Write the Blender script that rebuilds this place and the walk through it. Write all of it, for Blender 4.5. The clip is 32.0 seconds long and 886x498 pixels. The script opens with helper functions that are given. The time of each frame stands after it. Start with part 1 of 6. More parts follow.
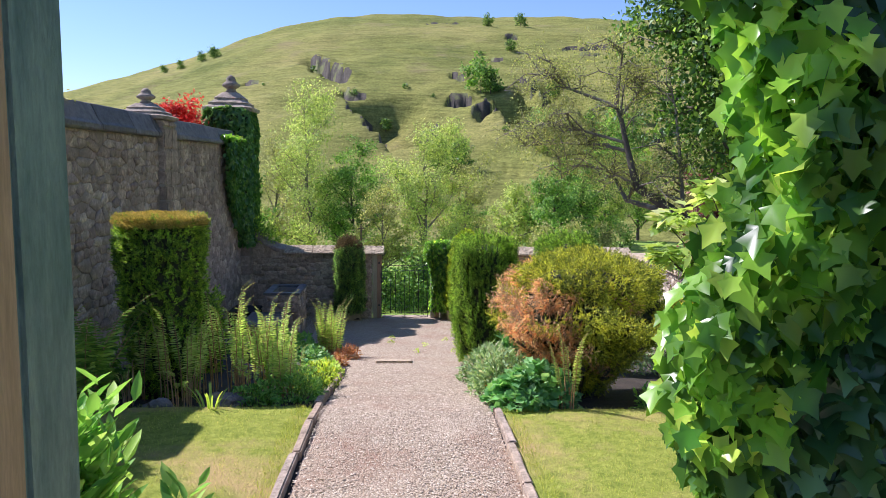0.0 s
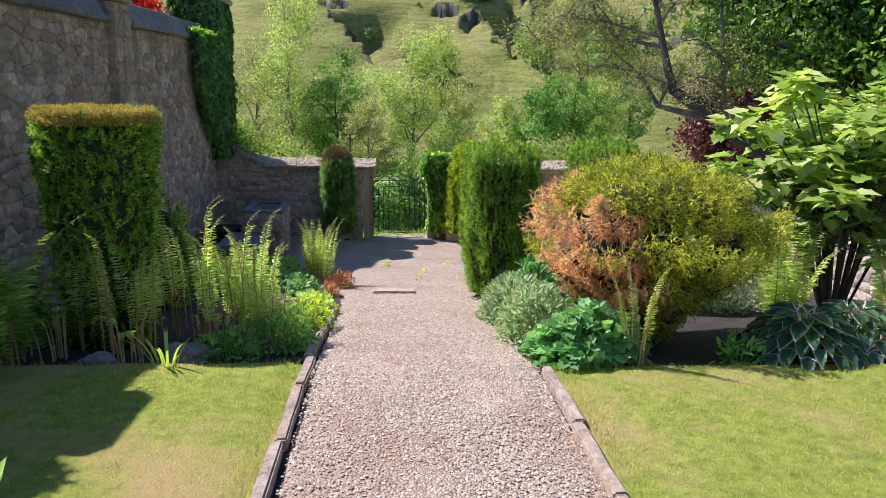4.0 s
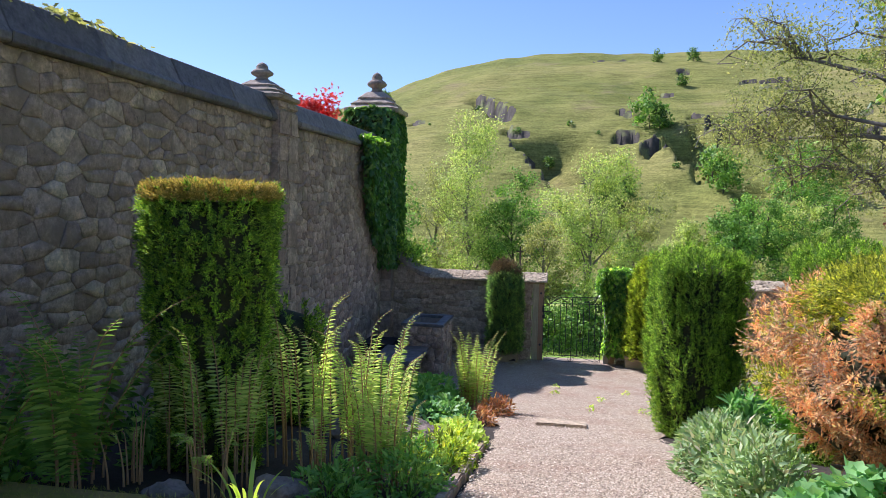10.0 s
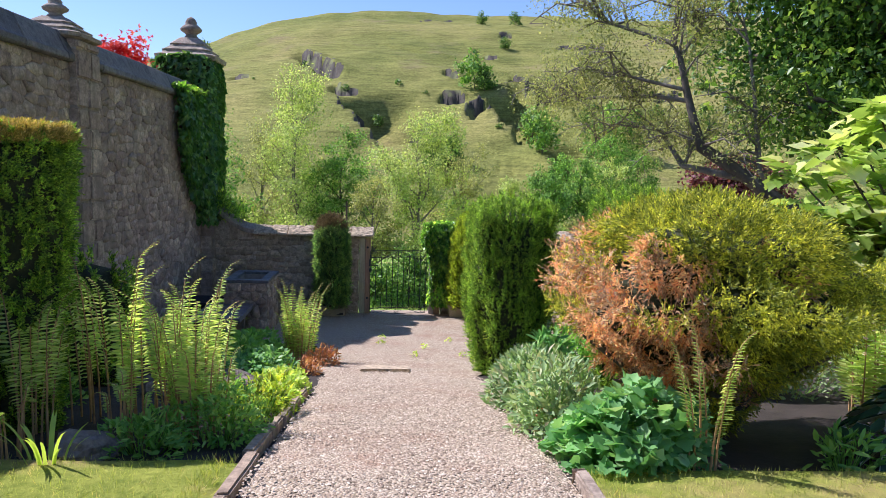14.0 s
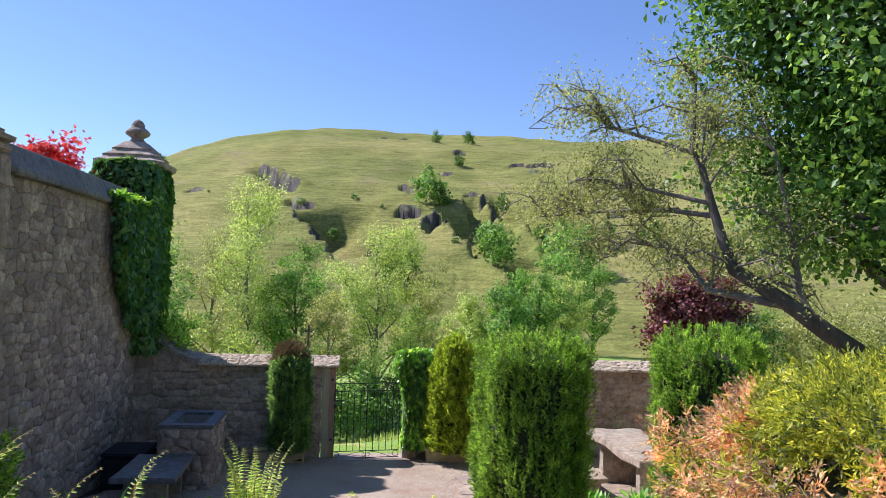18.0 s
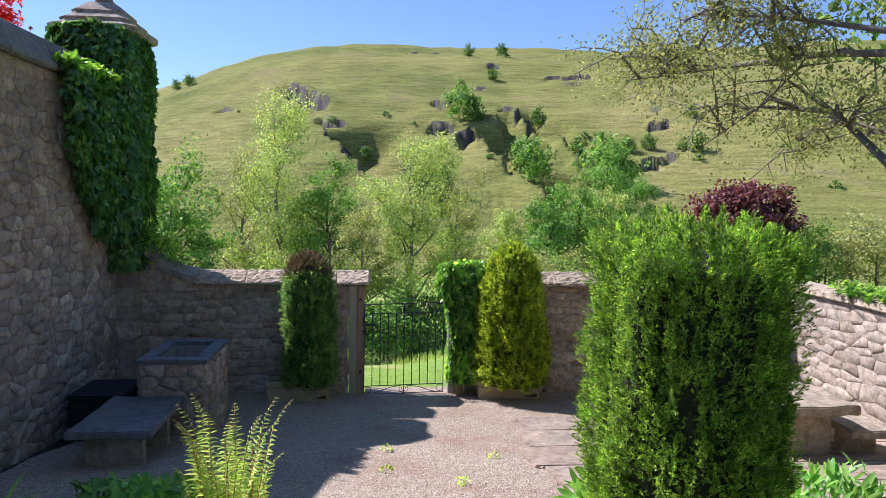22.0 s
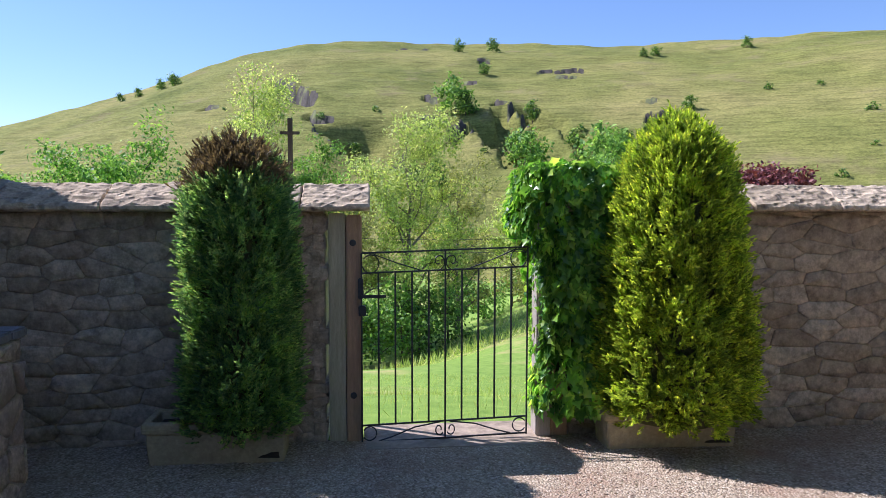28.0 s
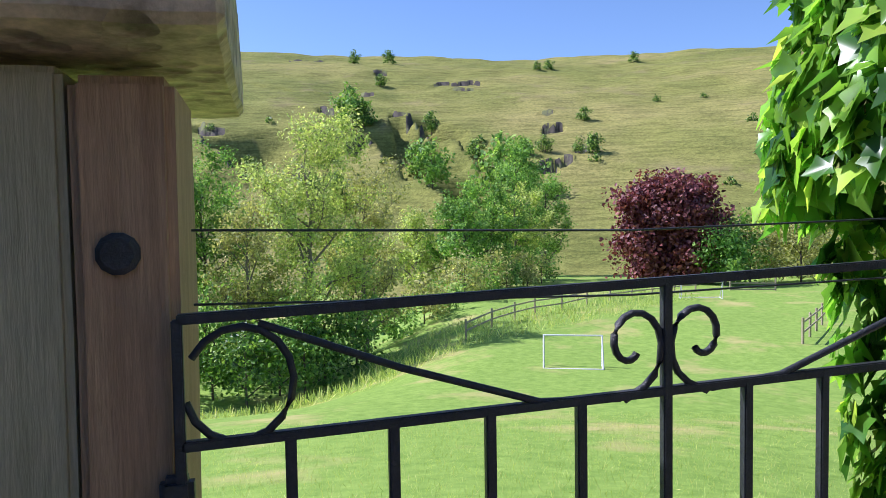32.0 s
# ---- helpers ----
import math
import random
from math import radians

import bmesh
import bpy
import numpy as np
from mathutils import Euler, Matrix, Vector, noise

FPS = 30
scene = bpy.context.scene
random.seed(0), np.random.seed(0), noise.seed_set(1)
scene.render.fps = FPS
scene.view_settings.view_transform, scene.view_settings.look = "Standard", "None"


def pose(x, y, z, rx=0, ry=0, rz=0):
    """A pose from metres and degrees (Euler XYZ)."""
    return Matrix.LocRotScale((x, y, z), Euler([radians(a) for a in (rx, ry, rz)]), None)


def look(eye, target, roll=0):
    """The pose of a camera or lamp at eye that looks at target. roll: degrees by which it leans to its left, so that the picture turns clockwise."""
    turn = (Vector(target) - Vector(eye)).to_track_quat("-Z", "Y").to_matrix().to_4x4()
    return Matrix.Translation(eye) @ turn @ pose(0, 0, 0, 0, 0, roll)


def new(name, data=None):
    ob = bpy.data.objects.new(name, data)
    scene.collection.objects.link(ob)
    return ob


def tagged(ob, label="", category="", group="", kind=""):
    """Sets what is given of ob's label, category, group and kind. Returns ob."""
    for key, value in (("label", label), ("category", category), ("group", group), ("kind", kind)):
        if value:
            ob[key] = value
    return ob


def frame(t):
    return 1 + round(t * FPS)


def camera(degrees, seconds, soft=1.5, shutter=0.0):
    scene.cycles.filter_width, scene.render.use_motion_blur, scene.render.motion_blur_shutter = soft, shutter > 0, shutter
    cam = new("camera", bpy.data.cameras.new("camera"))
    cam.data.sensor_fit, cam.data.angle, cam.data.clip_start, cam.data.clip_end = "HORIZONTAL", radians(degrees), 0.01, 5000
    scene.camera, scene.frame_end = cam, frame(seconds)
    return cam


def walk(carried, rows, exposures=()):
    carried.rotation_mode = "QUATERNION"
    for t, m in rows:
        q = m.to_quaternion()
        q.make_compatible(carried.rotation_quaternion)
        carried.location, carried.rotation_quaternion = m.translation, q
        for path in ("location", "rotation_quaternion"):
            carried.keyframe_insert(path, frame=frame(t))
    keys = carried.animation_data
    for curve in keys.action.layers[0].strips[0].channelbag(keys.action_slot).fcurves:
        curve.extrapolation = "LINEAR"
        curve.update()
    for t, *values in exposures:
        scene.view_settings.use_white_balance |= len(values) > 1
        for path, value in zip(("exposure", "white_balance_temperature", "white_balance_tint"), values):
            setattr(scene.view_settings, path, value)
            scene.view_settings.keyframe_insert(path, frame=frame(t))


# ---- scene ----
cam = camera(62.7, 32.0, 0.45)
PATH = [
    (0, (0.481, -17.108, 3.617), (0.59, -15.124, 3.389), 0.8),
    (1, (0.46, -16.651, 3.556), (0.654, -14.696, 3.182), 0.7),
    (2, (0.438, -16.291, 3.554), (0.561, -14.365, 3.029), 1.2),
    (2.5, (0.446, -16.131, 3.547), (0.592, -14.208, 3.016), 1.0),
    (4.5, (0.235, -15.307, 3.277), (0.393, -13.348, 2.908), 1.4),
    (5, (0.349, -15.085, 3.172), (0.517, -13.109, 2.922), 2.2),
    (5.5, (0.38, -14.85, 3.06), (0.53, -12.862, 2.919), 1.2),
    (6, (0.423, -14.566, 3.057), (0.209, -12.579, 2.987), -0.2),
    (6.5, (0.457, -14.456, 3.075), (-0.516, -12.711, 3.159), -2.0),
    (7, (0.5, -14.386, 3.087), (-0.861, -12.931, 3.266), -3.7),
    (7.5, (0.502, -14.372, 3.076), (-0.964, -13.027, 3.28), -2.8),
    (8, (0.567, -14.445, 3.056), (-0.91, -13.108, 3.23), -0.5),
    (8.5, (0.612, -14.493, 3.049), (-0.805, -13.087, 3.175), 0.3),
    (9, (0.51, -14.337, 3.035), (-0.647, -12.707, 3.09), 0.4),
    (9.5, (0.375, -14.192, 3.036), (-0.379, -12.34, 2.998), 0.8),
    (10, (0.331, -14.254, 3.029), (0.002, -12.285, 2.902), 1.3),
    (10.5, (0.299, -14.308, 3.005), (0.295, -12.314, 2.842), 1.7),
    (11, (0.37, -14.397, 2.991), (0.523, -12.409, 2.836), 2.0),
    (11.5, (0.447, -14.498, 2.983), (0.66, -12.516, 2.814), 1.3),
    (12, (0.497, -14.504, 2.95), (0.752, -12.53, 2.752), -0.3),
    (12.5, (0.48, -14.53, 2.938), (0.756, -12.562, 2.706), 0.1),
    (13, (0.469, -14.528, 2.934), (0.727, -12.56, 2.688), 0.4),
    (13.5, (0.465, -14.502, 2.933), (0.655, -12.525, 2.698), 1.2),
    (15.5, (0.107, -13.38, 3.034), (0.192, -11.385, 2.921), 1.6),
    (16, (0.048, -13.19, 3.064), (0.179, -11.194, 3.07), 1.9),
    (16.5, (0.08, -13.112, 3.081), (0.284, -11.125, 3.191), 2.1),
    (17, (0.213, -13.042, 3.101), (0.496, -11.074, 3.315), 1.5),
    (17.5, (0.226, -12.88, 3.062), (0.515, -10.914, 3.283), 1.2),
    (18, (0.132, -12.621, 3.057), (0.385, -10.639, 3.143), 1.8),
    (18.5, (0.149, -12.363, 3.01), (0.413, -10.38, 2.964), 2.0),
    (19, (0.174, -12.149, 2.976), (0.449, -10.17, 2.881), 2.4),
    (19.5, (0.103, -11.823, 2.983), (0.351, -9.843, 2.845), 2.4),
    (20, (0.066, -11.534, 2.992), (0.329, -9.558, 2.84), 2.3),
    (20.5, (0.162, -11.196, 2.94), (0.404, -9.216, 2.795), 0.9),
    (21, (0.1, -10.862, 2.899), (0.298, -8.877, 2.752), 0.5),
    (21.5, (0.151, -10.463, 2.829), (0.326, -8.475, 2.694), 0.5),
    (22, (0.208, -10.042, 2.716), (0.374, -8.054, 2.578), 0.9),
    (22.5, (0.192, -9.611, 2.629), (0.37, -7.626, 2.451), 0.3),
    (23, (0.193, -9.169, 2.568), (0.363, -7.182, 2.426), 0.8),
    (23.5, (0.157, -8.734, 2.472), (0.316, -6.742, 2.398), 1.4),
    (24, (0.185, -8.282, 2.367), (0.381, -6.292, 2.325), 0.8),
    (24.5, (0.156, -7.794, 2.264), (0.374, -5.808, 2.182), -0.1),
    (25, (0.145, -7.322, 2.164), (0.363, -5.338, 2.036), -0.6),
    (25.5, (0.127, -6.848, 2.07), (0.298, -4.861, 1.92), 0.4),
    (28, (0.05, -4.79, 1.59), (0.24, -2.803, 1.455), 0.1),
    (29.2, (-0.095, -3.62, 1.49), (0.14, -1.639, 1.348), 1.2),
    (30.2, (0.015, -2.49, 1.462), (0.376, -0.525, 1.41), 1.3),
    (31, (0.052, -1.715, 1.398), (0.438, 0.247, 1.337), 0.5),
    (32, (0.064, -0.82, 1.346), (0.527, 1.124, 1.247), -0.9),
]
EXPOSURE = [(0.0, 0.48, 5800, 25), (6.0, 0.48, 5800, 25), (7.0, 0.48, 5450, 25), (9.0, 0.48, 5450, 25), (10.5, 0.48, 5800, 25), (32.0, 0.48, 5600, 25)]
walk(cam, [(t, look(eye, target, roll)) for t, eye, target, roll in PATH], EXPOSURE)

# ---- world and sun ----
SUN = Vector((-0.77, 0.43, 1.0)).normalized()
world = bpy.data.worlds.new("world")
scene.world = world
world.use_nodes = True
sky = world.node_tree.nodes.new("ShaderNodeTexSky")
sky.sky_type, sky.sun_disc = "NISHITA", False
sky.sun_elevation = math.asin(SUN.z)
sky.sun_rotation = math.atan2(SUN.x, SUN.y)
sky.air_density, sky.dust_density, sky.ozone_density = 1.0, 0.1, 5.0
back = world.node_tree.nodes["Background"]
back.inputs["Strength"].default_value = 0.11
world.node_tree.links.new(sky.outputs[0], back.inputs["Color"])
sun = new("sun", bpy.data.lights.new("sun", "SUN"))
sun.data.energy, sun.data.angle, sun.data.color = 5.0, radians(0.55), (1.0, 0.95, 0.86)
sun.matrix_world = look(SUN * 50, (0, 0, 0))

# ---- materials ----
def shader(name):
    m = bpy.data.materials.new(name)
    m.use_nodes = True
    nt = m.node_tree
    return m, nt, nt.nodes["Principled BSDF"]


def node(nt, kind, **inputs):
    n = nt.nodes.new(kind)
    for k, v in inputs.items():
        n.inputs[k.replace("_", " ")].default_value = v
    return n


def world_noise(nt, scale, detail=4.0, rough=0.6, stretch=None):
    g = nt.nodes.new("ShaderNodeNewGeometry")
    src = g.outputs["Position"]
    if stretch:
        mp = node(nt, "ShaderNodeMapping")
        mp.inputs["Scale"].default_value = stretch
        nt.links.new(src, mp.inputs["Vector"])
        src = mp.outputs[0]
    n = node(nt, "ShaderNodeTexNoise", Scale=scale, Detail=detail, Roughness=rough)
    nt.links.new(src, n.inputs["Vector"])
    return n.outputs["Fac"]


def ramp(nt, fac, stops):
    r = nt.nodes.new("ShaderNodeValToRGB")
    el = r.color_ramp.elements
    while len(el) < len(stops):
        el.new(0.5)
    for e, (p, c) in zip(el, stops):
        e.position, e.color = p, (*c, 1)
    nt.links.new(fac, r.inputs[0])
    return r.outputs[0]


def mix(nt, fac, a, b, mode="MIX"):
    n = nt.nodes.new("ShaderNodeMix")
    n.data_type, n.blend_type = "RGBA", mode
    for sock, v in ((n.inputs[0], fac), (n.inputs[6], a), (n.inputs[7], b)):
        if hasattr(v, "is_linked"):
            nt.links.new(v, sock)
        else:
            sock.default_value = v if isinstance(v, float) else (*v, 1)
    return n.outputs[2]


def bump(nt, bsdf, height, strength=0.5, distance=0.01):
    b = node(nt, "ShaderNodeBump", Strength=strength, Distance=distance)
    nt.links.new(height, b.inputs["Height"])
    nt.links.new(b.outputs[0], bsdf.inputs["Normal"])


def piece_random(nt):
    a, g = nt.nodes.new("ShaderNodeObjectInfo"), nt.nodes.new("ShaderNodeNewGeometry")
    s = nt.nodes.new("ShaderNodeMath")
    s.operation = "ADD"
    nt.links.new(a.outputs["Random"], s.inputs[0])
    nt.links.new(g.outputs["Random Per Island"], s.inputs[1])
    f = nt.nodes.new("ShaderNodeMath")
    f.operation = "FRACT"
    nt.links.new(s.outputs[0], f.inputs[0])
    return f.outputs[0]


def stone_mat(name, stops, scale=6.0, moss=(0.10, 0.11, 0.05), moss_at=(0.56, 0.72), rough=0.9, bump_s=0.8, soot=(0.05, 0.045, 0.04), soot_at=(0.6, 0.85), pits=0.0):
    m, nt, b = shader(name)
    base = ramp(nt, piece_random(nt), stops)
    grain = world_noise(nt, scale * 5, 6, 0.7)
    base = mix(nt, 0.8, base, ramp(nt, grain, [(0.3, (0.55, 0.54, 0.53)), (0.68, (1.12, 1.11, 1.1))]), "MULTIPLY")
    base = mix(nt, 0.75, base, ramp(nt, world_noise(nt, scale * 1.6, 4, 0.75), [(0.36, (0.5, 0.48, 0.47)), (0.5, (0.95, 0.94, 0.93)), (0.66, (1.3, 1.27, 1.22))]), "MULTIPLY")
    base = mix(nt, ramp(nt, world_noise(nt, scale * 0.35, 5, 0.65), [(moss_at[0], (0, 0, 0)), (moss_at[1], (1, 1, 1))]), base, moss)
    base = mix(nt, ramp(nt, world_noise(nt, 0.9, 4, 0.7, (1, 1, 0.45)), [(soot_at[0], (0, 0, 0)), (soot_at[1], (0.8, 0.8, 0.8))]), base, soot)
    nt.links.new(base, b.inputs["Base Color"])
    b.inputs["Roughness"].default_value = rough
    height = world_noise(nt, scale * 4, 8, 0.75)
    if pits:
        g = nt.nodes.new("ShaderNodeNewGeometry")
        v = node(nt, "ShaderNodeTexVoronoi", Scale=pits)
        nt.links.new(g.outputs["Position"], v.inputs["Vector"])
        hole = ramp(nt, v.outputs["Distance"], [(0.12, (0.25, 0.25, 0.25)), (0.42, (1, 1, 1))])
        nt.links.new(mix(nt, 0.5, base, hole, "MULTIPLY"), b.inputs["Base Color"])
        height = mix(nt, 0.8, height, hole)
    bump(nt, b, height, bump_s, 0.02)
    return m


LEAF_GAIN = (1.95, 1.72, 2.5)


def leaf_mat(name, dark, light, tip=None, trans=0.35, rough=0.45, patch=1.2, spec=0.4, tuft=0.0):
    m, nt, b = shader(name)
    g = nt.nodes.new("ShaderNodeNewGeometry")
    dark, light, tip = [tuple(min(c * k, 0.85) for c, k in zip(q, LEAF_GAIN)) for q in (dark, light, tip or light)]
    col = ramp(nt, g.outputs["Random Per Island"], [(0.0, dark), (0.75, light), (1.0, tip)])
    shade = ramp(nt, world_noise(nt, patch, 3, 0.6), [(0.3, (0.75, 0.75, 0.75)), (0.7, (1.2, 1.2, 1.1))])
    col = mix(nt, 1.0, col, shade, "MULTIPLY")
    if tuft:
        # tuft-sized patches, from darker bluish to lighter and warmer
        tuft_tone = ramp(nt, world_noise(nt, tuft, 2, 0.5, (1, 1, 0.55)), [(0.4, (0.5, 0.55, 0.6)), (0.62, (1.45, 1.35, 1.1))])
        col = mix(nt, 1.0, col, tuft_tone, "MULTIPLY")
    nt.links.new(col, b.inputs["Base Color"])
    b.inputs["Roughness"].default_value = rough
    b.inputs["Specular IOR Level"].default_value = spec
    t = nt.nodes.new("ShaderNodeBsdfTranslucent")
    nt.links.new(mix(nt, 1.0, col, (1.4, 1.35, 0.8), "MULTIPLY"), t.inputs["Color"])
    ms = nt.nodes.new("ShaderNodeMixShader")
    ms.inputs[0].default_value = trans
    nt.links.new(b.outputs[0], ms.inputs[1])
    nt.links.new(t.outputs[0], ms.inputs[2])
    nt.links.new(ms.outputs[0], nt.nodes["Material Output"].inputs["Surface"])
    return m


def plain_mat(name, a, c, scale=8.0, rough=0.7, bump_s=0.3, stretch=None, metal=0.0, detail=5.0):
    m, nt, b = shader(name)
    f = world_noise(nt, scale, detail, 0.65, stretch)
    col = ramp(nt, f, [(0.3, a), (0.7, c)])
    fine = ramp(nt, world_noise(nt, scale * 7, 4, 0.7, stretch), [(0.3, (0.72, 0.72, 0.72)), (0.7, (1.05, 1.05, 1.05))])
    nt.links.new(mix(nt, 1.0, col, fine, "MULTIPLY"), b.inputs["Base Color"])
    b.inputs["Roughness"].default_value, b.inputs["Metallic"].default_value = rough, metal
    bump(nt, b, world_noise(nt, scale * 5, 6, 0.7, stretch), bump_s, 0.01)
    return m


WALL_STONE = stone_mat("wall_stone", [(0, (0.40, 0.30, 0.23)), (0.3, (0.52, 0.40, 0.31)), (0.65, (0.60, 0.47, 0.36)), (0.92, (0.72, 0.58, 0.44)), (1, (0.82, 0.70, 0.53))], 7.0, moss=(0.30, 0.235, 0.18), moss_at=(0.48, 0.66), soot=(0.20, 0.165, 0.145), soot_at=(0.54, 0.84), bump_s=1.0)
GARDEN_STONE = stone_mat("garden_wall_stone", [(0, (0.42, 0.33, 0.23)), (0.4, (0.52, 0.42, 0.30)), (0.75, (0.60, 0.49, 0.36)), (1, (0.66, 0.56, 0.42))], moss=(0.26, 0.22, 0.13), moss_at=(0.62, 0.8), soot=(0.16, 0.13, 0.1), soot_at=(0.66, 0.95))
RETURN_STONE = stone_mat("pale_wall_stone", [(0, (0.42, 0.34, 0.25)), (0.5, (0.55, 0.46, 0.35)), (1, (0.66, 0.56, 0.43))], moss_at=(0.7, 0.85), soot_at=(0.75, 1.0))
MORTAR = plain_mat("lime_mortar", (0.38, 0.31, 0.255), (0.52, 0.45, 0.37), 9, 0.95, 0.8)
MORTAR_PALE = plain_mat("pale_mortar", (0.42, 0.34, 0.25), (0.55, 0.46, 0.35), 9, 0.95, 0.8)
COPING_DARK = stone_mat("dark_coping_stone", [(0, (0.13, 0.12, 0.12)), (0.6, (0.18, 0.165, 0.16)), (1, (0.23, 0.21, 0.195))], moss_at=(0.62, 0.8), rough=0.65)
CAP_STONE = stone_mat("pillar_cap_stone", [(0, (0.33, 0.27, 0.21)), (1, (0.45, 0.37, 0.29))], 5)
COPING_PALE = stone_mat("pitted_coping_stone", [(0, (0.56, 0.45, 0.31)), (0.5, (0.66, 0.54, 0.38)), (1, (0.72, 0.59, 0.42))], 7, moss=(0.34, 0.29, 0.2), moss_at=(0.6, 0.8), soot=(0.2, 0.17, 0.13), soot_at=(0.7, 0.94), pits=17.0, bump_s=1.0)
FLAG = stone_mat("flagstone", [(0, (0.34, 0.26, 0.18)), (0.5, (0.44, 0.345, 0.25)), (1, (0.40, 0.32, 0.25))], 3, moss=(0.2, 0.19, 0.14), soot_at=(0.75, 1.0), bump_s=0.3)
TABLE_STONE = stone_mat("table_stone", [(0, (0.42, 0.34, 0.24)), (1, (0.54, 0.45, 0.33))], 4, moss=(0.27, 0.26, 0.2), soot_at=(0.7, 1.0), bump_s=0.5)
SLATE = stone_mat("slate", [(0, (0.16, 0.16, 0.16)), (1, (0.26, 0.255, 0.25))], 4, moss=(0.2, 0.2, 0.17), rough=0.6, bump_s=0.4)
BENCH_WOOD = plain_mat("weathered_bench_wood", (0.30, 0.23, 0.13), (0.46, 0.36, 0.23), 3, 0.7, 0.4, (10, 1, 10))
POST_OLD = plain_mat("grey_green_timber", (0.42, 0.38, 0.24), (0.56, 0.51, 0.34), 3, 0.8, 0.5, (14, 14, 1))
POST_NEW = plain_mat("brown_timber", (0.38, 0.23, 0.13), (0.55, 0.36, 0.21), 3, 0.75, 0.5, (14, 14, 1))
POST_PALE = plain_mat("pale_timber", (0.42, 0.36, 0.30), (0.52, 0.45, 0.38), 3, 0.75, 0.4, (14, 14, 1))
IRON = plain_mat("black_painted_iron", (0.02, 0.022, 0.026), (0.045, 0.048, 0.055), 30, 0.45, 0.4)
PLANTER = plain_mat("cast_stone_planter", (0.40, 0.32, 0.18), (0.53, 0.44, 0.27), 5, 0.9, 0.6)
SOIL = plain_mat("dark_soil", (0.024, 0.018, 0.012), (0.06, 0.045, 0.032), 4, 0.95, 1.0)
BLACK = plain_mat("black_plastic", (0.012, 0.012, 0.014), (0.022, 0.022, 0.025), 5, 0.85, 0.1)
BARK = plain_mat("grey_brown_bark", (0.07, 0.055, 0.04), (0.17, 0.14, 0.105), 6, 0.9, 1.0, (1, 1, 0.3))
BARK_PALE = plain_mat("pale_bark", (0.15, 0.125, 0.095), (0.28, 0.24, 0.19), 6, 0.9, 0.8, (1, 1, 0.3))
FRAME_GREEN = plain_mat("peeling_green_paint", (0.10, 0.19, 0.165), (0.30, 0.42, 0.34), 7, 0.6, 0.8, (3, 3, 0.8))
FRAME_WOOD = plain_mat("bare_timber", (0.42, 0.27, 0.14), (0.55, 0.37, 0.21), 3, 0.7, 0.3, (10, 10, 1))
WHITE_PAINT = plain_mat("white_paint", (0.72, 0.73, 0.74), (0.8, 0.8, 0.8), 9, 0.4, 0.05)
FENCE_WOOD = plain_mat("fence_timber", (0.36, 0.29, 0.19), (0.48, 0.40, 0.28), 3, 0.8, 0.3)
KERB = stone_mat("edging_stone", [(0, (0.44, 0.33, 0.235)), (0.6, (0.58, 0.46, 0.34)), (1, (0.52, 0.42, 0.33))], 6, soot_at=(0.75, 1.0))
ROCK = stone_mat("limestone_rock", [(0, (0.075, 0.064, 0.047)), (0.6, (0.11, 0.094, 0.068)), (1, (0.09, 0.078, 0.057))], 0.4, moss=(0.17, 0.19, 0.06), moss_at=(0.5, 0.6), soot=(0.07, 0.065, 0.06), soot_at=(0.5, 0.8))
BED_ROCK = stone_mat("rockery_stone", [(0, (0.2, 0.16, 0.13)), (0.6, (0.34, 0.28, 0.23)), (1, (0.28, 0.25, 0.23))], 5)


def gravel_mat():
    m, nt, b = shader("pink_grey_gravel")
    g = nt.nodes.new("ShaderNodeNewGeometry")
    v = node(nt, "ShaderNodeTexVoronoi", Scale=74.0)
    nt.links.new(g.outputs["Position"], v.inputs["Vector"])
    col = ramp(nt, v.outputs["Color"], [(0.0, (0.2, 0.15, 0.1)), (0.3, (0.39, 0.31, 0.21)), (0.6, (0.54, 0.44, 0.315)), (0.85, (0.67, 0.565, 0.42)), (1.0, (0.8, 0.71, 0.56))])
    dark = ramp(nt, v.outputs["Distance"], [(0.4, (1, 1, 1)), (0.85, (0.62, 0.58, 0.54))])
    col = mix(nt, 1.0, col, dark, "MULTIPLY")
    col = mix(nt, ramp(nt, world_noise(nt, 1.1, 5, 0.7), [(0.48, (0, 0, 0)), (0.7, (0.75, 0.75, 0.75))]), col, (0.32, 0.18, 0.11))
    nt.links.new(col, b.inputs["Base Color"])
    b.inputs["Roughness"].default_value = 0.85
    inv = nt.nodes.new("ShaderNodeMath")
    inv.operation = "SUBTRACT"
    inv.inputs[0].default_value = 1.0
    nt.links.new(v.outputs["Distance"], inv.inputs[1])
    bump(nt, b, inv.outputs[0], 0.9, 0.012)
    return m


def pebble_mat():
    m, nt, b = shader("loose_gravel_stone")
    g = nt.nodes.new("ShaderNodeNewGeometry")
    col = ramp(nt, g.outputs["Random Per Island"], [(0.0, (0.20, 0.145, 0.10)), (0.35, (0.41, 0.315, 0.22)), (0.8, (0.56, 0.45, 0.325)), (1.0, (0.72, 0.62, 0.48))])
    nt.links.new(col, b.inputs["Base Color"])
    b.inputs["Roughness"].default_value = 0.8
    return m


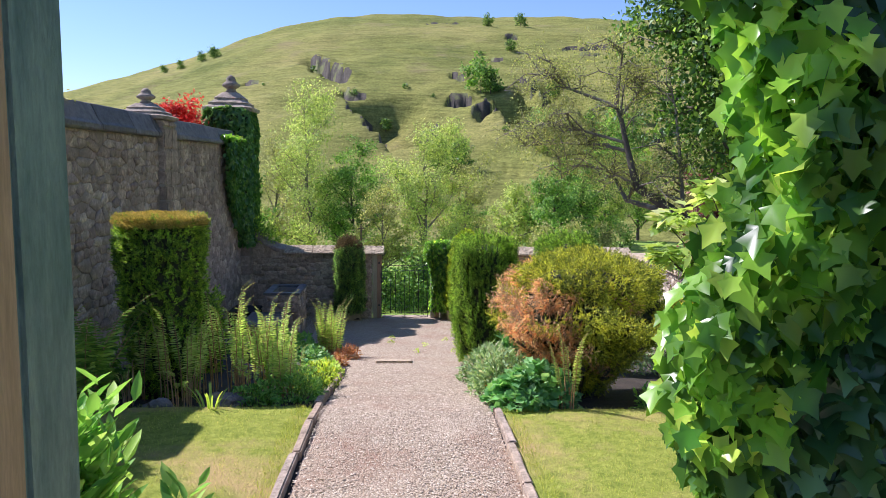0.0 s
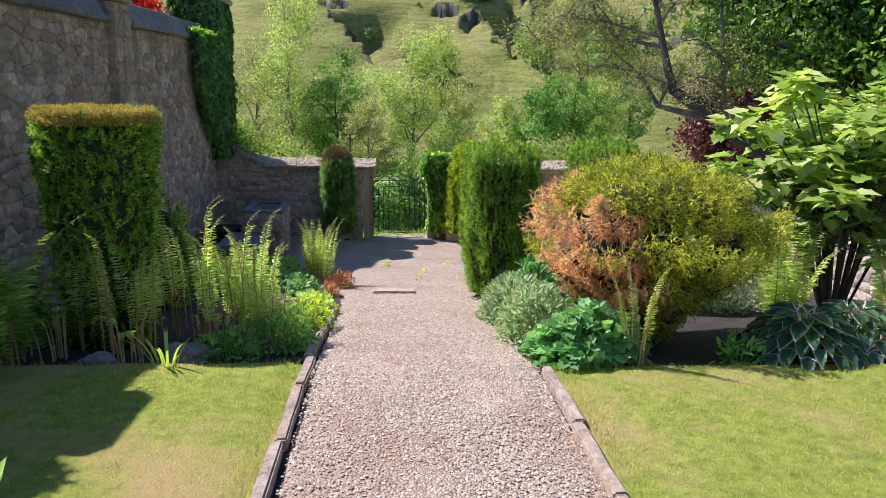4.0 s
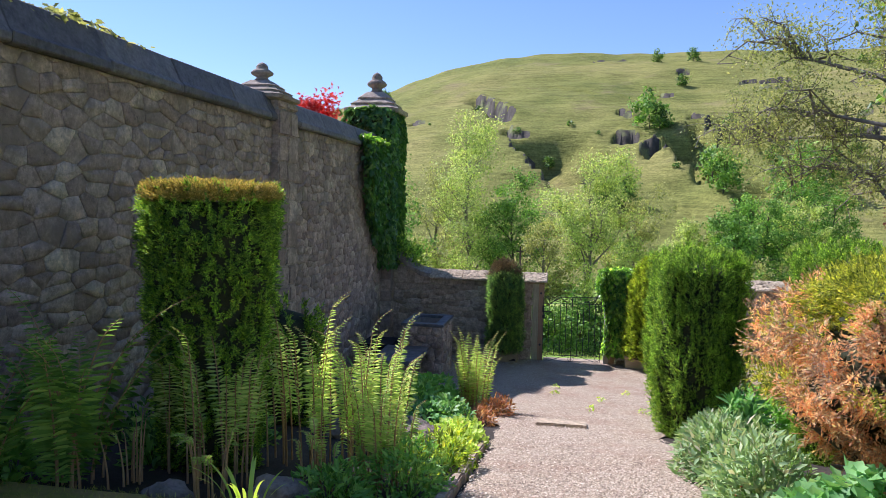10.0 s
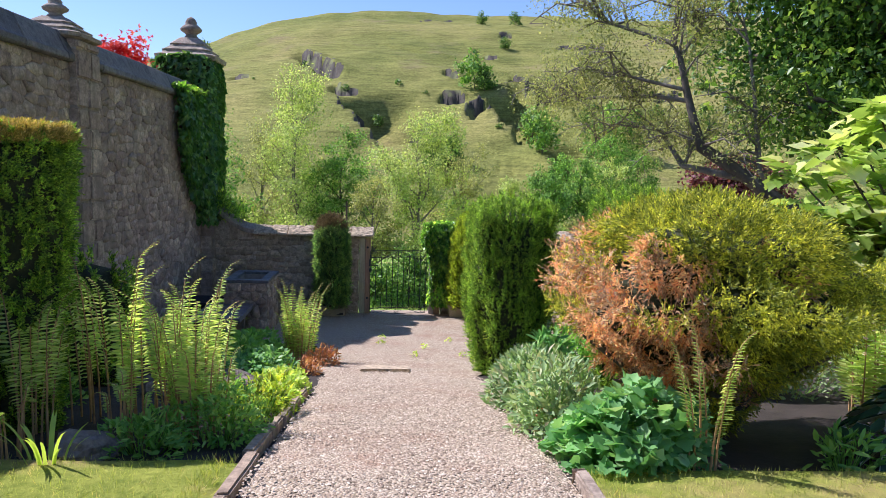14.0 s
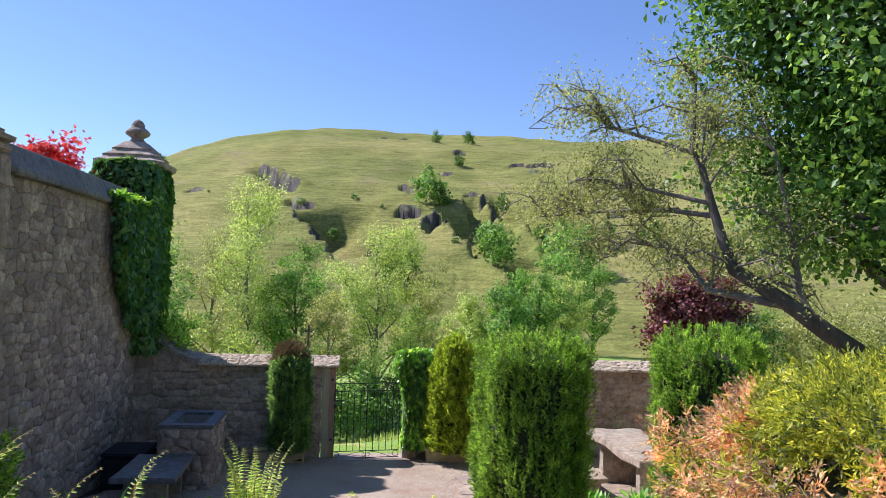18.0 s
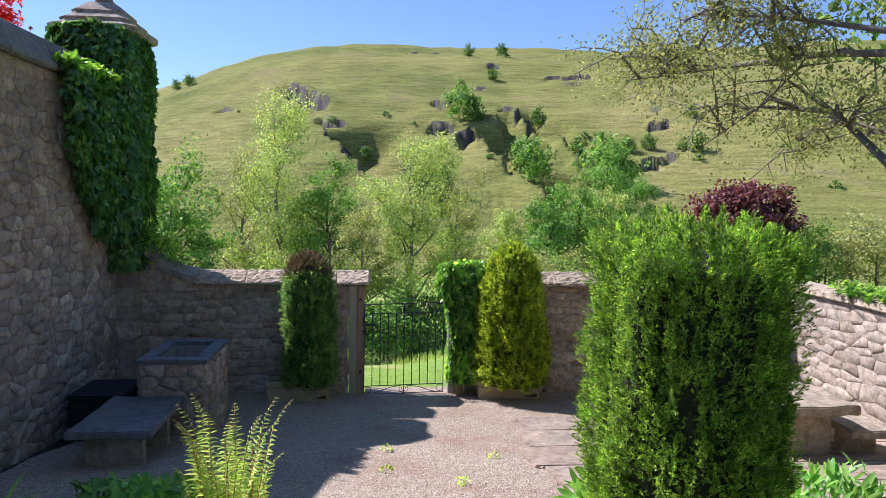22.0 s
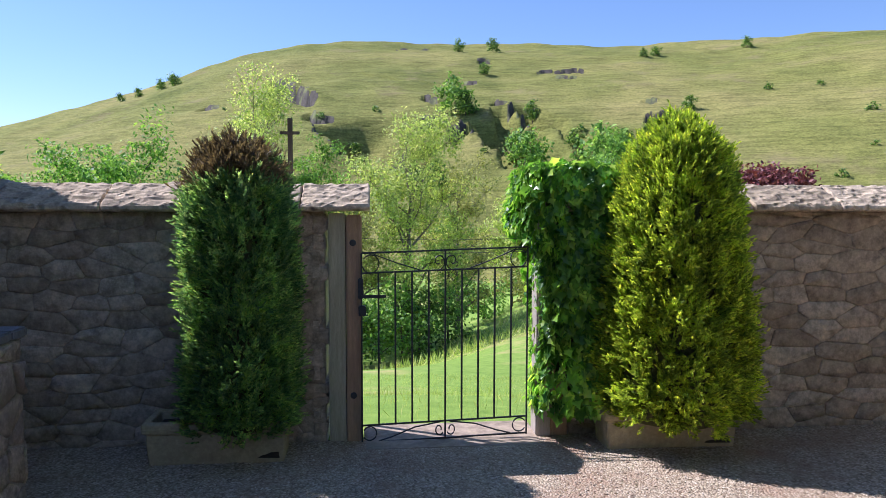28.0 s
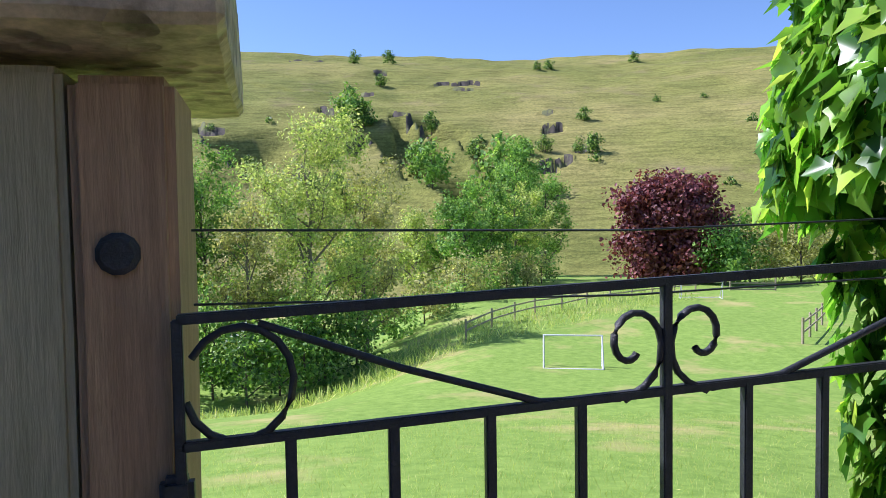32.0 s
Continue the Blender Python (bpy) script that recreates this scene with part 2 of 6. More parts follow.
def lawn_mat(name, a, c, dry, scale, dry_at):
    m, nt, b = shader(name)
    col = ramp(nt, world_noise(nt, scale * 14, 6, 0.75), [(0.3, a), (0.68, c)])
    col = mix(nt, ramp(nt, world_noise(nt, scale, 5, 0.65), [(dry_at, (0, 0, 0)), (dry_at + 0.16, (0.85, 0.85, 0.85))]), col, dry)
    nt.links.new(col, b.inputs["Base Color"])
    b.inputs["Roughness"].default_value = 0.9
    b.inputs["Specular IOR Level"].default_value = 0.15
    bump(nt, b, world_noise(nt, scale * 40, 6, 0.8), 0.9, 0.03)
    return m


def hill_mat():
    m, nt, b = shader("hill_grass")
    col = ramp(nt, world_noise(nt, 0.017, 6, 0.62), [(0.32, (0.185, 0.215, 0.055)), (0.5, (0.285, 0.29, 0.085)), (0.7, (0.40, 0.355, 0.135))])
    tr = ramp(nt, world_noise(nt, 0.9, 5, 0.7, (0.16, 0.16, 2.0)), [(0.36, (0.5, 0.52, 0.46)), (0.56, (1.06, 1.05, 1.0))])
    col = mix(nt, 0.7, col, tr, "MULTIPLY")
    tuft = ramp(nt, world_noise(nt, 1.3, 6, 0.85), [(0.38, (0.42, 0.46, 0.38)), (0.58, (1.12, 1.1, 1.0))])
    col = mix(nt, 0.75, col, tuft, "MULTIPLY")
    col = mix(nt, ramp(nt, world_noise(nt, 0.06, 4, 0.7), [(0.56, (0, 0, 0)), (0.74, (0.5, 0.5, 0.5))]), col, (0.30, 0.22, 0.13))
    nt.links.new(col, b.inputs["Base Color"])
    b.inputs["Roughness"].default_value = 0.95
    b.inputs["Specular IOR Level"].default_value = 0.1
    bump(nt, b, world_noise(nt, 0.5, 8, 0.75, (0.5, 0.5, 2.0)), 0.7, 1.0)
    return m


GRAVEL, PEBBLE, HILL = gravel_mat(), pebble_mat(), hill_mat()
LAWN = lawn_mat("garden_lawn", (0.17, 0.24, 0.03), (0.47, 0.5, 0.09), (0.60, 0.42, 0.19), 0.8, 0.49)
FIELD = lawn_mat("field_grass", (0.14, 0.25, 0.035), (0.29, 0.41, 0.08), (0.50, 0.40, 0.17), 0.2, 0.54)
BLADE = leaf_mat("grass_blade", (0.13, 0.20, 0.02), (0.33, 0.40, 0.05), (0.45, 0.40, 0.12), 0.35, 0.6)
YEW = leaf_mat("yew_needles", (0.045, 0.13, 0.014), (0.19, 0.35, 0.034), (0.36, 0.52, 0.06), 0.42, 0.5, 7.0, tuft=24.0)
YEW_GOLD = leaf_mat("gold_yew_needles", (0.13, 0.14, 0.02), (0.32, 0.28, 0.05), (0.48, 0.36, 0.09), 0.3, 0.55, 3.0)
# near-black fill for inner twigs, with the shade between leaves in its colour
YEW_CORE = plain_mat("dark_foliage_core", (0.018, 0.026, 0.008), (0.055, 0.06, 0.022), 14, 0.95, 1.0)
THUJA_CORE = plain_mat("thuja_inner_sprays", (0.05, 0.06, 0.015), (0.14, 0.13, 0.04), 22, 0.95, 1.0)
CONIFER = leaf_mat("thuja_spray", (0.09, 0.16, 0.014), (0.26, 0.39, 0.024), (0.43, 0.49, 0.045), 0.55, 0.55, 5.0, tuft=14.0)
CONIFER_DARK = leaf_mat("dark_thuja_spray", (0.06, 0.15, 0.05), (0.17, 0.32, 0.09), (0.29, 0.38, 0.12), 0.62, 0.6, 5.0, tuft=14.0)
GOLD_SPRAY = leaf_mat("gold_juniper_spray", (0.07, 0.12, 0.012), (0.29, 0.35, 0.028), (0.48, 0.48, 0.05), 0.45, 0.55, 4.0, tuft=11.0)
ORANGE_SPRAY = leaf_mat("scorched_orange_spray", (0.30, 0.155, 0.065), (0.58, 0.33, 0.16), (0.62, 0.45, 0.24), 0.45, 0.65, 4.0, tuft=13.0)
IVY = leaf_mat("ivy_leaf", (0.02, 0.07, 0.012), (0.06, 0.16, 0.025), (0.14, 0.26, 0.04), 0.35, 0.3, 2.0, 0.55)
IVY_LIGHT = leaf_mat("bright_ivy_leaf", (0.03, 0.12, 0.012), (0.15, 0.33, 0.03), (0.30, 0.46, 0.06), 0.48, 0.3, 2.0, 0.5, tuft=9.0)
FERN = leaf_mat("fern_frond", (0.19, 0.33, 0.055), (0.33, 0.46, 0.10), (0.40, 0.48, 0.14), 0.5, 0.5, 1.5)
FERN_STEM = plain_mat("fern_stem", (0.46, 0.22, 0.09), (0.62, 0.42, 0.19), 6, 0.7, 0.3)
BROAD = leaf_mat("broad_leaf", (0.07, 0.20, 0.025), (0.17, 0.36, 0.05), (0.30, 0.46, 0.09), 0.4, 0.4, 2.0)
MANTLE = leaf_mat("geranium_leaf", (0.06, 0.18, 0.04), (0.14, 0.32, 0.075), (0.25, 0.41, 0.14), 0.35, 0.55, 2.5)
SPRAY = leaf_mat("feathery_herb", (0.10, 0.20, 0.06), (0.22, 0.34, 0.11), (0.34, 0.36, 0.18), 0.3, 0.6, 2.5)
LIME = leaf_mat("lime_groundcover", (0.19, 0.33, 0.03), (0.34, 0.50, 0.06), (0.44, 0.55, 0.10), 0.35, 0.5, 2.0)
RUST = leaf_mat("rust_heuchera", (0.24, 0.11, 0.03), (0.42, 0.22, 0.07), (0.5, 0.32, 0.1), 0.3, 0.6, 2.0)
FATSIA = leaf_mat("glossy_palmate_leaf", (0.08, 0.17, 0.02), (0.26, 0.38, 0.06), (0.48, 0.54, 0.19), 0.4, 0.3, 1.5, 0.5)
FIG = leaf_mat("fig_leaf", (0.05, 0.12, 0.012), (0.15, 0.26, 0.03), (0.34, 0.42, 0.08), 0.38, 0.3, 1.5, 0.5)
VARIEG = leaf_mat("yellow_leaf", (0.36, 0.42, 0.06), (0.55, 0.58, 0.12), (0.66, 0.66, 0.25), 0.4, 0.4, 1.5)
HOSTA = leaf_mat("hosta_leaf", (0.014, 0.042, 0.013), (0.028, 0.075, 0.022), (0.05, 0.12, 0.035), 0.2, 0.45, 3.0, 0.3)
HOSTA_EDGE = leaf_mat("hosta_cream_edge", (0.55, 0.58, 0.36), (0.66, 0.68, 0.46), None, 0.3, 0.5)
TREE_LIGHT = leaf_mat("spring_leaf", (0.11, 0.18, 0.035), (0.29, 0.39, 0.08), (0.43, 0.50, 0.15), 0.45, 0.6, 0.25)
TREE_MID = leaf_mat("green_leaf", (0.04, 0.11, 0.014), (0.13, 0.27, 0.035), (0.24, 0.38, 0.06), 0.38, 0.6, 0.25)
TREE_DARK = leaf_mat("dark_tree_leaf", (0.018, 0.055, 0.01), (0.075, 0.17, 0.02), (0.24, 0.40, 0.05), 0.38, 0.42, 0.9, 0.35)
TREE_OLIVE = leaf_mat("olive_spring_leaf", (0.11, 0.14, 0.035), (0.24, 0.28, 0.07), (0.35, 0.38, 0.12), 0.42, 0.6, 0.5)
BEECH = leaf_mat("copper_beech_leaf", (0.05, 0.017, 0.013), (0.13, 0.042, 0.032), (0.21, 0.085, 0.055), 0.25, 0.5, 0.25)
ACER = leaf_mat("red_acer_leaf", (0.40, 0.02, 0.014), (0.70, 0.05, 0.03), (0.85, 0.12, 0.06), 0.4, 0.5, 2.0)
WILD = leaf_mat("wild_grass", (0.16, 0.25, 0.04), (0.30, 0.40, 0.08), (0.42, 0.44, 0.14), 0.35, 0.6, 1.0)
SPARSE = leaf_mat("sparse_olive_leaf", (0.10, 0.14, 0.035), (0.21, 0.26, 0.065), (0.32, 0.35, 0.10), 0.45, 0.6, 0.8)
BROWNED = leaf_mat("browned_spray", (0.05, 0.045, 0.022), (0.12, 0.10, 0.04), (0.2, 0.17, 0.06), 0.35, 0.6, 5.0)
# darker copy of the ivy leaf, with its shade put into the colour
IVY_SHADED = leaf_mat("shaded_ivy_leaf", (0.012, 0.045, 0.012), (0.035, 0.10, 0.02), (0.09, 0.19, 0.03), 0.2, 0.3, 2.0, 0.55)

# ---- mesh helpers ----
rng = np.random.default_rng(7)


def part(name, bm, material, parent=None, label="", kind=""):
    """One mesh object from a bmesh or a mesh, under a thing or a part."""
    if isinstance(bm, bmesh.types.BMesh):
        data = bpy.data.meshes.new(name)
        bm.to_mesh(data)
        bm.free()
    else:
        data = bm
    if material and not data.materials:
        data.materials.append(material)
    ob = new(name, data)
    if parent is not None:
        ob.parent = parent
    return tagged(ob, label, kind=kind)


def thing(name, label, category, at=(0, 0, 0), group="", kind=""):
    ob = new(name)
    ob.location = at
    ob.empty_display_size = 0.1
    return tagged(ob, label, category, group, kind)


def to_mesh(name, verts, faces, material=None, smooth=False):
    """A mesh from an array of corners and an array of faces, all with the same count of corners."""
    verts, faces = np.asarray(verts, np.float32), np.asarray(faces, np.int32)
    me = bpy.data.meshes.new(name)
    me.vertices.add(len(verts))
    me.vertices.foreach_set("co", verts.ravel())
    me.loops.add(faces.size)
    me.loops.foreach_set("vertex_index", faces.ravel())
    me.polygons.add(len(faces))
    k = faces.shape[1]
    me.polygons.foreach_set("loop_start", np.arange(0, faces.size, k, dtype=np.int32))
    me.polygons.foreach_set("loop_total", np.full(len(faces), k, np.int32))
    if smooth:
        me.polygons.foreach_set("use_smooth", np.ones(len(faces), bool))
    me.update(calc_edges=True)
    if material:
        me.materials.append(material)
    return me


def box_bm(x0, x1, y0, y1, z0, z1, bevel=0.0, rough=0.0, cuts=0):
    bm = bmesh.new()
    bmesh.ops.create_cube(bm, size=1)
    for v in bm.verts:
        v.co = Vector(((x0 + x1) / 2 + v.co.x * (x1 - x0), (y0 + y1) / 2 + v.co.y * (y1 - y0), (z0 + z1) / 2 + v.co.z * (z1 - z0)))
    if cuts:
        bmesh.ops.subdivide_edges(bm, edges=bm.edges[:], cuts=cuts, use_grid_fill=True)
    if bevel:
        bmesh.ops.bevel(bm, geom=[e for e in bm.edges if len(e.link_faces) == 2 and e.calc_face_angle(0) > 0.6], offset=bevel, segments=2, affect="EDGES", clamp_overlap=True)
    if rough:
        for v in bm.verts:
            n = noise.noise_vector(v.co * 6.0) + noise.noise_vector(v.co * 19.0) * 0.5
            v.co += n * rough
    return bm


def lathe_bm(profile, sides=24, square=False):
    bm = bmesh.new()
    rings = []
    for r, z in profile:
        ring = []
        for i in range(sides):
            a = 2 * math.pi * (i + 0.5) / sides
            k = r / max(abs(math.cos(a)), abs(math.sin(a))) if square else r
            ring.append(bm.verts.new((k * math.cos(a), k * math.sin(a), z)))
        rings.append(ring)
    for a, b in zip(rings, rings[1:]):
        for i in range(sides):
            bm.faces.new((a[i], a[(i + 1) % sides], b[(i + 1) % sides], b[i]))
    bm.faces.new(rings[-1])
    bm.faces.new(rings[0][::-1])
    return bm


def tubes(lines, sides=6):
    """Corners and four-cornered faces of tubes along lines of (place, radius)."""
    vs, fs, at = [], [], 0
    ring = np.linspace(0, 2 * np.pi, sides, endpoint=False)
    for line in lines:
        p = np.array([q[:3] for q in line], float)
        r = np.array([q[3] for q in line], float)
        d = np.gradient(p, axis=0)
        d /= np.linalg.norm(d, axis=1, keepdims=True) + 1e-9
        ref = np.where(np.abs(d[:, 2:3]) > 0.9, [[1.0, 0, 0]], [[0, 0, 1.0]])
        u = np.cross(d, ref)
        u /= np.linalg.norm(u, axis=1, keepdims=True) + 1e-9
        w = np.cross(d, u)
        pts = p[:, None] + r[:, None, None] * (np.cos(ring)[None, :, None] * u[:, None] + np.sin(ring)[None, :, None] * w[:, None])
        n = len(p)
        vs.append(pts.reshape(-1, 3))
        i, j = np.meshgrid(np.arange(n - 1), np.arange(sides), indexing="ij")
        a, b = at + i * sides + j, at + i * sides + (j + 1) % sides
        fs.append(np.stack([a, b, b + sides, a + sides], -1).reshape(-1, 4))
        at += n * sides
    return np.concatenate(vs), np.concatenate(fs)


LEAVES = {  # outlines in length and width, base first
    "needle": [(0, 0), (0.5, -0.16), (1, 0), (0.5, 0.16)],
    "rhomb": [(0, 0), (0.45, -0.3), (1, 0), (0.45, 0.3)],
    "oval": [(0, 0), (0.35, -0.32), (0.75, -0.24), (1, 0), (0.75, 0.24), (0.35, 0.32)],
    "long": [(0, 0), (0.3, -0.17), (0.7, -0.13), (1, 0), (0.7, 0.13), (0.3, 0.17)],
    "ivy": [(0, 0), (-0.1, -0.36), (0.26, -0.31), (0.45, -0.5), (0.63, -0.22), (1, 0), (0.63, 0.22), (0.45, 0.5), (0.26, 0.31), (-0.1, 0.36)],
    "round": [(0, 0), (0.05, -0.42), (0.35, -0.55), (0.62, -0.47), (0.8, -0.52), (1, -0.2), (0.93, 0), (1, 0.2), (0.8, 0.52), (0.62, 0.47), (0.35, 0.55), (0.05, 0.42)],
    "palmate": [(0, 0), (0.1, -0.5), (0.3, -0.16), (0.55, -0.62), (0.52, -0.14), (1, -0.12), (0.95, 0.12), (0.52, 0.14), (0.55, 0.62), (0.3, 0.16), (0.1, 0.5)],
    "lobed": [(0, 0), (-0.06, -0.28), (0.2, -0.52), (0.36, -0.36), (0.62, -0.46), (0.7, -0.25), (1, 0), (0.7, 0.25), (0.62, 0.46), (0.36, 0.36), (0.2, 0.52), (-0.06, 0.28)],
    "fig": [(0, 0), (-0.12, -0.22), (0.08, -0.5), (0.26, -0.2), (0.5, -0.54), (0.52, -0.18), (0.86, -0.28), (0.78, -0.09), (1, 0), (0.78, 0.09), (0.86, 0.28), (0.52, 0.18), (0.5, 0.54), (0.26, 0.2), (0.08, 0.5), (-0.12, 0.22)],
    "pinna": [(0, 0), (0.3, -0.1), (0.7, -0.085), (1, 0), (0.7, 0.085), (0.3, 0.1)],
    "blade": [(0, -0.03), (0.6, -0.025), (1, 0), (0.6, 0.025)],
}


def leaves(pts, along, out, size, shape="oval", fold=0.25, droop=0.0, vary=0.35):
    """Corners and triangles of one leaf at every point: along is the way it points, out its upper side."""
    t = np.array(LEAVES[shape])
    k, n = len(t), len(pts)
    s = size * (1 + vary * rng.uniform(-1, 1, n))
    a = along / (np.linalg.norm(along, axis=1, keepdims=True) + 1e-9)
    side = np.cross(out, a)
    side /= np.linalg.norm(side, axis=1, keepdims=True) + 1e-9
    up = np.cross(a, side)
    u, v = t[:, 0], t[:, 1]
    h = fold * np.abs(v) - droop * u * u
    co = pts[:, None] + s[:, None, None] * (u[None, :, None] * a[:, None] + v[None, :, None] * side[:, None] + h[None, :, None] * up[:, None])
    fan = np.array([(0, i, i + 1) for i in range(1, k - 1)])
    f = (np.arange(n) * k)[:, None, None] + fan[None]
    return co.reshape(-1, 3), f.reshape(-1, 3)


def join(*some):
    vs, fs, at = [], [], 0
    for v, f in some:
        vs.append(v)
        fs.append(np.asarray(f) + at)
        at += len(v)
    return np.concatenate(vs), np.concatenate(fs)


def rand_dirs(n):
    d = rng.normal(size=(n, 3))
    return d / np.linalg.norm(d, axis=1, keepdims=True)


def lump(p, scale, seed=0.0):
    """Cheap smooth noise of places, about -1 to 1."""
    q = np.asarray(p) * scale + seed
    return (np.sin(q[..., 0] * 1.7 + 1.3 * np.sin(q[..., 1] * 1.1 + 2.1)) + np.sin(q[..., 1] * 1.9 + 1.2 * np.sin(q[..., 2] * 1.3 + 0.7)) + np.sin(q[..., 2] * 1.6 + 1.4 * np.sin(q[..., 0] * 1.2 + 4.2))) / 3


# ---- the lie of the land ----
GY = [-30, -17.5, -14.7, -11.3, -8.4, -6.7, -5, -3, -1.6, 0, 3]
GZ = [2.0, 1.88, 1.66, 1.55, 1.06, 0.72, 0.44, 0.14, 0.0, -0.04, -0.5]


def garden_z(y):
    return np.interp(y, GY, GZ)


def smooth(a, b, x):
    t = np.clip((x - a) / (b - a), 0, 1)
    return t * t * (3 - 2 * t)


def hill_z(az, r):
    """Height of the hill by bearing (degrees to the right of ahead) and distance from the garden."""
    el = sum(np.interp(az + k, [-60, -40, -25.6, -20.5, -14.9, -8.9, -2.6, 9, 19, 40, 60, 80], [0.5, 1.5, 4.6, 6.4, 8.6, 10.8, 11.95, 11.7, 11.4, 11.1, 9, 1]) for k in (-3, -2, -1, 0, 1, 2, 3)) / 7
    top = 1.5 + 385 * np.tan(np.radians(el))
    shape = np.interp(r, [60, 105, 150, 196, 280, 340, 385, 430, 800, 3000], [0, 0.0, 0.15, 0.37, 0.71, 0.9, 1.0, 1.02, 0.6, 0.3])
    z = -7.5 + (top + 7.5) * shape
    return z


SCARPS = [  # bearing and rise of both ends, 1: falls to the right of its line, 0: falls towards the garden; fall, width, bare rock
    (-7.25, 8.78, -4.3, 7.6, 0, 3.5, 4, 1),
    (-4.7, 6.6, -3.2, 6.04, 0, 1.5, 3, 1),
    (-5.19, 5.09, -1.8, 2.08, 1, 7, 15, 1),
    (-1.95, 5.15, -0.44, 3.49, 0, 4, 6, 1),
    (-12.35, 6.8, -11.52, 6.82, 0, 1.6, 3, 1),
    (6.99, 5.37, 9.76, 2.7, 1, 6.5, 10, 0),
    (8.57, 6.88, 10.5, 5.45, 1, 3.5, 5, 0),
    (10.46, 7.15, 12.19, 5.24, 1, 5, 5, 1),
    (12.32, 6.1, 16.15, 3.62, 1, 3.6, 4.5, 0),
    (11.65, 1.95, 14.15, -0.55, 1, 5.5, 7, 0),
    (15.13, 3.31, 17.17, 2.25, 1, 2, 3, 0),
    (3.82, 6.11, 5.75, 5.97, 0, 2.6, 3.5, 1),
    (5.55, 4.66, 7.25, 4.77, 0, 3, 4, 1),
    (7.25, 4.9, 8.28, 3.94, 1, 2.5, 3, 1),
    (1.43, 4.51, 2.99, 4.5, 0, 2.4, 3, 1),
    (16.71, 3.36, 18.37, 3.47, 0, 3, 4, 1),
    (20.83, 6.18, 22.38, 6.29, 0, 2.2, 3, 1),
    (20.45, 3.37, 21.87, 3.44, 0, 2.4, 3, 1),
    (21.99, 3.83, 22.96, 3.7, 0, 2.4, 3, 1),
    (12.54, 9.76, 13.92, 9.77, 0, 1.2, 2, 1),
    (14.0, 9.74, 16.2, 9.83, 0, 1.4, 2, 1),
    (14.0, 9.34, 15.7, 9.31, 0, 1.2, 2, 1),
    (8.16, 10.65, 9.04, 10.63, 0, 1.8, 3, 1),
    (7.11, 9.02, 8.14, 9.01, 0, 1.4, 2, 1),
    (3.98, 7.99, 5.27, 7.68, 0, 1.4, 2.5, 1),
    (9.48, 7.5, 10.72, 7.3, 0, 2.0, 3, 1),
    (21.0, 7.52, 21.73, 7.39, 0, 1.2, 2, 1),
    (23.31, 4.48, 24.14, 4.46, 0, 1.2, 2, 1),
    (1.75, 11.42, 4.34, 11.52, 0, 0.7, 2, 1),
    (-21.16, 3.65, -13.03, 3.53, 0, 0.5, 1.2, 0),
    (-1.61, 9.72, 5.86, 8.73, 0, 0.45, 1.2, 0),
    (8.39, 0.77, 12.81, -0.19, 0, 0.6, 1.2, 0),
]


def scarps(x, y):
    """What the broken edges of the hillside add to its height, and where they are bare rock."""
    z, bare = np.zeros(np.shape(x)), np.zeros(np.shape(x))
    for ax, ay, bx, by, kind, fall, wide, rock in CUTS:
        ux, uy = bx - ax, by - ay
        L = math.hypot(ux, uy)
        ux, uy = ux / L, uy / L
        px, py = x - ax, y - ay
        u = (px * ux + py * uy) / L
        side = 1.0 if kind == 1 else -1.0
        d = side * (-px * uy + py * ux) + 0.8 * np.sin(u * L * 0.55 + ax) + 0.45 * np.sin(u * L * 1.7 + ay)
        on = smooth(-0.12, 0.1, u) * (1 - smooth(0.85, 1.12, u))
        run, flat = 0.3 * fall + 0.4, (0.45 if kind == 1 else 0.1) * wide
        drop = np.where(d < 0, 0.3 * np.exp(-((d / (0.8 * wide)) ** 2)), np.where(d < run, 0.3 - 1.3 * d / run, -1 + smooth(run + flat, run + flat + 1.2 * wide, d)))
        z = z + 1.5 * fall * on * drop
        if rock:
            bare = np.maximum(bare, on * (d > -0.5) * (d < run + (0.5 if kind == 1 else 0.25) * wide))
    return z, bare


def land_z(x, y):
    x, y = np.asarray(x, float), np.asarray(y, float)
    r, az = np.hypot(x, y + 5), np.degrees(np.arctan2(x, y + 5))
    near = garden_z(np.minimum(y, 3.0))
    d = np.hypot(x, np.maximum(y, 0))
    drop = np.interp(d, [0, 3, 10, 20, 29, 34, 60, 100, 3000], [-0.04, -0.5, -2.3, -4.2, -5.0, -5.2, -5.2, -7, -7])
    rise = 5.5 * smooth(20, 70, x - 0.45 * y) + 14 * smooth(40, 140, x - 0.5 * y)
    dip = -2.6 * smooth(2, 14, 12 - x + 0.30 * (y - 30)) * smooth(18, 34, y)
    field = drop + rise + dip + 0.12 * lump(np.stack([x, y, 0 * x], -1), 0.35)
    z = np.where(y < 0, near, np.where(y < 3, near * (1 - y / 3) + field * (y / 3), field))
    far = hill_z(az, r) + scarps(x, y)[0] + 1.2 * lump(np.stack([x, y, 0 * x], -1), 0.05) + 0.7 * lump(np.stack([x, y, 0 * x], -1), 0.17, 3.0)
    return np.where((r > 60) & (y > 0), np.maximum(z + (far - z) * smooth(85, 125, r), -9), z)


CUTS = []


def by_sight(az, el):
    """Where a line of sight from the garden meets the hill."""
    r = np.arange(112, 386, 0.5)
    x, y = r * math.sin(radians(az)), r * math.cos(radians(az)) - 5
    hit = land_z(x, y) > 1.5 + math.tan(radians(el)) * r
    k = int(np.argmax(hit)) if hit.any() else len(r) - 1
    return float(x[k]), float(y[k])


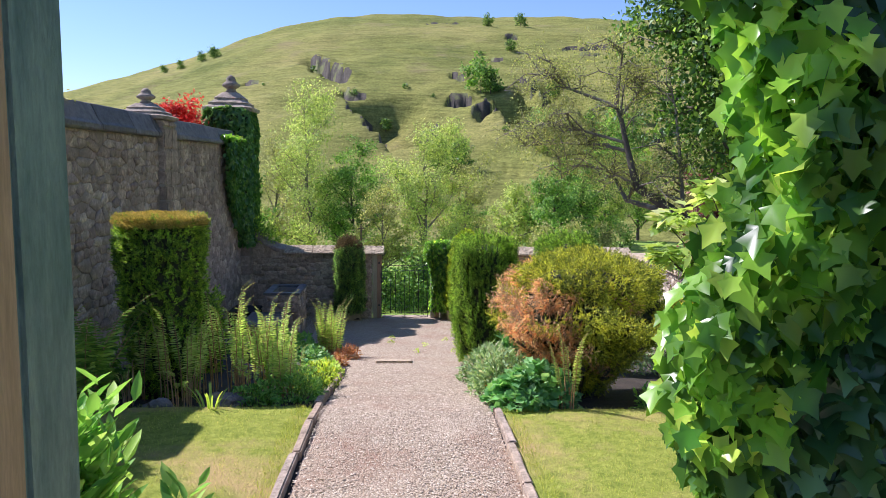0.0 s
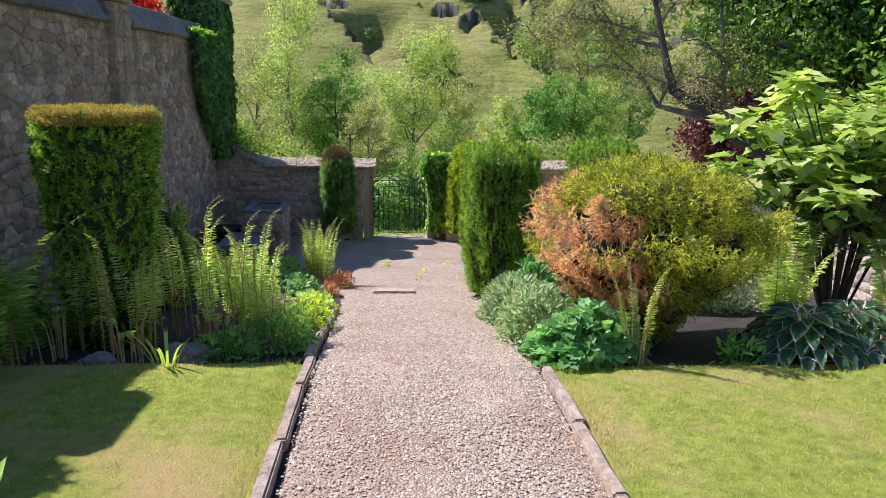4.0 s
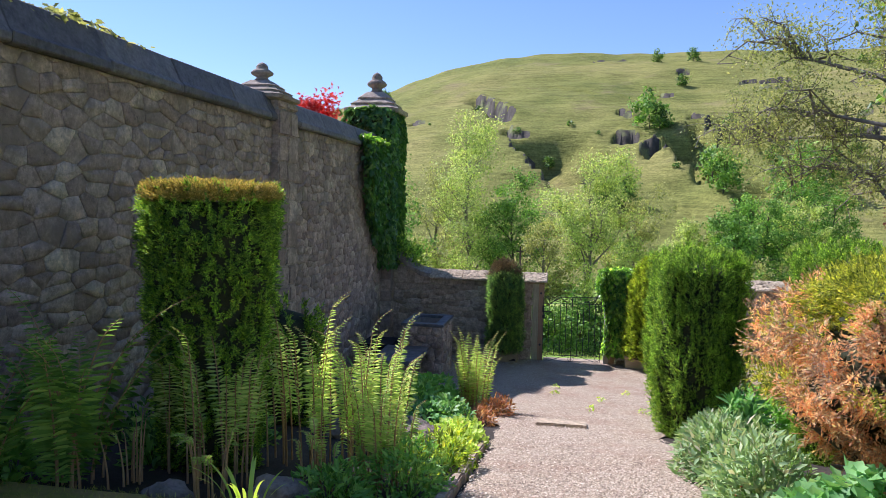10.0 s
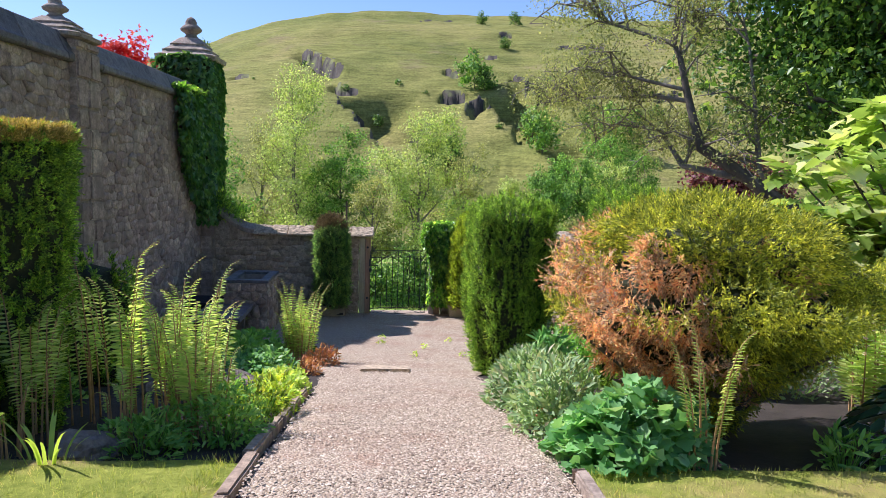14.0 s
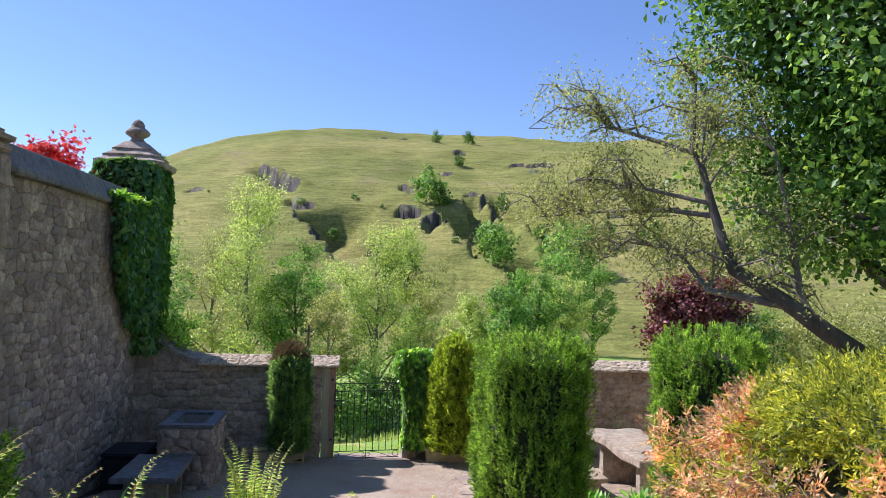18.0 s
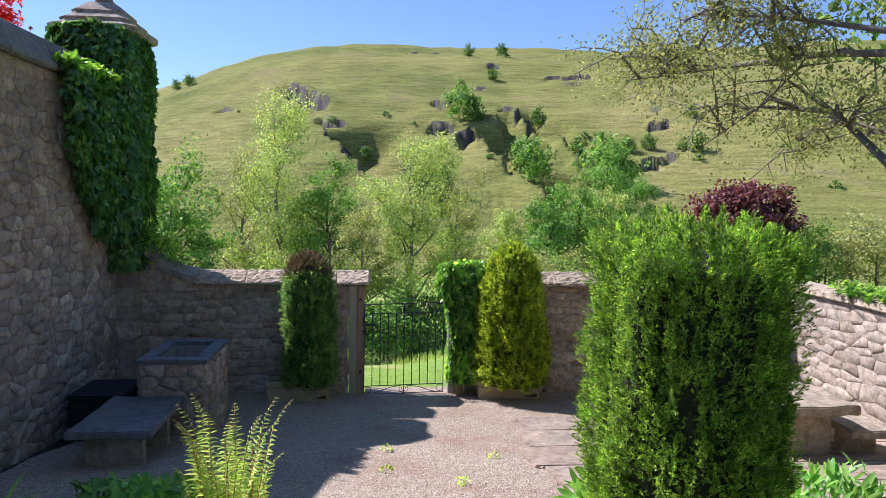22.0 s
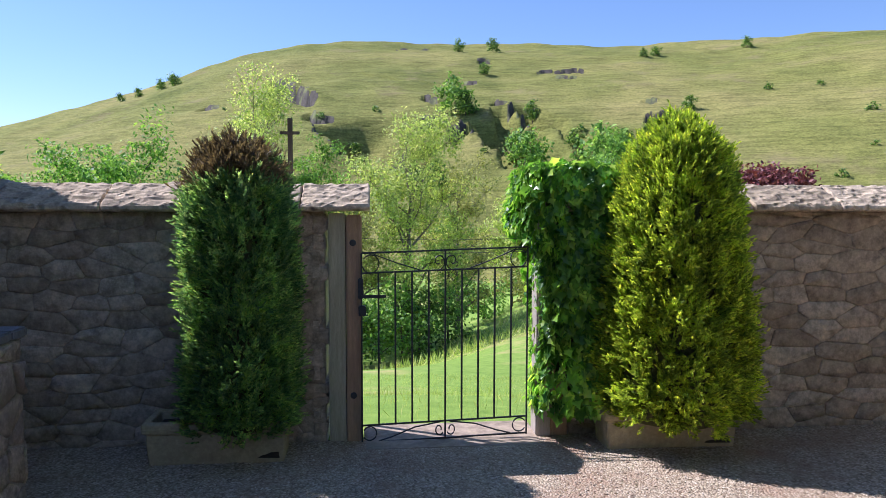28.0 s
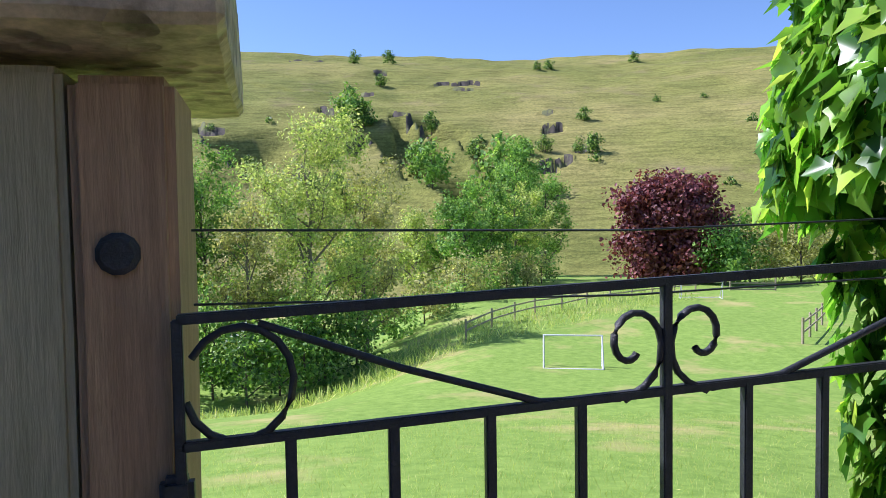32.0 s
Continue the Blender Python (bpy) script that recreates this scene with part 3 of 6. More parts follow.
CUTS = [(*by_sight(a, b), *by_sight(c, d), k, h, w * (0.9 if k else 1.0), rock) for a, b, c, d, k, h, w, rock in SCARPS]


def build_ground():
    az = np.radians(np.concatenate([np.arange(-50, -30, 0.4), np.arange(-30, 36, 0.17), np.arange(36, 60, 0.4), np.arange(60, 310, 5.0)]))
    rr = np.concatenate([np.array([0.02]), np.arange(0.4, 16, 0.4), np.arange(16, 60, 1.5), np.arange(60, 150, 3.0), np.arange(150, 340, 1.5), np.arange(340, 400, 2.5), np.array([420, 460, 520, 640, 900, 1500, 3000])])
    x, y = rr[:, None] * np.sin(az)[None], rr[:, None] * np.cos(az)[None] - 5
    z = land_z(x, y)
    n, m = x.shape
    v = np.stack([x, y, z], -1).reshape(-1, 3)
    i, j = np.meshgrid(np.arange(n - 1), np.arange(m), indexing="ij")
    a, b = i * m + j, i * m + (j + 1) % m
    f = np.stack([a, a + m, b + m, b], -1).reshape(-1, 4)
    me = to_mesh("ground", v, f, SOIL, True)
    me.materials.append(FIELD)
    me.materials.append(HILL)
    c = v[f].mean(1)
    r = np.hypot(c[:, 0], c[:, 1] + 5)
    az_c = np.degrees(np.arctan2(c[:, 0], c[:, 1] + 5))
    which = np.where(c[:, 1] < 0.1, 0, np.where(r < 96 + 4 * np.sin(az_c * 0.6), 1, 2))
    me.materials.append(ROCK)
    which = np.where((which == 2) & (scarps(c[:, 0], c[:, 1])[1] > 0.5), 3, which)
    me.polygons.foreach_set("material_index", which.astype(np.int32))
    ob = part("ground", me, None, None, "", "structure")
    tagged(ob, "brown soil, green field and grassy hill ground", "ground")
    return ob


build_ground()


def sheet(name, outline, material, lift, label, category, step=0.3):
    """A strip of ground cover between x = left(y) and right(y), lying on the soil."""
    y0, y1, left, right = outline
    ys = np.arange(y0, y1 + step / 2, step)
    nx = 14
    v = []
    for y in ys:
        l, r = left(y), right(y)
        for k in range(nx + 1):
            x = l + (r - l) * k / nx
            edge = 0.02 if k in (0, nx) else 0
            v.append((x, y, float(garden_z(y)) + lift - edge + 0.012 * noise.noise((x * 1.7, y * 1.7, 0))))
    f = [(j * (nx + 1) + i, j * (nx + 1) + i + 1, (j + 1) * (nx + 1) + i + 1, (j + 1) * (nx + 1) + i) for j in range(len(ys) - 1) for i in range(nx)]
    ob = part(name, to_mesh(name, v, f, material, True), None, None, label, "structure")
    return tagged(ob, category=category)


def gravel_left(y):
    w = 0.06 * math.sin(y * 2.3) + 0.04 * math.sin(y * 5.1)
    return float(np.interp(y, [-17.6, -8.6, -7.2, -5.6, -4.7, -4.2, 0], [-0.2, -0.2, -0.3, -0.62, -1.1, -3.15, -3.15])) + w * (y > -8.6)


def gravel_right(y):
    w = 0.06 * math.sin(y * 2.9 + 1) + 0.04 * math.sin(y * 6.3)
    return float(np.interp(y, [-17.6, -11.2, -8, -5.5, -4.3, -1.35, -1.3, 0], [1.22, 1.24, 1.3, 1.5, 1.66, 1.9, 5.9, 5.9])) + w * (y > -11)


gravel = sheet("gravel_path", (-21, -0.02, gravel_left, gravel_right), GRAVEL, 0.03, "pinkish grey gravel path with reddish worn patches", "path", 0.2)
sheet("lawn", (-17.8, -10.95, lambda y: -3.15, lambda y: -0.275), LAWN, 0.045, "short sunlit lawn beside the gravel path", "lawn", 0.2)
sheet("lawn", (-17.8, -11.2, lambda y: 1.295, lambda y: 6.0), LAWN, 0.045, "short lawn with dry brown patches by the path", "lawn", 0.2)


def scatter_pebbles():
    n = 46000
    y = -0.25 - 17 * rng.uniform(0, 1, n) ** 1.0
    u = rng.uniform(0, 1, n)
    l, r = np.array([gravel_left(q) for q in y]), np.array([gravel_right(q) for q in y])
    l, r = np.maximum(l, -1.6), np.minimum(r, 2.2)
    x = l + (r - l) * u
    base = np.array([(1, 0, 0), (-1, 0, 0), (0, 1, 0), (0, -1, 0), (0, 0, 0.7), (0, 0, -0.7)], float)
    tri = np.array([(0, 2, 4), (2, 1, 4), (1, 3, 4), (3, 0, 4)])
    s = rng.uniform(0.004, 0.0095, n)[:, None, None] * (1 + 0.5 * rng.uniform(-1, 1, (n, 1, 3)))
    a = rng.uniform(0, 6.28, n)
    c, d = np.cos(a), np.sin(a)
    b = base[None] * s * (1 + 0.3 * rng.uniform(-1, 1, (n, 6, 1)))
    bx, by = b[..., 0] * c[:, None] - b[..., 1] * d[:, None], b[..., 0] * d[:, None] + b[..., 1] * c[:, None]
    p = np.stack([x, y, garden_z(y) + 0.034], -1)
    v = p[:, None] + np.stack([bx, by, b[..., 2]], -1)
    f = (np.arange(n) * 6)[:, None, None] + tri[None]
    part("loose_stones", to_mesh("loose_stones", v.reshape(-1, 3), f.reshape(-1, 3), PEBBLE), None, gravel, "loose pinkish gravel stones", "stuff")


scatter_pebbles()


# ---- walls of rubble stone ----
def rubble(length, low, high, wide, tall, seed, odd=0.14):
    """Irregular stones that fill a wall's face: the middle along and up the wall, and the outline about it."""
    r = random.Random(seed)
    k = wide / tall
    pts = []
    rows = max(1, round((high - low) / tall))
    for i in range(-1, rows + 1):
        shift = r.uniform(0, wide)
        for j in range(-1, int(length / wide) + 2):
            if r.random() < odd:
                continue
            pts.append((j * wide + shift + r.uniform(-0.34, 0.34) * wide, (low + (i + 0.5 + r.uniform(-0.3, 0.3)) * (high - low) / rows) * k))
    cells = {}
    for n, (u, v) in enumerate(pts):
        cells.setdefault((int(u // wide), int(v // wide)), []).append(n)
    out = []
    for n, (u, v) in enumerate(pts):
        a, b = -1.7 * wide, 1.7 * wide
        poly = [(a, a), (b, a), (b, b), (a, b)]
        gu, gv = int(u // wide), int(v // wide)
        near = [m for x in range(gu - 3, gu + 4) for y in range(gv - 3, gv + 4) for m in cells.get((x, y), ()) if m != n]
        near.sort(key=lambda m: (pts[m][0] - u) ** 2 + (pts[m][1] - v) ** 2)
        for m in near[:22]:
            du, dv = pts[m][0] - u, pts[m][1] - v
            half = (du * du + dv * dv) / 2
            res = []
            for p, q in zip(poly, poly[1:] + poly[:1]):
                sp, sq = p[0] * du + p[1] * dv - half, q[0] * du + q[1] * dv - half
                if sp <= 0:
                    res.append(p)
                if sp * sq < 0:
                    t = sp / (sp - sq)
                    res.append((p[0] + (q[0] - p[0]) * t, p[1] + (q[1] - p[1]) * t))
            poly = res
            if len(poly) < 3:
                break
        ring = [(min(max(u + p[0], 0), length), min(max((v + p[1]) / k, low), high)) for p in poly]
        if len(ring) < 3:
            continue
        cu, cv = sum(p[0] for p in ring) / len(ring), sum(p[1] for p in ring) / len(ring)
        area = abs(sum(p[0] * q[1] - q[0] * p[1] for p, q in zip(ring, ring[1:] + ring[:1]))) / 2
        if area > 0.0016:
            out.append((cu, cv, tuple((p[0] - cu, p[1] - cv) for p in ring)))
    return out


def stone_mesh(ring, depth, gap, r):
    """One rough-faced stone on its outline, its back let into the wall; proud towards -y."""
    P = np.array(ring)
    nxt = np.roll(P, -1, 0)
    keep = np.linalg.norm(nxt - P, axis=1) > 0.012
    P = P[keep] if keep.sum() >= 3 else P
    # corners knocked off
    P = np.concatenate([P * 0.9 + np.roll(P, 1, 0) * 0.1, P * 0.9 + np.roll(P, -1, 0) * 0.1], 1).reshape(-1, 2)
    size = np.linalg.norm(P, axis=1).mean() + 1e-6
    n = len(P)
    jit = np.array([r.uniform(-0.05, 0.05) for _ in range(n)])[:, None]
    rings = []
    for share, y in ((1.0, 0.02), (1.0, -0.45 * depth), (0.94, -0.9 * depth)):
        Q = P * ((1 - gap / size) * share + (jit if share < 1 else jit * 0.3))
        yy = np.full(n, y) + (np.array([r.uniform(-0.4, 0.4) for _ in range(n)]) * depth if share < 1 else 0)
        rings.append(np.stack([Q[:, 0], yy, Q[:, 1]], -1))
    v = np.concatenate(rings + [np.array([[0, -depth * r.uniform(0.8, 1.3), 0]])])
    i = np.arange(n)
    j = (i + 1) % n
    f = [np.stack([a + i, a + j, a + n + j], -1) for a in (0, n)] + [np.stack([a + i, a + n + j, a + n + i], -1) for a in (0, n)] + [np.stack([2 * n + i, 2 * n + j, np.full(n, 3 * n)], -1)]
    return v, np.concatenate(f)


def lay_stones(wall, stones, origin, turn, material, near, depth=0.022, gap=0.004, label="rubble stones of the wall"):
    """Stones on a wall's face. near(u, z) picks those that are parts of their own, at most 300; the rest is joined."""
    chosen = set(id(q) for q in sorted(stones, key=lambda q: near(q[0], q[1]))[:260])
    r = random.Random(len(stones))
    m0 = np.array(Matrix.Translation(origin) @ Matrix.Rotation(turn, 4, "Z"))
    rest = []
    for q in stones:
        v, f = stone_mesh(q[2], depth * r.uniform(0.35, 1.6), gap, r)
        at = m0[:3, :3] @ np.array([q[0], 0, q[1]]) + m0[:3, 3]
        v = v @ m0[:3, :3].T
        if id(q) in chosen:
            part("stone", to_mesh("stone", v, f, material), None, wall).location = at
        else:
            rest.append((v + at, f))
    if rest:
        part("rubble", to_mesh("rubble", *join(*rest), material), None, wall, label, "stuff")


# ---- tall boundary wall ----
def extrude_profile(profile, along, a, b, wobble=0.0):
    """A bar of the given profile from a to b; along is 'x' or 'y', the profile runs across and up."""
    bm = bmesh.new()
    ends = []
    for s in (a, b):
        ring = []
        for c, z in profile:
            c, z = c + random.uniform(-wobble, wobble), z + random.uniform(-wobble, wobble)
            ring.append(bm.verts.new((s, c, z) if along == "x" else (c, s, z)))
        ends.append(ring)
    n = len(profile)
    for i in range(n):
        bm.faces.new((ends[0][i], ends[0][(i + 1) % n], ends[1][(i + 1) % n], ends[1][i]))
    bm.faces.new(ends[0])
    bm.faces.new(ends[1])
    bmesh.ops.recalc_face_normals(bm, faces=bm.faces[:])
    bmesh.ops.bevel(bm, geom=bm.edges[:], offset=0.008, segments=1, affect="EDGES", clamp_overlap=True)
    return bm


def roughen(bm, amount, scale=8.0, cuts=0):
    if cuts:
        bmesh.ops.subdivide_edges(bm, edges=[e for e in bm.edges if e.calc_length() > 0.08], cuts=cuts, use_grid_fill=True)
    for v in bm.verts:
        v.co += noise.noise_vector(v.co * scale) * amount
    return bm


WX = -3.26
west = thing("wall_west", "tall dark rubble stone garden wall in shade", "wall", kind="structure")
part("wall_core", box_bm(-3.62, WX, -24, -0.3, -0.6, 4.0), MORTAR, west)
stones = [s for s in rubble(17.2, 0.0, 3.98, 0.21, 0.108, 3, 0.2) if s[1] > garden_z(s[0] - 17.5) - 0.1]
lay_stones(west, stones, (WX, -17.5, 0), math.pi / 2, WALL_STONE, lambda u, z: abs(u - 6.0) + 1.2 * abs(z - 3.0), 0.017, 0.0015)
random.seed(11)
y_ = -17.5
while y_ < -0.7:
    n_ = min(y_ + random.uniform(0.75, 1.15), -0.6)
    prof = [(-3.19, 3.98), (-3.165, 4.0), (-3.17, 4.06), (-3.2, 4.085), (-3.3, 4.31), (-3.5, 4.33), (-3.72, 4.08), (-3.72, 3.98)]
    part("coping_stone", extrude_profile(prof, "y", y_ + 0.006, n_ - 0.006, 0.008), COPING_DARK, west)
    y_ = n_


def pillar(y, x, half_x, half_y, top, cap, ground, label, shaft=True):
    """A square stone pillar with a stepped cap and a ball finial."""
    p = thing("pillar", label, "pillar", (x, y, 0), "pillars along the wall", "structure")
    if shaft:
        part("shaft", box_bm(-half_x + 0.03, half_x - 0.03, -half_y + 0.03, half_y - 0.03, ground - 0.3, top), MORTAR, p)
        r = random.Random(int(-y * 10))
        z = ground - 0.1
        while z < top - 0.05:
            h = min(r.uniform(0.2, 0.34), top - z)
            k = r.uniform(0.35, 0.65)
            for a, b in ((-half_y, -half_y + 2 * half_y * k), (-half_y + 2 * half_y * k, half_y)):
                part("quoin", roughen(box_bm(-half_x, half_x + r.uniform(0, 0.015), a + 0.006, b - 0.006, z + 0.006, z + h - 0.006, 0.02), 0.012), WALL_STONE, p)
            z += h
    w = half_y + 0.06
    s = cap
    steps = [(w * 0.86, 0), (w * 1.06, 0.03 * s), (w * 1.08, 0.09 * s), (w * 0.86, 0.13 * s), (w * 0.84, 0.15 * s), (w * 0.86, 0.17 * s), (w * 0.66, 0.22 * s), (w * 0.62, 0.24 * s), (w * 0.64, 0.26 * s), (w * 0.34, 0.36 * s)]
    part("cap", roughen(lathe_bm([(a, top + b) for a, b in steps], 24, True), 0.006), CAP_STONE, p)
    ball = [(0.3 * w, 0.36 * s), (0.19 * w, 0.41 * s), (0.2 * w, 0.43 * s), (0.36 * w, 0.47 * s), (0.39 * w, 0.5 * s), (0.3 * w, 0.54 * s), (0.2 * w, 0.57 * s), (0.21 * w, 0.6 * s), (0.14 * w, 0.65 * s), (0.02 * w, 0.68 * s)]
    fin = part("finial", lathe_bm([(a, top + b) for a, b in ball], 16), CAP_STONE, p)
    for q in fin.data.polygons:
        q.use_smooth = True
    return p


pillar(-10.8, -3.5, 0.36, 0.31, 4.24, 0.74, 1.4, "square stone wall pillar with stepped cap and finial")
pillar(-5.47, -3.5, 0.36, 0.31, 4.24, 0.74, 0.4, "square stone wall pillar with stepped cap and finial")
pillar(-16.1, -3.5, 0.36, 0.31, 4.24, 0.74, 1.6, "square stone wall pillar with stepped cap and finial")
corner = pillar(0.16, -3.5, 0.46, 0.46, 4.74, 1.29, -0.1, "ivy-clad corner pillar with stepped stone cap and finial")

# ---- gate wall ----
COP = [(-0.09, 1.512), (-0.12, 1.52), (-0.12, 1.552), (0.02, 1.635), (0.16, 1.695), (0.3, 1.67), (0.5, 1.57), (0.5, 1.512)]
north_l = thing("wall_north", "low brown rubble stone wall beside the gate, in shade", "wall", kind="structure")
part("wall_core", box_bm(-3.3, -0.27, 0.03, 0.4, -0.5, 1.515), MORTAR_PALE, north_l)
lay_stones(north_l, rubble(2.83, -0.06, 1.51, 0.25, 0.105, 21), (-3.1, 0.03, 0), 0, GARDEN_STONE, lambda u, z: -u, 0.013, 0.001)
# the broken end of the wall by the post
random.seed(31)
z_ = -0.05
while z_ < 1.48:
    h_ = min(random.uniform(0.07, 0.16), 1.5 - z_)
    part("stone", roughen(box_bm(-0.36, -0.265 + random.uniform(-0.035, 0.03), 0.005, 0.38, z_ + 0.005, z_ + h_ - 0.005, 0.014, 0, 1), 0.014, 14), GARDEN_STONE, north_l)
    z_ += h_
north_r = thing("wall_north_2", "low weathered rubble stone wall with pitted coping", "wall", kind="structure")
part("wall_core", box_bm(1.38, 6.3, 0.03, 0.4, -0.5, 1.515), MORTAR_PALE, north_r)
lay_stones(north_r, rubble(4.58, -0.06, 1.51, 0.27, 0.105, 22), (1.38, 0.03, 0), 0, GARDEN_STONE, lambda u, z: abs(u - 1.8), 0.014, 0.001)


def coping_run(wall, a, b, seed):
    r = random.Random(seed)
    x = a
    while x < b - 0.05:
        n = x + r.uniform(0.55, 0.85)
        n = b if b - n < 0.3 else n
        random.seed(seed + int(x * 100))
        bm = extrude_profile(COP, "x", x + 0.004, n - 0.004, 0.006)
        bmesh.ops.subdivide_edges(bm, edges=[e for e in bm.edges if e.calc_length() > 0.1], cuts=9, use_grid_fill=True)
        for v in bm.verts:
            if v.co.z > 1.556:
                c = v.co
                v.co.z += 0.014 * noise.noise(c * 14) + 0.02 * noise.noise(c * 30)
            else:
                v.co += noise.noise_vector(v.co * 9) * 0.006
        part("coping_stone", bm, COPING_PALE, wall)
        x = n


coping_run(north_l, -2.3, 0.03, 41)
coping_run(north_r, 1.3, 5.95, 42)
# the swept coping that climbs to the corner pillar
for k in range(5):
    def sweep(u):
        return -3.1 + 0.82 * u, 1.53 + 0.56 * (1 - u) ** 1.9
    (x0, z0), (x1, z1) = sweep(k / 5), sweep((k + 1) / 5)
    bm = bmesh.new()
    lo = [bm.verts.new((x, y, z + h)) for x, z in ((x0, z0), (x1, z1)) for y, h in ((-0.08, 0), (-0.08, 0.09), (0.2, 0.18), (0.48, 0.09), (0.48, 0))]
    for i in range(5):
        bm.faces.new((lo[i], lo[(i + 1) % 5], lo[5 + (i + 1) % 5], lo[5 + i]))
    bm.faces.new(lo[:5])
    bm.faces.new(lo[5:])
    bmesh.ops.recalc_face_normals(bm, faces=bm.faces[:])
    part("coping_stone", roughen(bm, 0.012, 9, 2), CAP_STONE, north_l)
    part("stone", roughen(box_bm(x0, x1, 0.0, 0.38, 1.42, (z0 + z1) / 2 + 0.02, 0.012, 0, 1), 0.014, 8), GARDEN_STONE, north_l)
# side wall that turns back along the terrace
east = thing("wall_east", "sunlit pale rubble stone terrace side wall", "wall", kind="structure")
part("wall_core", box_bm(5.97, 6.35, -14, 0.03, -0.5, 1.5), MORTAR_PALE, east)
part("wall_core", box_bm(5.97, 6.35, -21, -14, 0.5, 3.2), MORTAR_PALE, east)
part("wall_core", box_bm(5.97, 6.35, -14, -8.4, 1.4, 2.55), MORTAR_PALE, east)
lay_stones(east, [s for s in rubble(13.9, -0.06, 1.49, 0.26, 0.115, 23) if s[1] > garden_z(-s[0]) - 0.1], (5.97, 0.0, 0), -math.pi / 2, RETURN_STONE, lambda u, z: u, 0.011, 0.001)
y_ = -0.0
while y_ > -8.3:
    n_ = y_ - random.uniform(0.6, 0.9)
    part("coping_stone", roughen(box_bm(5.9, 6.4, n_ + 0.004, y_ - 0.004, 1.5, 1.6, 0.015, 0, 2), 0.012, 9), COPING_PALE, east)
    y_ = n_
# bank of higher lawn behind the side wall
xs, ys = np.linspace(6.33, 26, 16), np.linspace(-24, 2.5, 20)
X, Y = np.meshgrid(xs, ys, indexing="ij")
Z = 1.55 + 0.10 * (X - 6.3) * smooth(2.5, -3, Y) + 0.12 * np.maximum(-Y - 6, 0) * 0.9 - 2.4 * smooth(-0.5, 2.5, Y)
vv = np.stack([X, Y, Z], -1).reshape(-1, 3)
ii, jj = np.meshgrid(np.arange(15), np.arange(19), indexing="ij")
aa = ii * 20 + jj
part("bank", to_mesh("bank", vv, np.stack([aa, aa + 20, aa + 21, aa + 1], -1).reshape(-1, 4), FIELD, True), None, None, "raised green lawn behind the side wall", "structure")["category"] = "bank"

# ---- gate, posts, threshold ----
post_l = thing("gate_post", "grey-green and brown timber gate post", "post", (0, 0, 0))
part("board", roughen(box_bm(-0.245, -0.135, -0.02, 0.12, -0.08, 1.5, 0.008, 0, 5), 0.003, 3), POST_OLD, post_l, "grey-green weathered board")
part("timber", roughen(box_bm(-0.13, -0.03, -0.03, 0.16, -0.08, 1.49, 0.01, 0, 5), 0.004, 3), POST_NEW, post_l, "brown timber")
part("bracket", box_bm(-0.052, -0.018, -0.052, -0.028, 0.94, 1.08, 0.006), IRON, post_l, "black iron latch bracket")
for z in (1.31, 0.3):
    kb = lathe_bm([(0.022, 0), (0.022, 0.004), (0.016, 0.007)], 12)
    knot = part("bolt", kb, IRON, post_l)
    knot.matrix_basis = Matrix.Translation((-0.085, -0.03, z)) @ Matrix.Rotation(math.pi / 2, 4, "X")
post_r = thing("gate_post", "pale brown timber gate post under ivy", "post", (0, 0, 0))
part("timber", roughen(box_bm(1.14, 1.24, -0.03, 0.14, -0.08, 1.5, 0.01, 0, 5), 0.004, 3), POST_PALE, post_r)
part("board", roughen(box_bm(1.245, 1.36, -0.02, 0.12, -0.08, 1.5, 0.008, 0, 5), 0.003, 3), POST_NEW, post_r, "brown board")
part("step_stone", roughen(box_bm(-0.02, 1.16, -0.22, 0.32, -0.12, -0.005, 0.015, 0, 3), 0.008, 6), FLAG, None, "worn stone threshold slab under the gate")["category"] = "threshold"

gate = thing("gate", "black wrought iron garden gate with scrolls, closed", "gate", (0, -0.045, 0))


def sag(p):
    """The gate has dropped: its rails climb towards the hinges."""
    return (p[0], p[1], p[2] + 0.034 * (p[0] - 0.55))


def bar(name, a, b, r=0.006, parent=gate):
    a, b = sag(a), sag(b)
    d = Vector(b) - Vector(a)
    bm = box_bm(-r, r, -r, r, 0, d.length, 0.0015)
    ob = part(name, bm, IRON, parent)
    ob.matrix_basis = Matrix.Translation(a) @ d.to_track_quat("Z", "Y").to_matrix().to_4x4()
    return ob


def scroll(name, pts, r=0.0045, parent=gate):
    v, f = tubes([[(*sag(p), r) for p in pts]], 6)
    return part(name, to_mesh(name, v, f, IRON, True), None, parent)


GL, GR = -0.03, 1.07
bar("stile", (GL, 0, -0.004), (GL, 0, 1.262), 0.0055)
bar("stile", (GR, 0, -0.004), (GR, 0, 1.262), 0.0055)
bar("rail", (GL, 0, 1.262), (GR, 0, 1.262), 0.0055)
bar("rail", (GL, 0, 1.131), (GR, 0, 1.131), 0.0055)
bar("rail", (GL, 0, 0.12), (GR, 0, 0.12), 0.0055)
bar("rail", (GL, 0, 0.005), (GR, 0, 0.005), 0.0055)
for k in range(1, 10):
    x = GL + (GR - GL) * k / 10
    bar("bar", (x, 0, 0.12), (x, 0, 1.262 if k == 5 else 1.131))
cx = (GL + GR) / 2
bar("bar", (cx, 0, 0.005), (cx, 0, 0.12))
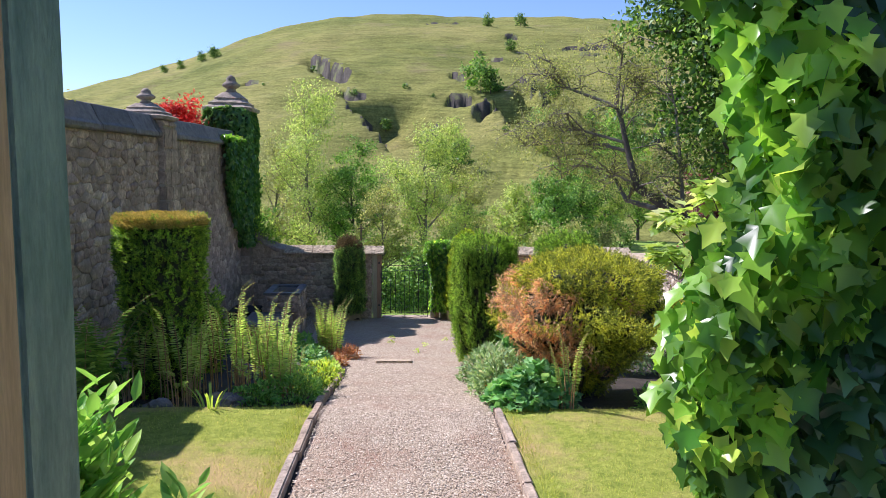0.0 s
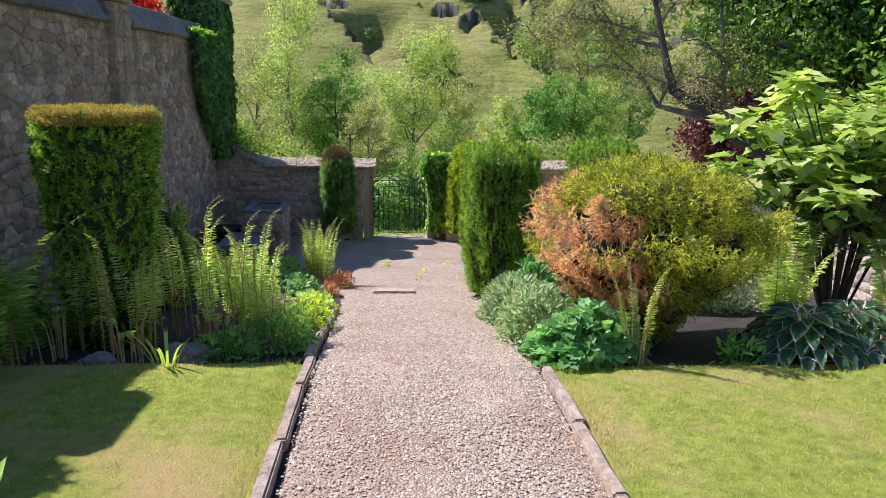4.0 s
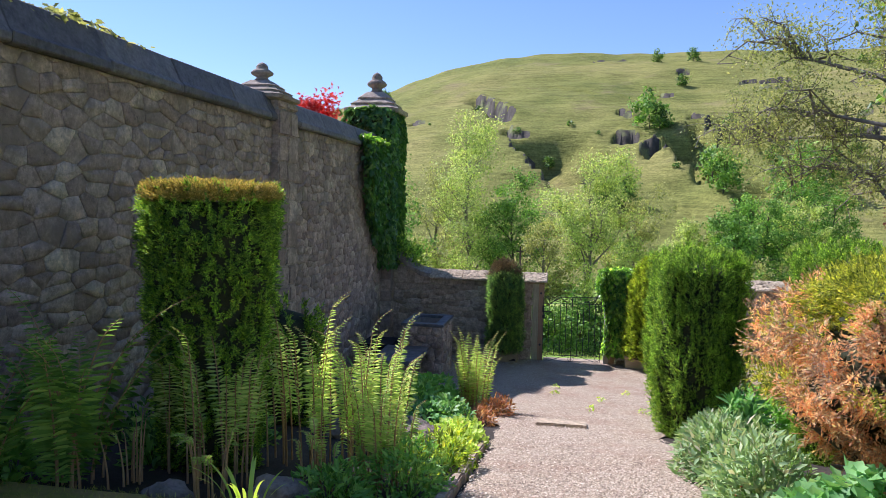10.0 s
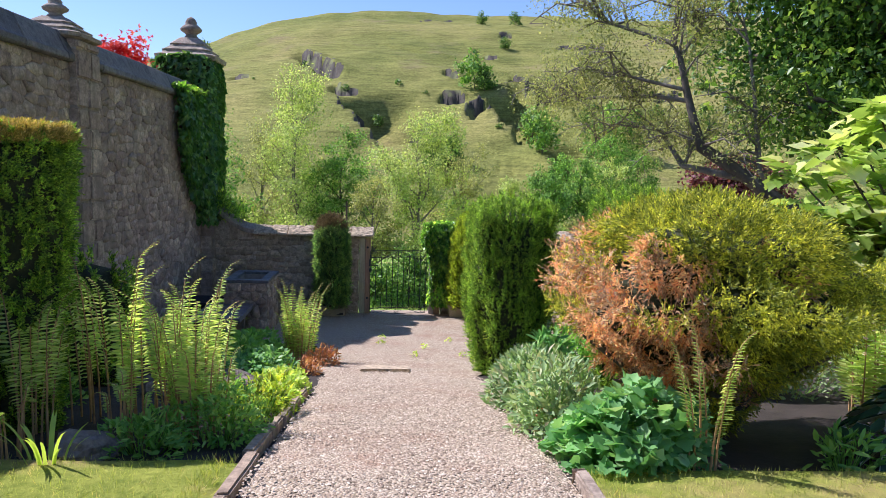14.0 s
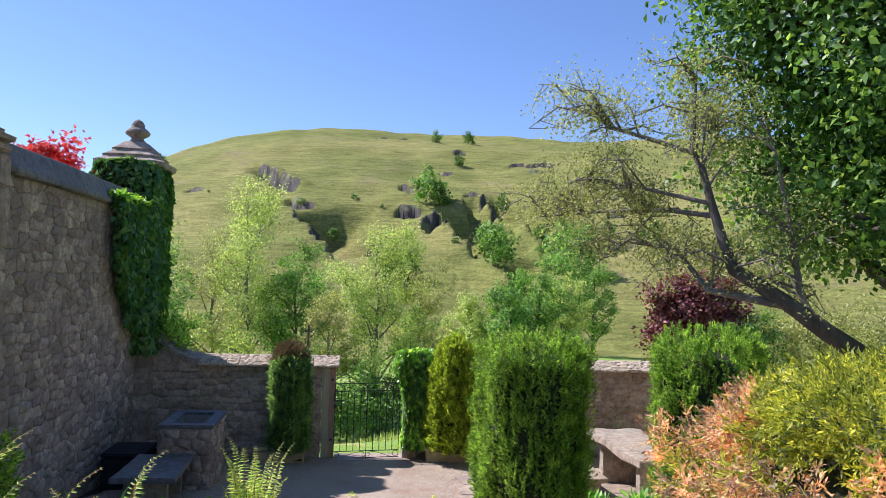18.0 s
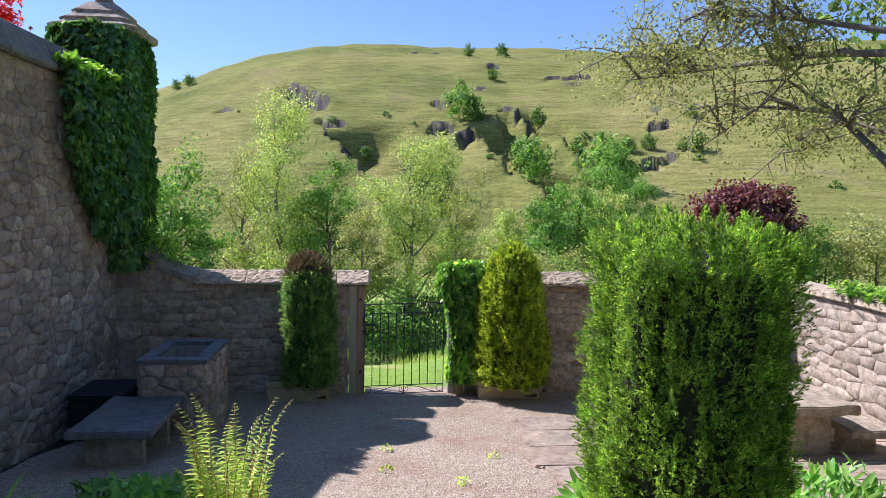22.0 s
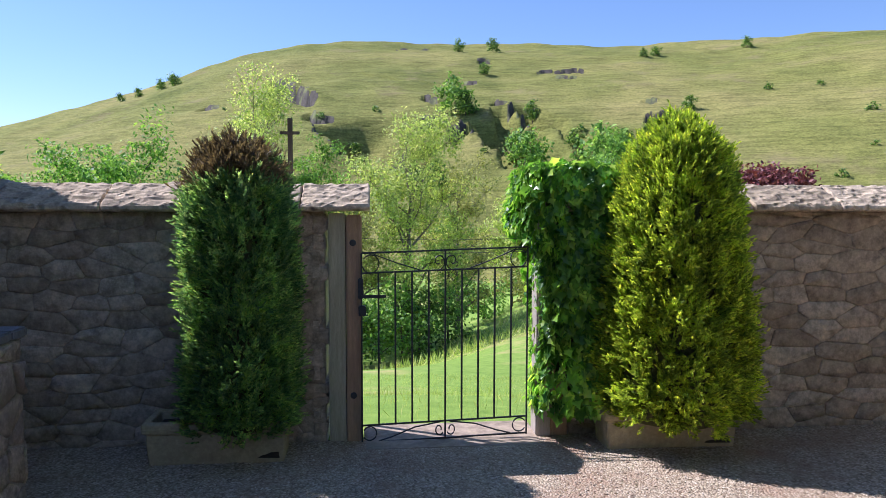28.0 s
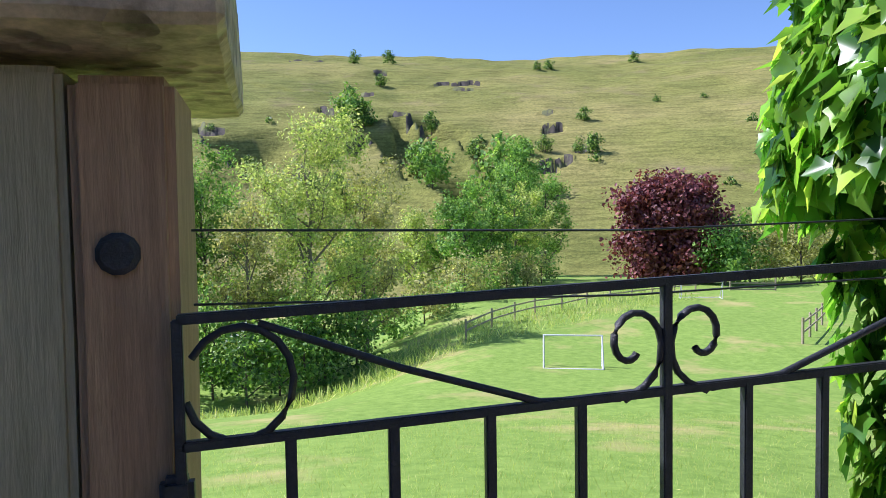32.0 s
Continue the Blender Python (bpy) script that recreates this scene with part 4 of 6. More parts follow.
for s in (1, -1):
    pts = [(cx + s * (0.045 - 0.045 * math.cos(a) * (1 - 0.045 * i)), 0, 1.19 + 0.055 * math.sin(a) * (1 - 0.045 * i)) for i, a in enumerate(np.linspace(-1.2, 5.4, 18))]
    scroll("scroll", [(cx + s * 0.055, 0, 1.125)] + pts)
    scroll("brace", [(cx + s * 0.06, 0, 1.128), (cx + s * 0.16, 0, 1.135), (cx + s * 0.32, 0, 1.19), (cx + s * 0.47, 0, 1.252)])
    e = GL if s < 0 else GR
    pts = [(e - s * (0.06 + 0.055 * math.cos(a)), 0, 1.19 + 0.06 * math.sin(a)) for a in np.linspace(-2.9, 2.6, 16)]
    scroll("scroll", pts)
    pts = [(cx + s * (0.04 + 0.03 * math.cos(a) * (1 - 0.04 * i)), 0, 0.064 + 0.042 * math.sin(a) * (1 - 0.04 * i)) for i, a in enumerate(np.linspace(-2.6, 3.4, 15))]
    scroll("scroll", pts, 0.005)
    scroll("brace", [(cx + s * 0.03, 0, 0.115), (cx + s * 0.2, 0, 0.09), (cx + s * 0.35, 0, 0.035), (cx + s * 0.44, 0, 0.01)], 0.005)
    pts = [(e - s * (0.05 + 0.045 * math.cos(a)), 0, 0.064 + 0.046 * math.sin(a)) for a in np.linspace(-2.6, 2.6, 14)]
    scroll("scroll", pts, 0.005)
latch = part("latch", box_bm(-0.03, 0.13, -0.022, -0.01, 0.95, 0.972, 0.004), IRON, gate, "black iron latch bar")
part("keeper", box_bm(-0.05, 0.0, -0.02, 0.012, 0.83, 0.9, 0.006), IRON, gate)
# thin wires across the top of the gateway
for z in (1.33, 1.24):
    w = part("wire", to_mesh("wire", *tubes([[(-0.03, 0.1, z, 0.0016), (0.55, 0.1, z - 0.012, 0.0016), (1.14, 0.1, z, 0.0016)]], 4), IRON), None, None, "thin wire stretched across the gateway")
    w["category"] = "wire"


# ---- planters, trough, tables ----
def planter(x0, x1, y0, y1, label):
    p = thing("planter", label, "planter", ((x0 + x1) / 2, (y0 + y1) / 2, float(garden_z(y0)) + 0.02), "planters by the gate")
    hx, hy, h = (x1 - x0) / 2, (y1 - y0) / 2, 0.27
    bm = bmesh.new()
    rings = []
    for fx, z in ((0.93, 0), (0.95, 0.2), (1.0, 0.205), (1.0, h), (0.9, h), (0.88, h - 0.06)):
        d = (1 - fx) * hx
        rings.append([bm.verts.new((sx * (hx - d), sy * (hy - d), z)) for sx, sy in ((-1, -1), (1, -1), (1, 1), (-1, 1))])
    for a, b in zip(rings, rings[1:]):
        for i in range(4):
            bm.faces.new((a[i], a[(i + 1) % 4], b[(i + 1) % 4], b[i]))
    bm.faces.new(rings[0][::-1])
    bmesh.ops.bevel(bm, geom=bm.edges[:], offset=0.008, segments=1, affect="EDGES", clamp_overlap=True)
    part("trough", roughen(bm, 0.008, 7, 3), PLANTER, p)
    part("soil", roughen(box_bm(-hx * 0.86, hx * 0.86, -hy * 0.8, hy * 0.8, 0.03, h - 0.05, 0, 0, 4), 0.015, 9), SOIL, p)
    part("lip", roughen(box_bm(-hx * 0.985, hx * 0.985, -hy - 0.005, -hy + 0.015, h - 0.05, h - 0.03, 0.004), 0.003), PLANTER, p)
    return p


planter(-1.33, -0.47, -0.42, -0.1, "long buff stone planter holding a dark conifer")
planter(1.5, 2.4, -0.4, -0.08, "long buff stone planter holding a golden conifer")

tr = thing("stone_trough", "rubble stone barbecue trough with a slate rim", "trough", (-2.01, -1.66, 0))
for a in ((-0.34, -0.22, -0.55, 0.55), (0.22, 0.34, -0.55, 0.55), (-0.22, 0.22, -0.55, -0.43), (-0.22, 0.22, 0.43, 0.55)):
    part("side", box_bm(*a, -0.1, 0.92), MORTAR, tr)
# black block in the hollow: the deep recess's shade is in its colour
part("bed", box_bm(-0.22, 0.22, -0.43, 0.43, -0.1, 0.6), BLACK, tr, "black block standing in for the dark recess")
for turn, origin, length in ((0, (-0.34, -0.55, 0), 0.68), (math.pi / 2, (0.34, -0.55, 0), 1.1), (-math.pi / 2, (-0.34, 0.55, 0), 1.1)):
    lay_stones(tr, rubble(length, 0.0, 0.92, 0.2, 0.13, int(40 + turn * 3)), origin, turn, WALL_STONE, lambda u, z: z, 0.022, 0.006)
for a in ((-0.37, 0.37, -0.58, -0.42), (-0.37, 0.37, 0.42, 0.58), (-0.37, -0.21, -0.42, 0.42), (0.21, 0.37, -0.42, 0.42)):
    part("rim_slab", roughen(box_bm(a[0] + 0.002, a[1] - 0.002, a[2] + 0.002, a[3] - 0.002, 0.922, 0.97, 0.008, 0, 2), 0.006, 7), SLATE, tr, "grey slate rim slab")
bn = thing("storage_bin", "low black plastic bin against the wall", "bin", (-2.85, -1.75, 0))
part("bin_body", box_bm(-0.28, 0.28, -0.36, 0.36, -0.03, 0.5, 0.03), BLACK, bn)
part("lid", box_bm(-0.3, 0.3, -0.38, 0.38, 0.5, 0.55, 0.02), BLACK, bn)


def slab_table(name, label, cat, at, hx, hy, top, thick, legs, leg_mat, top_mat, ragged=0.02, turn=0.0):
    t = thing(name, label, cat, at)
    t.rotation_euler = (0, 0, radians(turn))
    bm = box_bm(-hx, hx, -hy, hy, top - thick, top, 0.012, 0, 6)
    for v in bm.verts:
        if abs(v.co.x) > hx * 0.93 or abs(v.co.y) > hy * 0.93:
            v.co += noise.noise_vector(Vector((v.co.x, v.co.y, 0)) * 3.1 + Vector(at)) * ragged
        v.co.z += 0.004 * noise.noise(v.co * 5)
    part("slab", bm, top_mat, t)
    for a in legs:
        part("leg", roughen(box_bm(*a, -0.12, top - thick, 0.012, 0, 2), 0.008, 6), leg_mat, t)
    return t


slab_table("stone_bench", "low grey stone slab bench on block legs", "bench", (-2.25, -2.79, 0.1), 0.37, 0.6, 0.47, 0.075, [(-0.26, 0.26, -0.46, -0.34), (-0.26, 0.26, 0.3, 0.42)], TABLE_STONE, SLATE)
slab_table("stone_table", "pale thick stone slab table on stone legs", "table", (4.36, -2.5, 0.05), 0.44, 1.05, 0.74, 0.1, [(-0.32, 0.3, -0.82, -0.66), (-0.32, 0.3, 0.6, 0.76)], TABLE_STONE, TABLE_STONE, 0.05)
slab_table("wooden_bench", "weathered plank bench on stone blocks", "bench", (3.4, -2.52, 0.1), 0.235, 0.72, 0.4, 0.06, [(-0.19, 0.19, -0.58, -0.42), (-0.19, 0.19, 0.4, 0.56)], TABLE_STONE, BENCH_WOOD, 0.01)
slab_table("stone_bench", "stone slab bench on the far side of the table", "bench", (5.05, -2.6, 0.08), 0.22, 0.8, 0.42, 0.08, [(-0.18, 0.18, -0.6, -0.44), (-0.18, 0.18, 0.44, 0.6)], TABLE_STONE, TABLE_STONE, 0.02)

# ---- paving on the terrace, edging of the path ----
pav = thing("paving", "worn reddish brown flagstone terrace", "paving", kind="structure")
random.seed(8)
y_ = -1.32
while y_ > -5.6:
    d_ = random.uniform(0.6, 0.85)
    x_ = gravel_right(y_ - d_ / 2) - random.uniform(0, 0.06)
    while x_ < 5.85:
        w_ = min(random.uniform(0.7, 1.15), 5.9 - x_)
        if w_ > 0.1:
            z0, z1 = float(garden_z(y_)), float(garden_z(y_ - d_))
            bm = box_bm(x_ + 0.006, x_ + w_ - 0.006, y_ - d_ + 0.006, y_ - 0.006, -0.03, 0.045, 0.008)
            for v in bm.verts:
                v.co.z += z0 + (z1 - z0) * (y_ - v.co.y) / d_ + random.uniform(-0.002, 0.002)
            part("flagstone", bm, FLAG, pav)
        x_ += w_
    y_ -= d_


def edging(x, ya, yb, seed, label):
    e = thing("path_edging", label, "edging", kind="structure")
    r = random.Random(seed)
    y = ya
    while y < yb:
        n = min(y + r.uniform(0.55, 0.95), yb)
        z0, z1 = float(garden_z(y)), float(garden_z(n))
        tilt = r.uniform(-0.012, 0.012)
        bm = box_bm(x - 0.032 + tilt, x + 0.03 + tilt, y + 0.006, n - 0.006, -0.06, 0.07, 0.01, 0, 2)
        for v in bm.verts:
            v.co.z += z0 + (z1 - z0) * (v.co.y - y) / max(n - y, 0.01)
        part("edging_stone", roughen(bm, 0.008, 9), KERB, e)
        y = n


edging(-0.25, -17.6, -8.6, 1, "worn reddish edging stones along the path")
edging(1.27, -17.6, -11.25, 2, "worn reddish edging stones along the path")
slab = box_bm(0.1, 0.62, -6.95, -6.52, -0.06, 0.062, 0.01, 0, 2)
for v in slab.verts:
    v.co.z += float(garden_z(v.co.y))
part("stepping_slab", roughen(slab, 0.004), COPING_PALE, None, "pale flat stone slab sunk in the gravel")["category"] = "slab"

# ---- planting ----
def ground_at(x, y):
    return float(garden_z(y)) if y < 0 else float(land_z(x, y))


def shell(n, height, radius, depth=0.25, low=0.0):
    """Points near the skin of an upright body: radius(h 0..1, angle) in metres. Gives places and outward ways."""
    h, a = low + (1 - low) * rng.uniform(0, 1, n), rng.uniform(0, 2 * np.pi, n)
    keep = rng.uniform(0, 1, n) < 0.25 + 0.75 * radius(h, a) / (radius(np.linspace(0.02, 0.95, 40), np.zeros(40)).max() + 1e-6)
    h, a = h[keep], a[keep]
    r = radius(h, a)
    slope = (radius(np.minimum(h + 0.02, 1.0), a) - radius(np.maximum(h - 0.02, 0.0), a)) / (0.04 * height)
    k = 1 - depth * rng.uniform(0, 1, len(h)) ** 2.2
    p = np.stack([r * k * np.cos(a), r * k * np.sin(a), h * height], -1)
    o = np.stack([np.cos(a), np.sin(a), np.clip(-slope, -3, 3)], -1)
    return p, o / np.linalg.norm(o, axis=1, keepdims=True), h, a


def core(height, radius, share, material, parent, sides=20, levels=14):
    v, f = [], []
    for i in range(levels + 1):
        h = i / levels
        for j in range(sides):
            a = 2 * math.pi * j / sides
            r = float(radius(np.array([h]), np.array([a]))[0]) * share
            v.append((r * math.cos(a), r * math.sin(a), h * height * (0.5 + 0.5 * share) if h == 1 else h * height * (1 - (1 - share) * h * 0.4)))
    for i in range(levels):
        for j in range(sides):
            f.append((i * sides + j, i * sides + (j + 1) % sides, (i + 1) * sides + (j + 1) % sides, (i + 1) * sides + j))
    return part("core", to_mesh("core", v, f, material, True), None, parent)


def plumes(p, o, per, length, lift, size, flat=0.0, spread=0.25):
    """Upright feathery sprigs: needles set along a short twig at every point; flat sprigs are fans."""
    d = o + np.array([0, 0, lift]) + rng.normal(size=p.shape) * spread
    d /= np.linalg.norm(d, axis=1, keepdims=True)
    side = np.cross(d, rand_dirs(len(p)))
    side /= np.linalg.norm(side, axis=1, keepdims=True) + 1e-9
    L = length * rng.uniform(0.55, 1.3, len(p))
    s = np.tile(np.linspace(0.05, 1.0, per), len(p))
    D, S, LL = np.repeat(d, per, 0), np.repeat(side, per, 0), np.repeat(L, per)
    sgn = np.where(np.tile(np.arange(per), len(p)) % 2, 1.0, -1.0)[:, None]
    way = (S * flat + (1 - flat) * rand_dirs(len(D))) * sgn * 0.85
    q = np.repeat(p, per, 0) + D * (s * LL)[:, None]
    nd = D * (0.45 + 0.5 * s)[:, None] + way * (1.15 - 0.7 * s)[:, None]
    return leaves(q, nd, np.repeat(o, per, 0) + np.array([0, 0, 0.25]) + 0.5 * rand_dirs(len(D)), size, "needle", 0.15)


def clipped(name, label, category, at, height, radius, material, n, per=6, size=0.05, lift=0.6, depth=0.22, share=0.86, top=None, group="", low=0.0, length=0.1, flat=0.0, tip=None, tall=0.7, hollow=0.05, inner=None):
    t = thing(name, label, category, at, group)
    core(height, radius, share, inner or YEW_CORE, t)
    p, o, h, a = shell(n, height, radius, depth, low)
    # tufts of sprigs: upright tongues that stand proud of the dark hollows between them
    k = 9
    p, o = p[: len(p) // k * k], o[: len(p) // k * k]
    c, mid = np.repeat(p[::k], k, 0), np.repeat(o[::k], k, 0)
    w = mid + np.repeat(0.22 * rng.normal(size=(len(p) // k, 3)), k, 0)
    up = np.tile(np.linspace(-1, 1, k), len(p) // k)
    proud = np.repeat(rng.uniform(-1.0, 0.5, len(p) // k), k) * hollow
    c = c + mid * (proud - 0.03 * up**2)[:, None] + np.array([0, 0, 1.0]) * (up * length * tall * (1 - mid[:, 2] ** 2))[:, None] + rng.normal(size=p.shape) * length * 0.16
    if tip:
        brown = c[:, 2] > height * (0.86 + 0.1 * lump(c, 6.0))
        part("browned_tip", to_mesh("browned_tip", *plumes(c[brown], w[brown], per, length, lift, size, flat), tip), None, t, "wind-browned tip")
        c, w = c[~brown], w[~brown]
    v, f = plumes(c, w, per, length, lift, size, flat)
    part("foliage", to_mesh("foliage", v, f, material), None, t)
    if top:
        q, o2, h2, a2 = shell(int(n * 1.5), height, radius, 0.12, 0.8)
        rr = np.sqrt(rng.uniform(0, 1, n))
        aa = rng.uniform(0, 6.283, n)
        rim = radius(np.full(n, 0.93), aa) * 0.98
        cap = np.stack([rr * rim * np.cos(aa), rr * rim * np.sin(aa), np.full(n, height) * 0.985 - 0.05 * rr**4 + 0.02 * lump(np.stack([rr * 9 * np.cos(aa), rr * 9 * np.sin(aa), aa * 0], -1), 1.0)], -1)
        pick = h2 > 0.955
        P = np.concatenate([q[pick], cap])
        O = np.concatenate([o2[pick], np.tile([0, 0, 1.0], (n, 1))])
        v, f = plumes(P[::2], O[::2], 8, 0.05, 0.5, size)
        part("gold_top", to_mesh("gold_top", v, f, top), None, t, "golden brown clipped top")
    st = to_mesh("stem", *tubes([[(0, 0, -0.05, 0.05), (0.01, 0, height * 0.4, 0.035)]], 7), BARK, True)
    part("stem", st, None, t)
    return t


def fluted(R, k, amp, seed, base=0.8, shoulder=0.86, round_top=2.2):
    """Radius of a clipped column: narrow foot, full body, rounded shoulders, and upright tufts."""
    def radius(h, a):
        body = np.interp(h, [0, 0.12, 0.4, shoulder], [base, base + 0.12, 1.0, 1.0])
        t = np.clip((h - shoulder) / (1 - shoulder), 0, 1)
        body = body * np.sqrt(np.maximum(1 - t**round_top, 0.0))
        q = np.stack([np.cos(a) * 3, np.sin(a) * 3, h * 2.2], -1)
        return R * body * (1 + amp * np.sin(k * a + seed + 1.3 * np.sin(h * 5 + seed)) * 0.5 + amp * lump(q, 1.3, seed))
    return radius


def cone_up(R, seed):
    """A topiary that widens to a flat top."""
    def radius(h, a):
        q = np.stack([np.cos(a) * 3, np.sin(a) * 3, h * 3], -1)
        return R * np.interp(h, [0, 0.2, 0.55, 0.85, 0.95, 1.0], [0.62, 0.74, 0.9, 1.0, 0.99, 0.88]) * (1 + 0.07 * lump(q, 1.2, seed))
    return radius


def broad_cone(R, seed):
    """A conifer that is widest near its foot, with a blunt rounded top."""
    def radius(h, a):
        q = np.stack([np.cos(a) * 3, np.sin(a) * 3, h * 3.5], -1)
        body = np.interp(h, [0, 0.1, 0.28, 0.6, 0.82, 0.93, 1.0], [0.86, 1.04, 1.06, 0.9, 0.68, 0.45, 0.0])
        return R * body * (1 + 0.12 * lump(q, 1.4, seed) + 0.06 * np.sin(7 * a + 4 * h))
    return radius


clipped("yew_topiary", "clipped yew widening to a flat golden-brown top", "topiary", (-1.83, -10.05, 1.27), 1.82, cone_up(0.4, 1.0), YEW, 22000, 12, 0.019, 0.4, 0.1, 0.9, top=YEW_GOLD, length=0.04)
clipped("yew_topiary", "small dark clipped yew dome in the wall's shade", "topiary", (-2.15, -8.0, 0.95), 1.16, fluted(0.34, 5, 0.05, 2.0, 0.8, 0.6), YEW, 2200, 14, 0.03, 0.4, length=0.07)
clipped("yew_column", "tall clipped yew column with bright green tufts", "yew", (1.66, -6.75, 0.68), 1.96, fluted(0.43, 9, 0.15, 0.4, 0.62, 0.9, 3.0), YEW, 34000, 13, 0.017, 0.8, 0.1, 0.86, length=0.04, tall=1.5, hollow=0.07)
clipped("yew_column", "tall clipped yew column beside the juniper", "yew", (2.54, -8.0, 0.96), 1.82, fluted(0.315, 8, 0.17, 1.9, 0.7, 0.9, 3.0), YEW, 26000, 13, 0.017, 0.8, 0.1, 0.86, length=0.04, tall=1.5, hollow=0.07)
clipped("thuja", "dark potted conifer with a browned tip", "conifer", (-0.76, -0.27, 0.2), 1.72, fluted(0.29, 5, 0.15, 3.1, 1.0, 0.66, 2.6), CONIFER_DARK, 16000, 16, 0.026, 0.7, 0.2, 0.8, length=0.08, flat=0.75, tip=BROWNED, inner=THUJA_CORE)
clipped("thuja", "golden green potted conifer, browning inside", "conifer", (1.97, -0.3, 0.2), 1.9, broad_cone(0.43, 0.9), CONIFER, 24000, 16, 0.026, 0.6, 0.18, 0.82, length=0.075, flat=0.8, inner=THUJA_CORE)


def juniper():
    t = thing("juniper", "wide golden juniper with a scorched orange side", "shrub", (2.24, -10.18, 1.4))
    H = 1.4

    def radius(h, a):
        q = np.stack([np.cos(a) * 2.4, np.sin(a) * 2.4, h * 2.5], -1)
        body = np.interp(h, [0, 0.16, 0.3, 0.45, 0.6, 0.75, 0.88, 0.96, 1.0], [0.2, 0.36, 0.62, 0.9, 1.06, 0.99, 0.74, 0.42, 0.0])
        body = body * (1 + 0.46 * (((h * 4 + 0.8 * lump(q, 0.9, 3.0)) % 1.0) - 0.5))
        return 0.775 * body * (1 + 0.1 * lump(q, 1.1, 2.0) + 0.14 * lump(q, 2.8, 5.0))
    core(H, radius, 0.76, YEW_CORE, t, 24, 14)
    p, o, h, a = shell(32000, H, radius, 0.24, 0.035)
    hot = (np.cos(a + 2.85) > 0.46 + 0.85 * lump(p, 5.0, 1.0)) & (h < 0.84 + 0.25 * lump(p, 3.0)) & (h > 0.1)
    for name, pick, material, lab in (("gold_foliage", ~hot, GOLD_SPRAY, "golden green sprays"), ("scorched_foliage", hot, ORANGE_SPRAY, "scorched orange sprays")):
        v, f = plumes(p[pick], o[pick] * np.array([0.8, 0.8, 0.35]), 12, 0.075, 0.1, 0.021, 0.6, 0.4)
        part(name, to_mesh(name, v, f, material), None, t, lab)
    lines = []
    for k in range(16):
        b = 2 * math.pi * k / 16 + rng.uniform(-0.2, 0.2)
        lines.append([(0.1 * math.cos(b), 0.1 * math.sin(b), -0.05, 0.03), (0.4 * math.cos(b), 0.4 * math.sin(b), 0.35, 0.02), (0.8 * math.cos(b), 0.8 * math.sin(b), 0.55 + 0.2 * math.sin(k), 0.008)])
    part("branch_mass", to_mesh("branch_mass", *tubes(lines, 5), BARK, True), None, t, "", "stuff")


juniper()


def frond(base, way, height, lean, pinna, pairs=24, bare=0.3, curl=0.25):
    """A fern frond: its stem and its leaflets."""
    s = np.linspace(0, 1, 16)
    side = np.array([math.cos(way), math.sin(way), 0])
    c = base + np.outer(s * height, [0, 0, 1]) - np.outer(curl * height * np.clip(s - 0.8, 0, 1) ** 2 * 4, [0, 0, 1]) + np.outer(lean * height * s**2 + curl * height * np.clip(s - 0.85, 0, 1) * 1.2, side)
    stem = [(*q, 0.0075 * (1 - 0.8 * k)) for q, k in zip(c, s)]
    u = np.linspace(bare, 0.99, pairs)
    pos = np.stack([np.interp(u, s, c[:, i]) for i in range(3)], -1)
    across = np.cross(side, [0, 0, 1.0])
    size = pinna * np.interp((u - bare) / (1 - bare), [0, 0.25, 0.6, 1], [0.55, 1.0, 0.8, 0.18])
    P, A, O, S = [], [], [], []
    for sgn in (1, -1):
        P.append(pos)
        A.append(np.tile(across * sgn, (pairs, 1)) + np.array([0, 0, 0.22]) + rng.normal(size=(pairs, 3)) * 0.13 + side * 0.12)
        O.append(np.tile(-side + np.array([0, 0, 0.5]), (pairs, 1)))
        S.append(size)
    return stem, np.concatenate(P), np.concatenate(A), np.concatenate(O), np.concatenate(S)


def fern(label, at, fronds, height, spread, lean, pinna, bare=0.3, group="ferns in the border", material=FERN, curl=0.25, stem=FERN_STEM):
    t = thing("fern", label, "fern", at, group)
    for k in range(fronds):
        b = rng.uniform(0, 6.283)
        r = spread * math.sqrt(rng.uniform(0, 1))
        st, P, A, O, S = frond(np.array([r * math.cos(b), r * math.sin(b), 0]), b + rng.uniform(-0.8, 0.8), height * rng.uniform(0.7, 1.08), lean * rng.uniform(0.5, 1.4), pinna, 30, bare * rng.uniform(0.7, 1.2), curl)
        v, f = leaves(P, A, O, S * rng.uniform(0.85, 1.15, len(S)), "pinna", 0.2, 0.3, 0.0)
        one = part("frond", to_mesh("frond", v, f, material), None, t)
        part("stalk", to_mesh("stalk", *tubes([st], 5), stem, True), None, one, "reddish brown stalk")
    return t


for x, y, n, h, sp, ln in ((-1.55, -10.45, 14, 0.95, 0.17, 0.12), (-1.35, -9.8, 12, 1.15, 0.2, 0.12), (-1.05, -9.95, 12, 1.05, 0.18, 0.15), (-0.78, -10.1, 14, 0.86, 0.17, 0.12), (-0.95, -9.4, 12, 1.05, 0.22, 0.18), (-1.9, -10.2, 8, 0.8, 0.15, 0.25), (-0.66, -10.3, 10, 0.62, 0.13, 0.1)):
    fern("tall upright sunlit fern with reddish stems", (x, y, ground_at(x, y)), n, h, sp * 1.15, ln, 0.07, 0.36, curl=0.45)
for x, y in ((-1.42, -10.85), (-1.95, -10.75), (-0.95, -10.55)):
    fern("cluster of brown unfurling fern croziers", (x, y, ground_at(x, y)), 8, 0.42, 0.1, 0.12, 0.03, 0.8, curl=1.1)
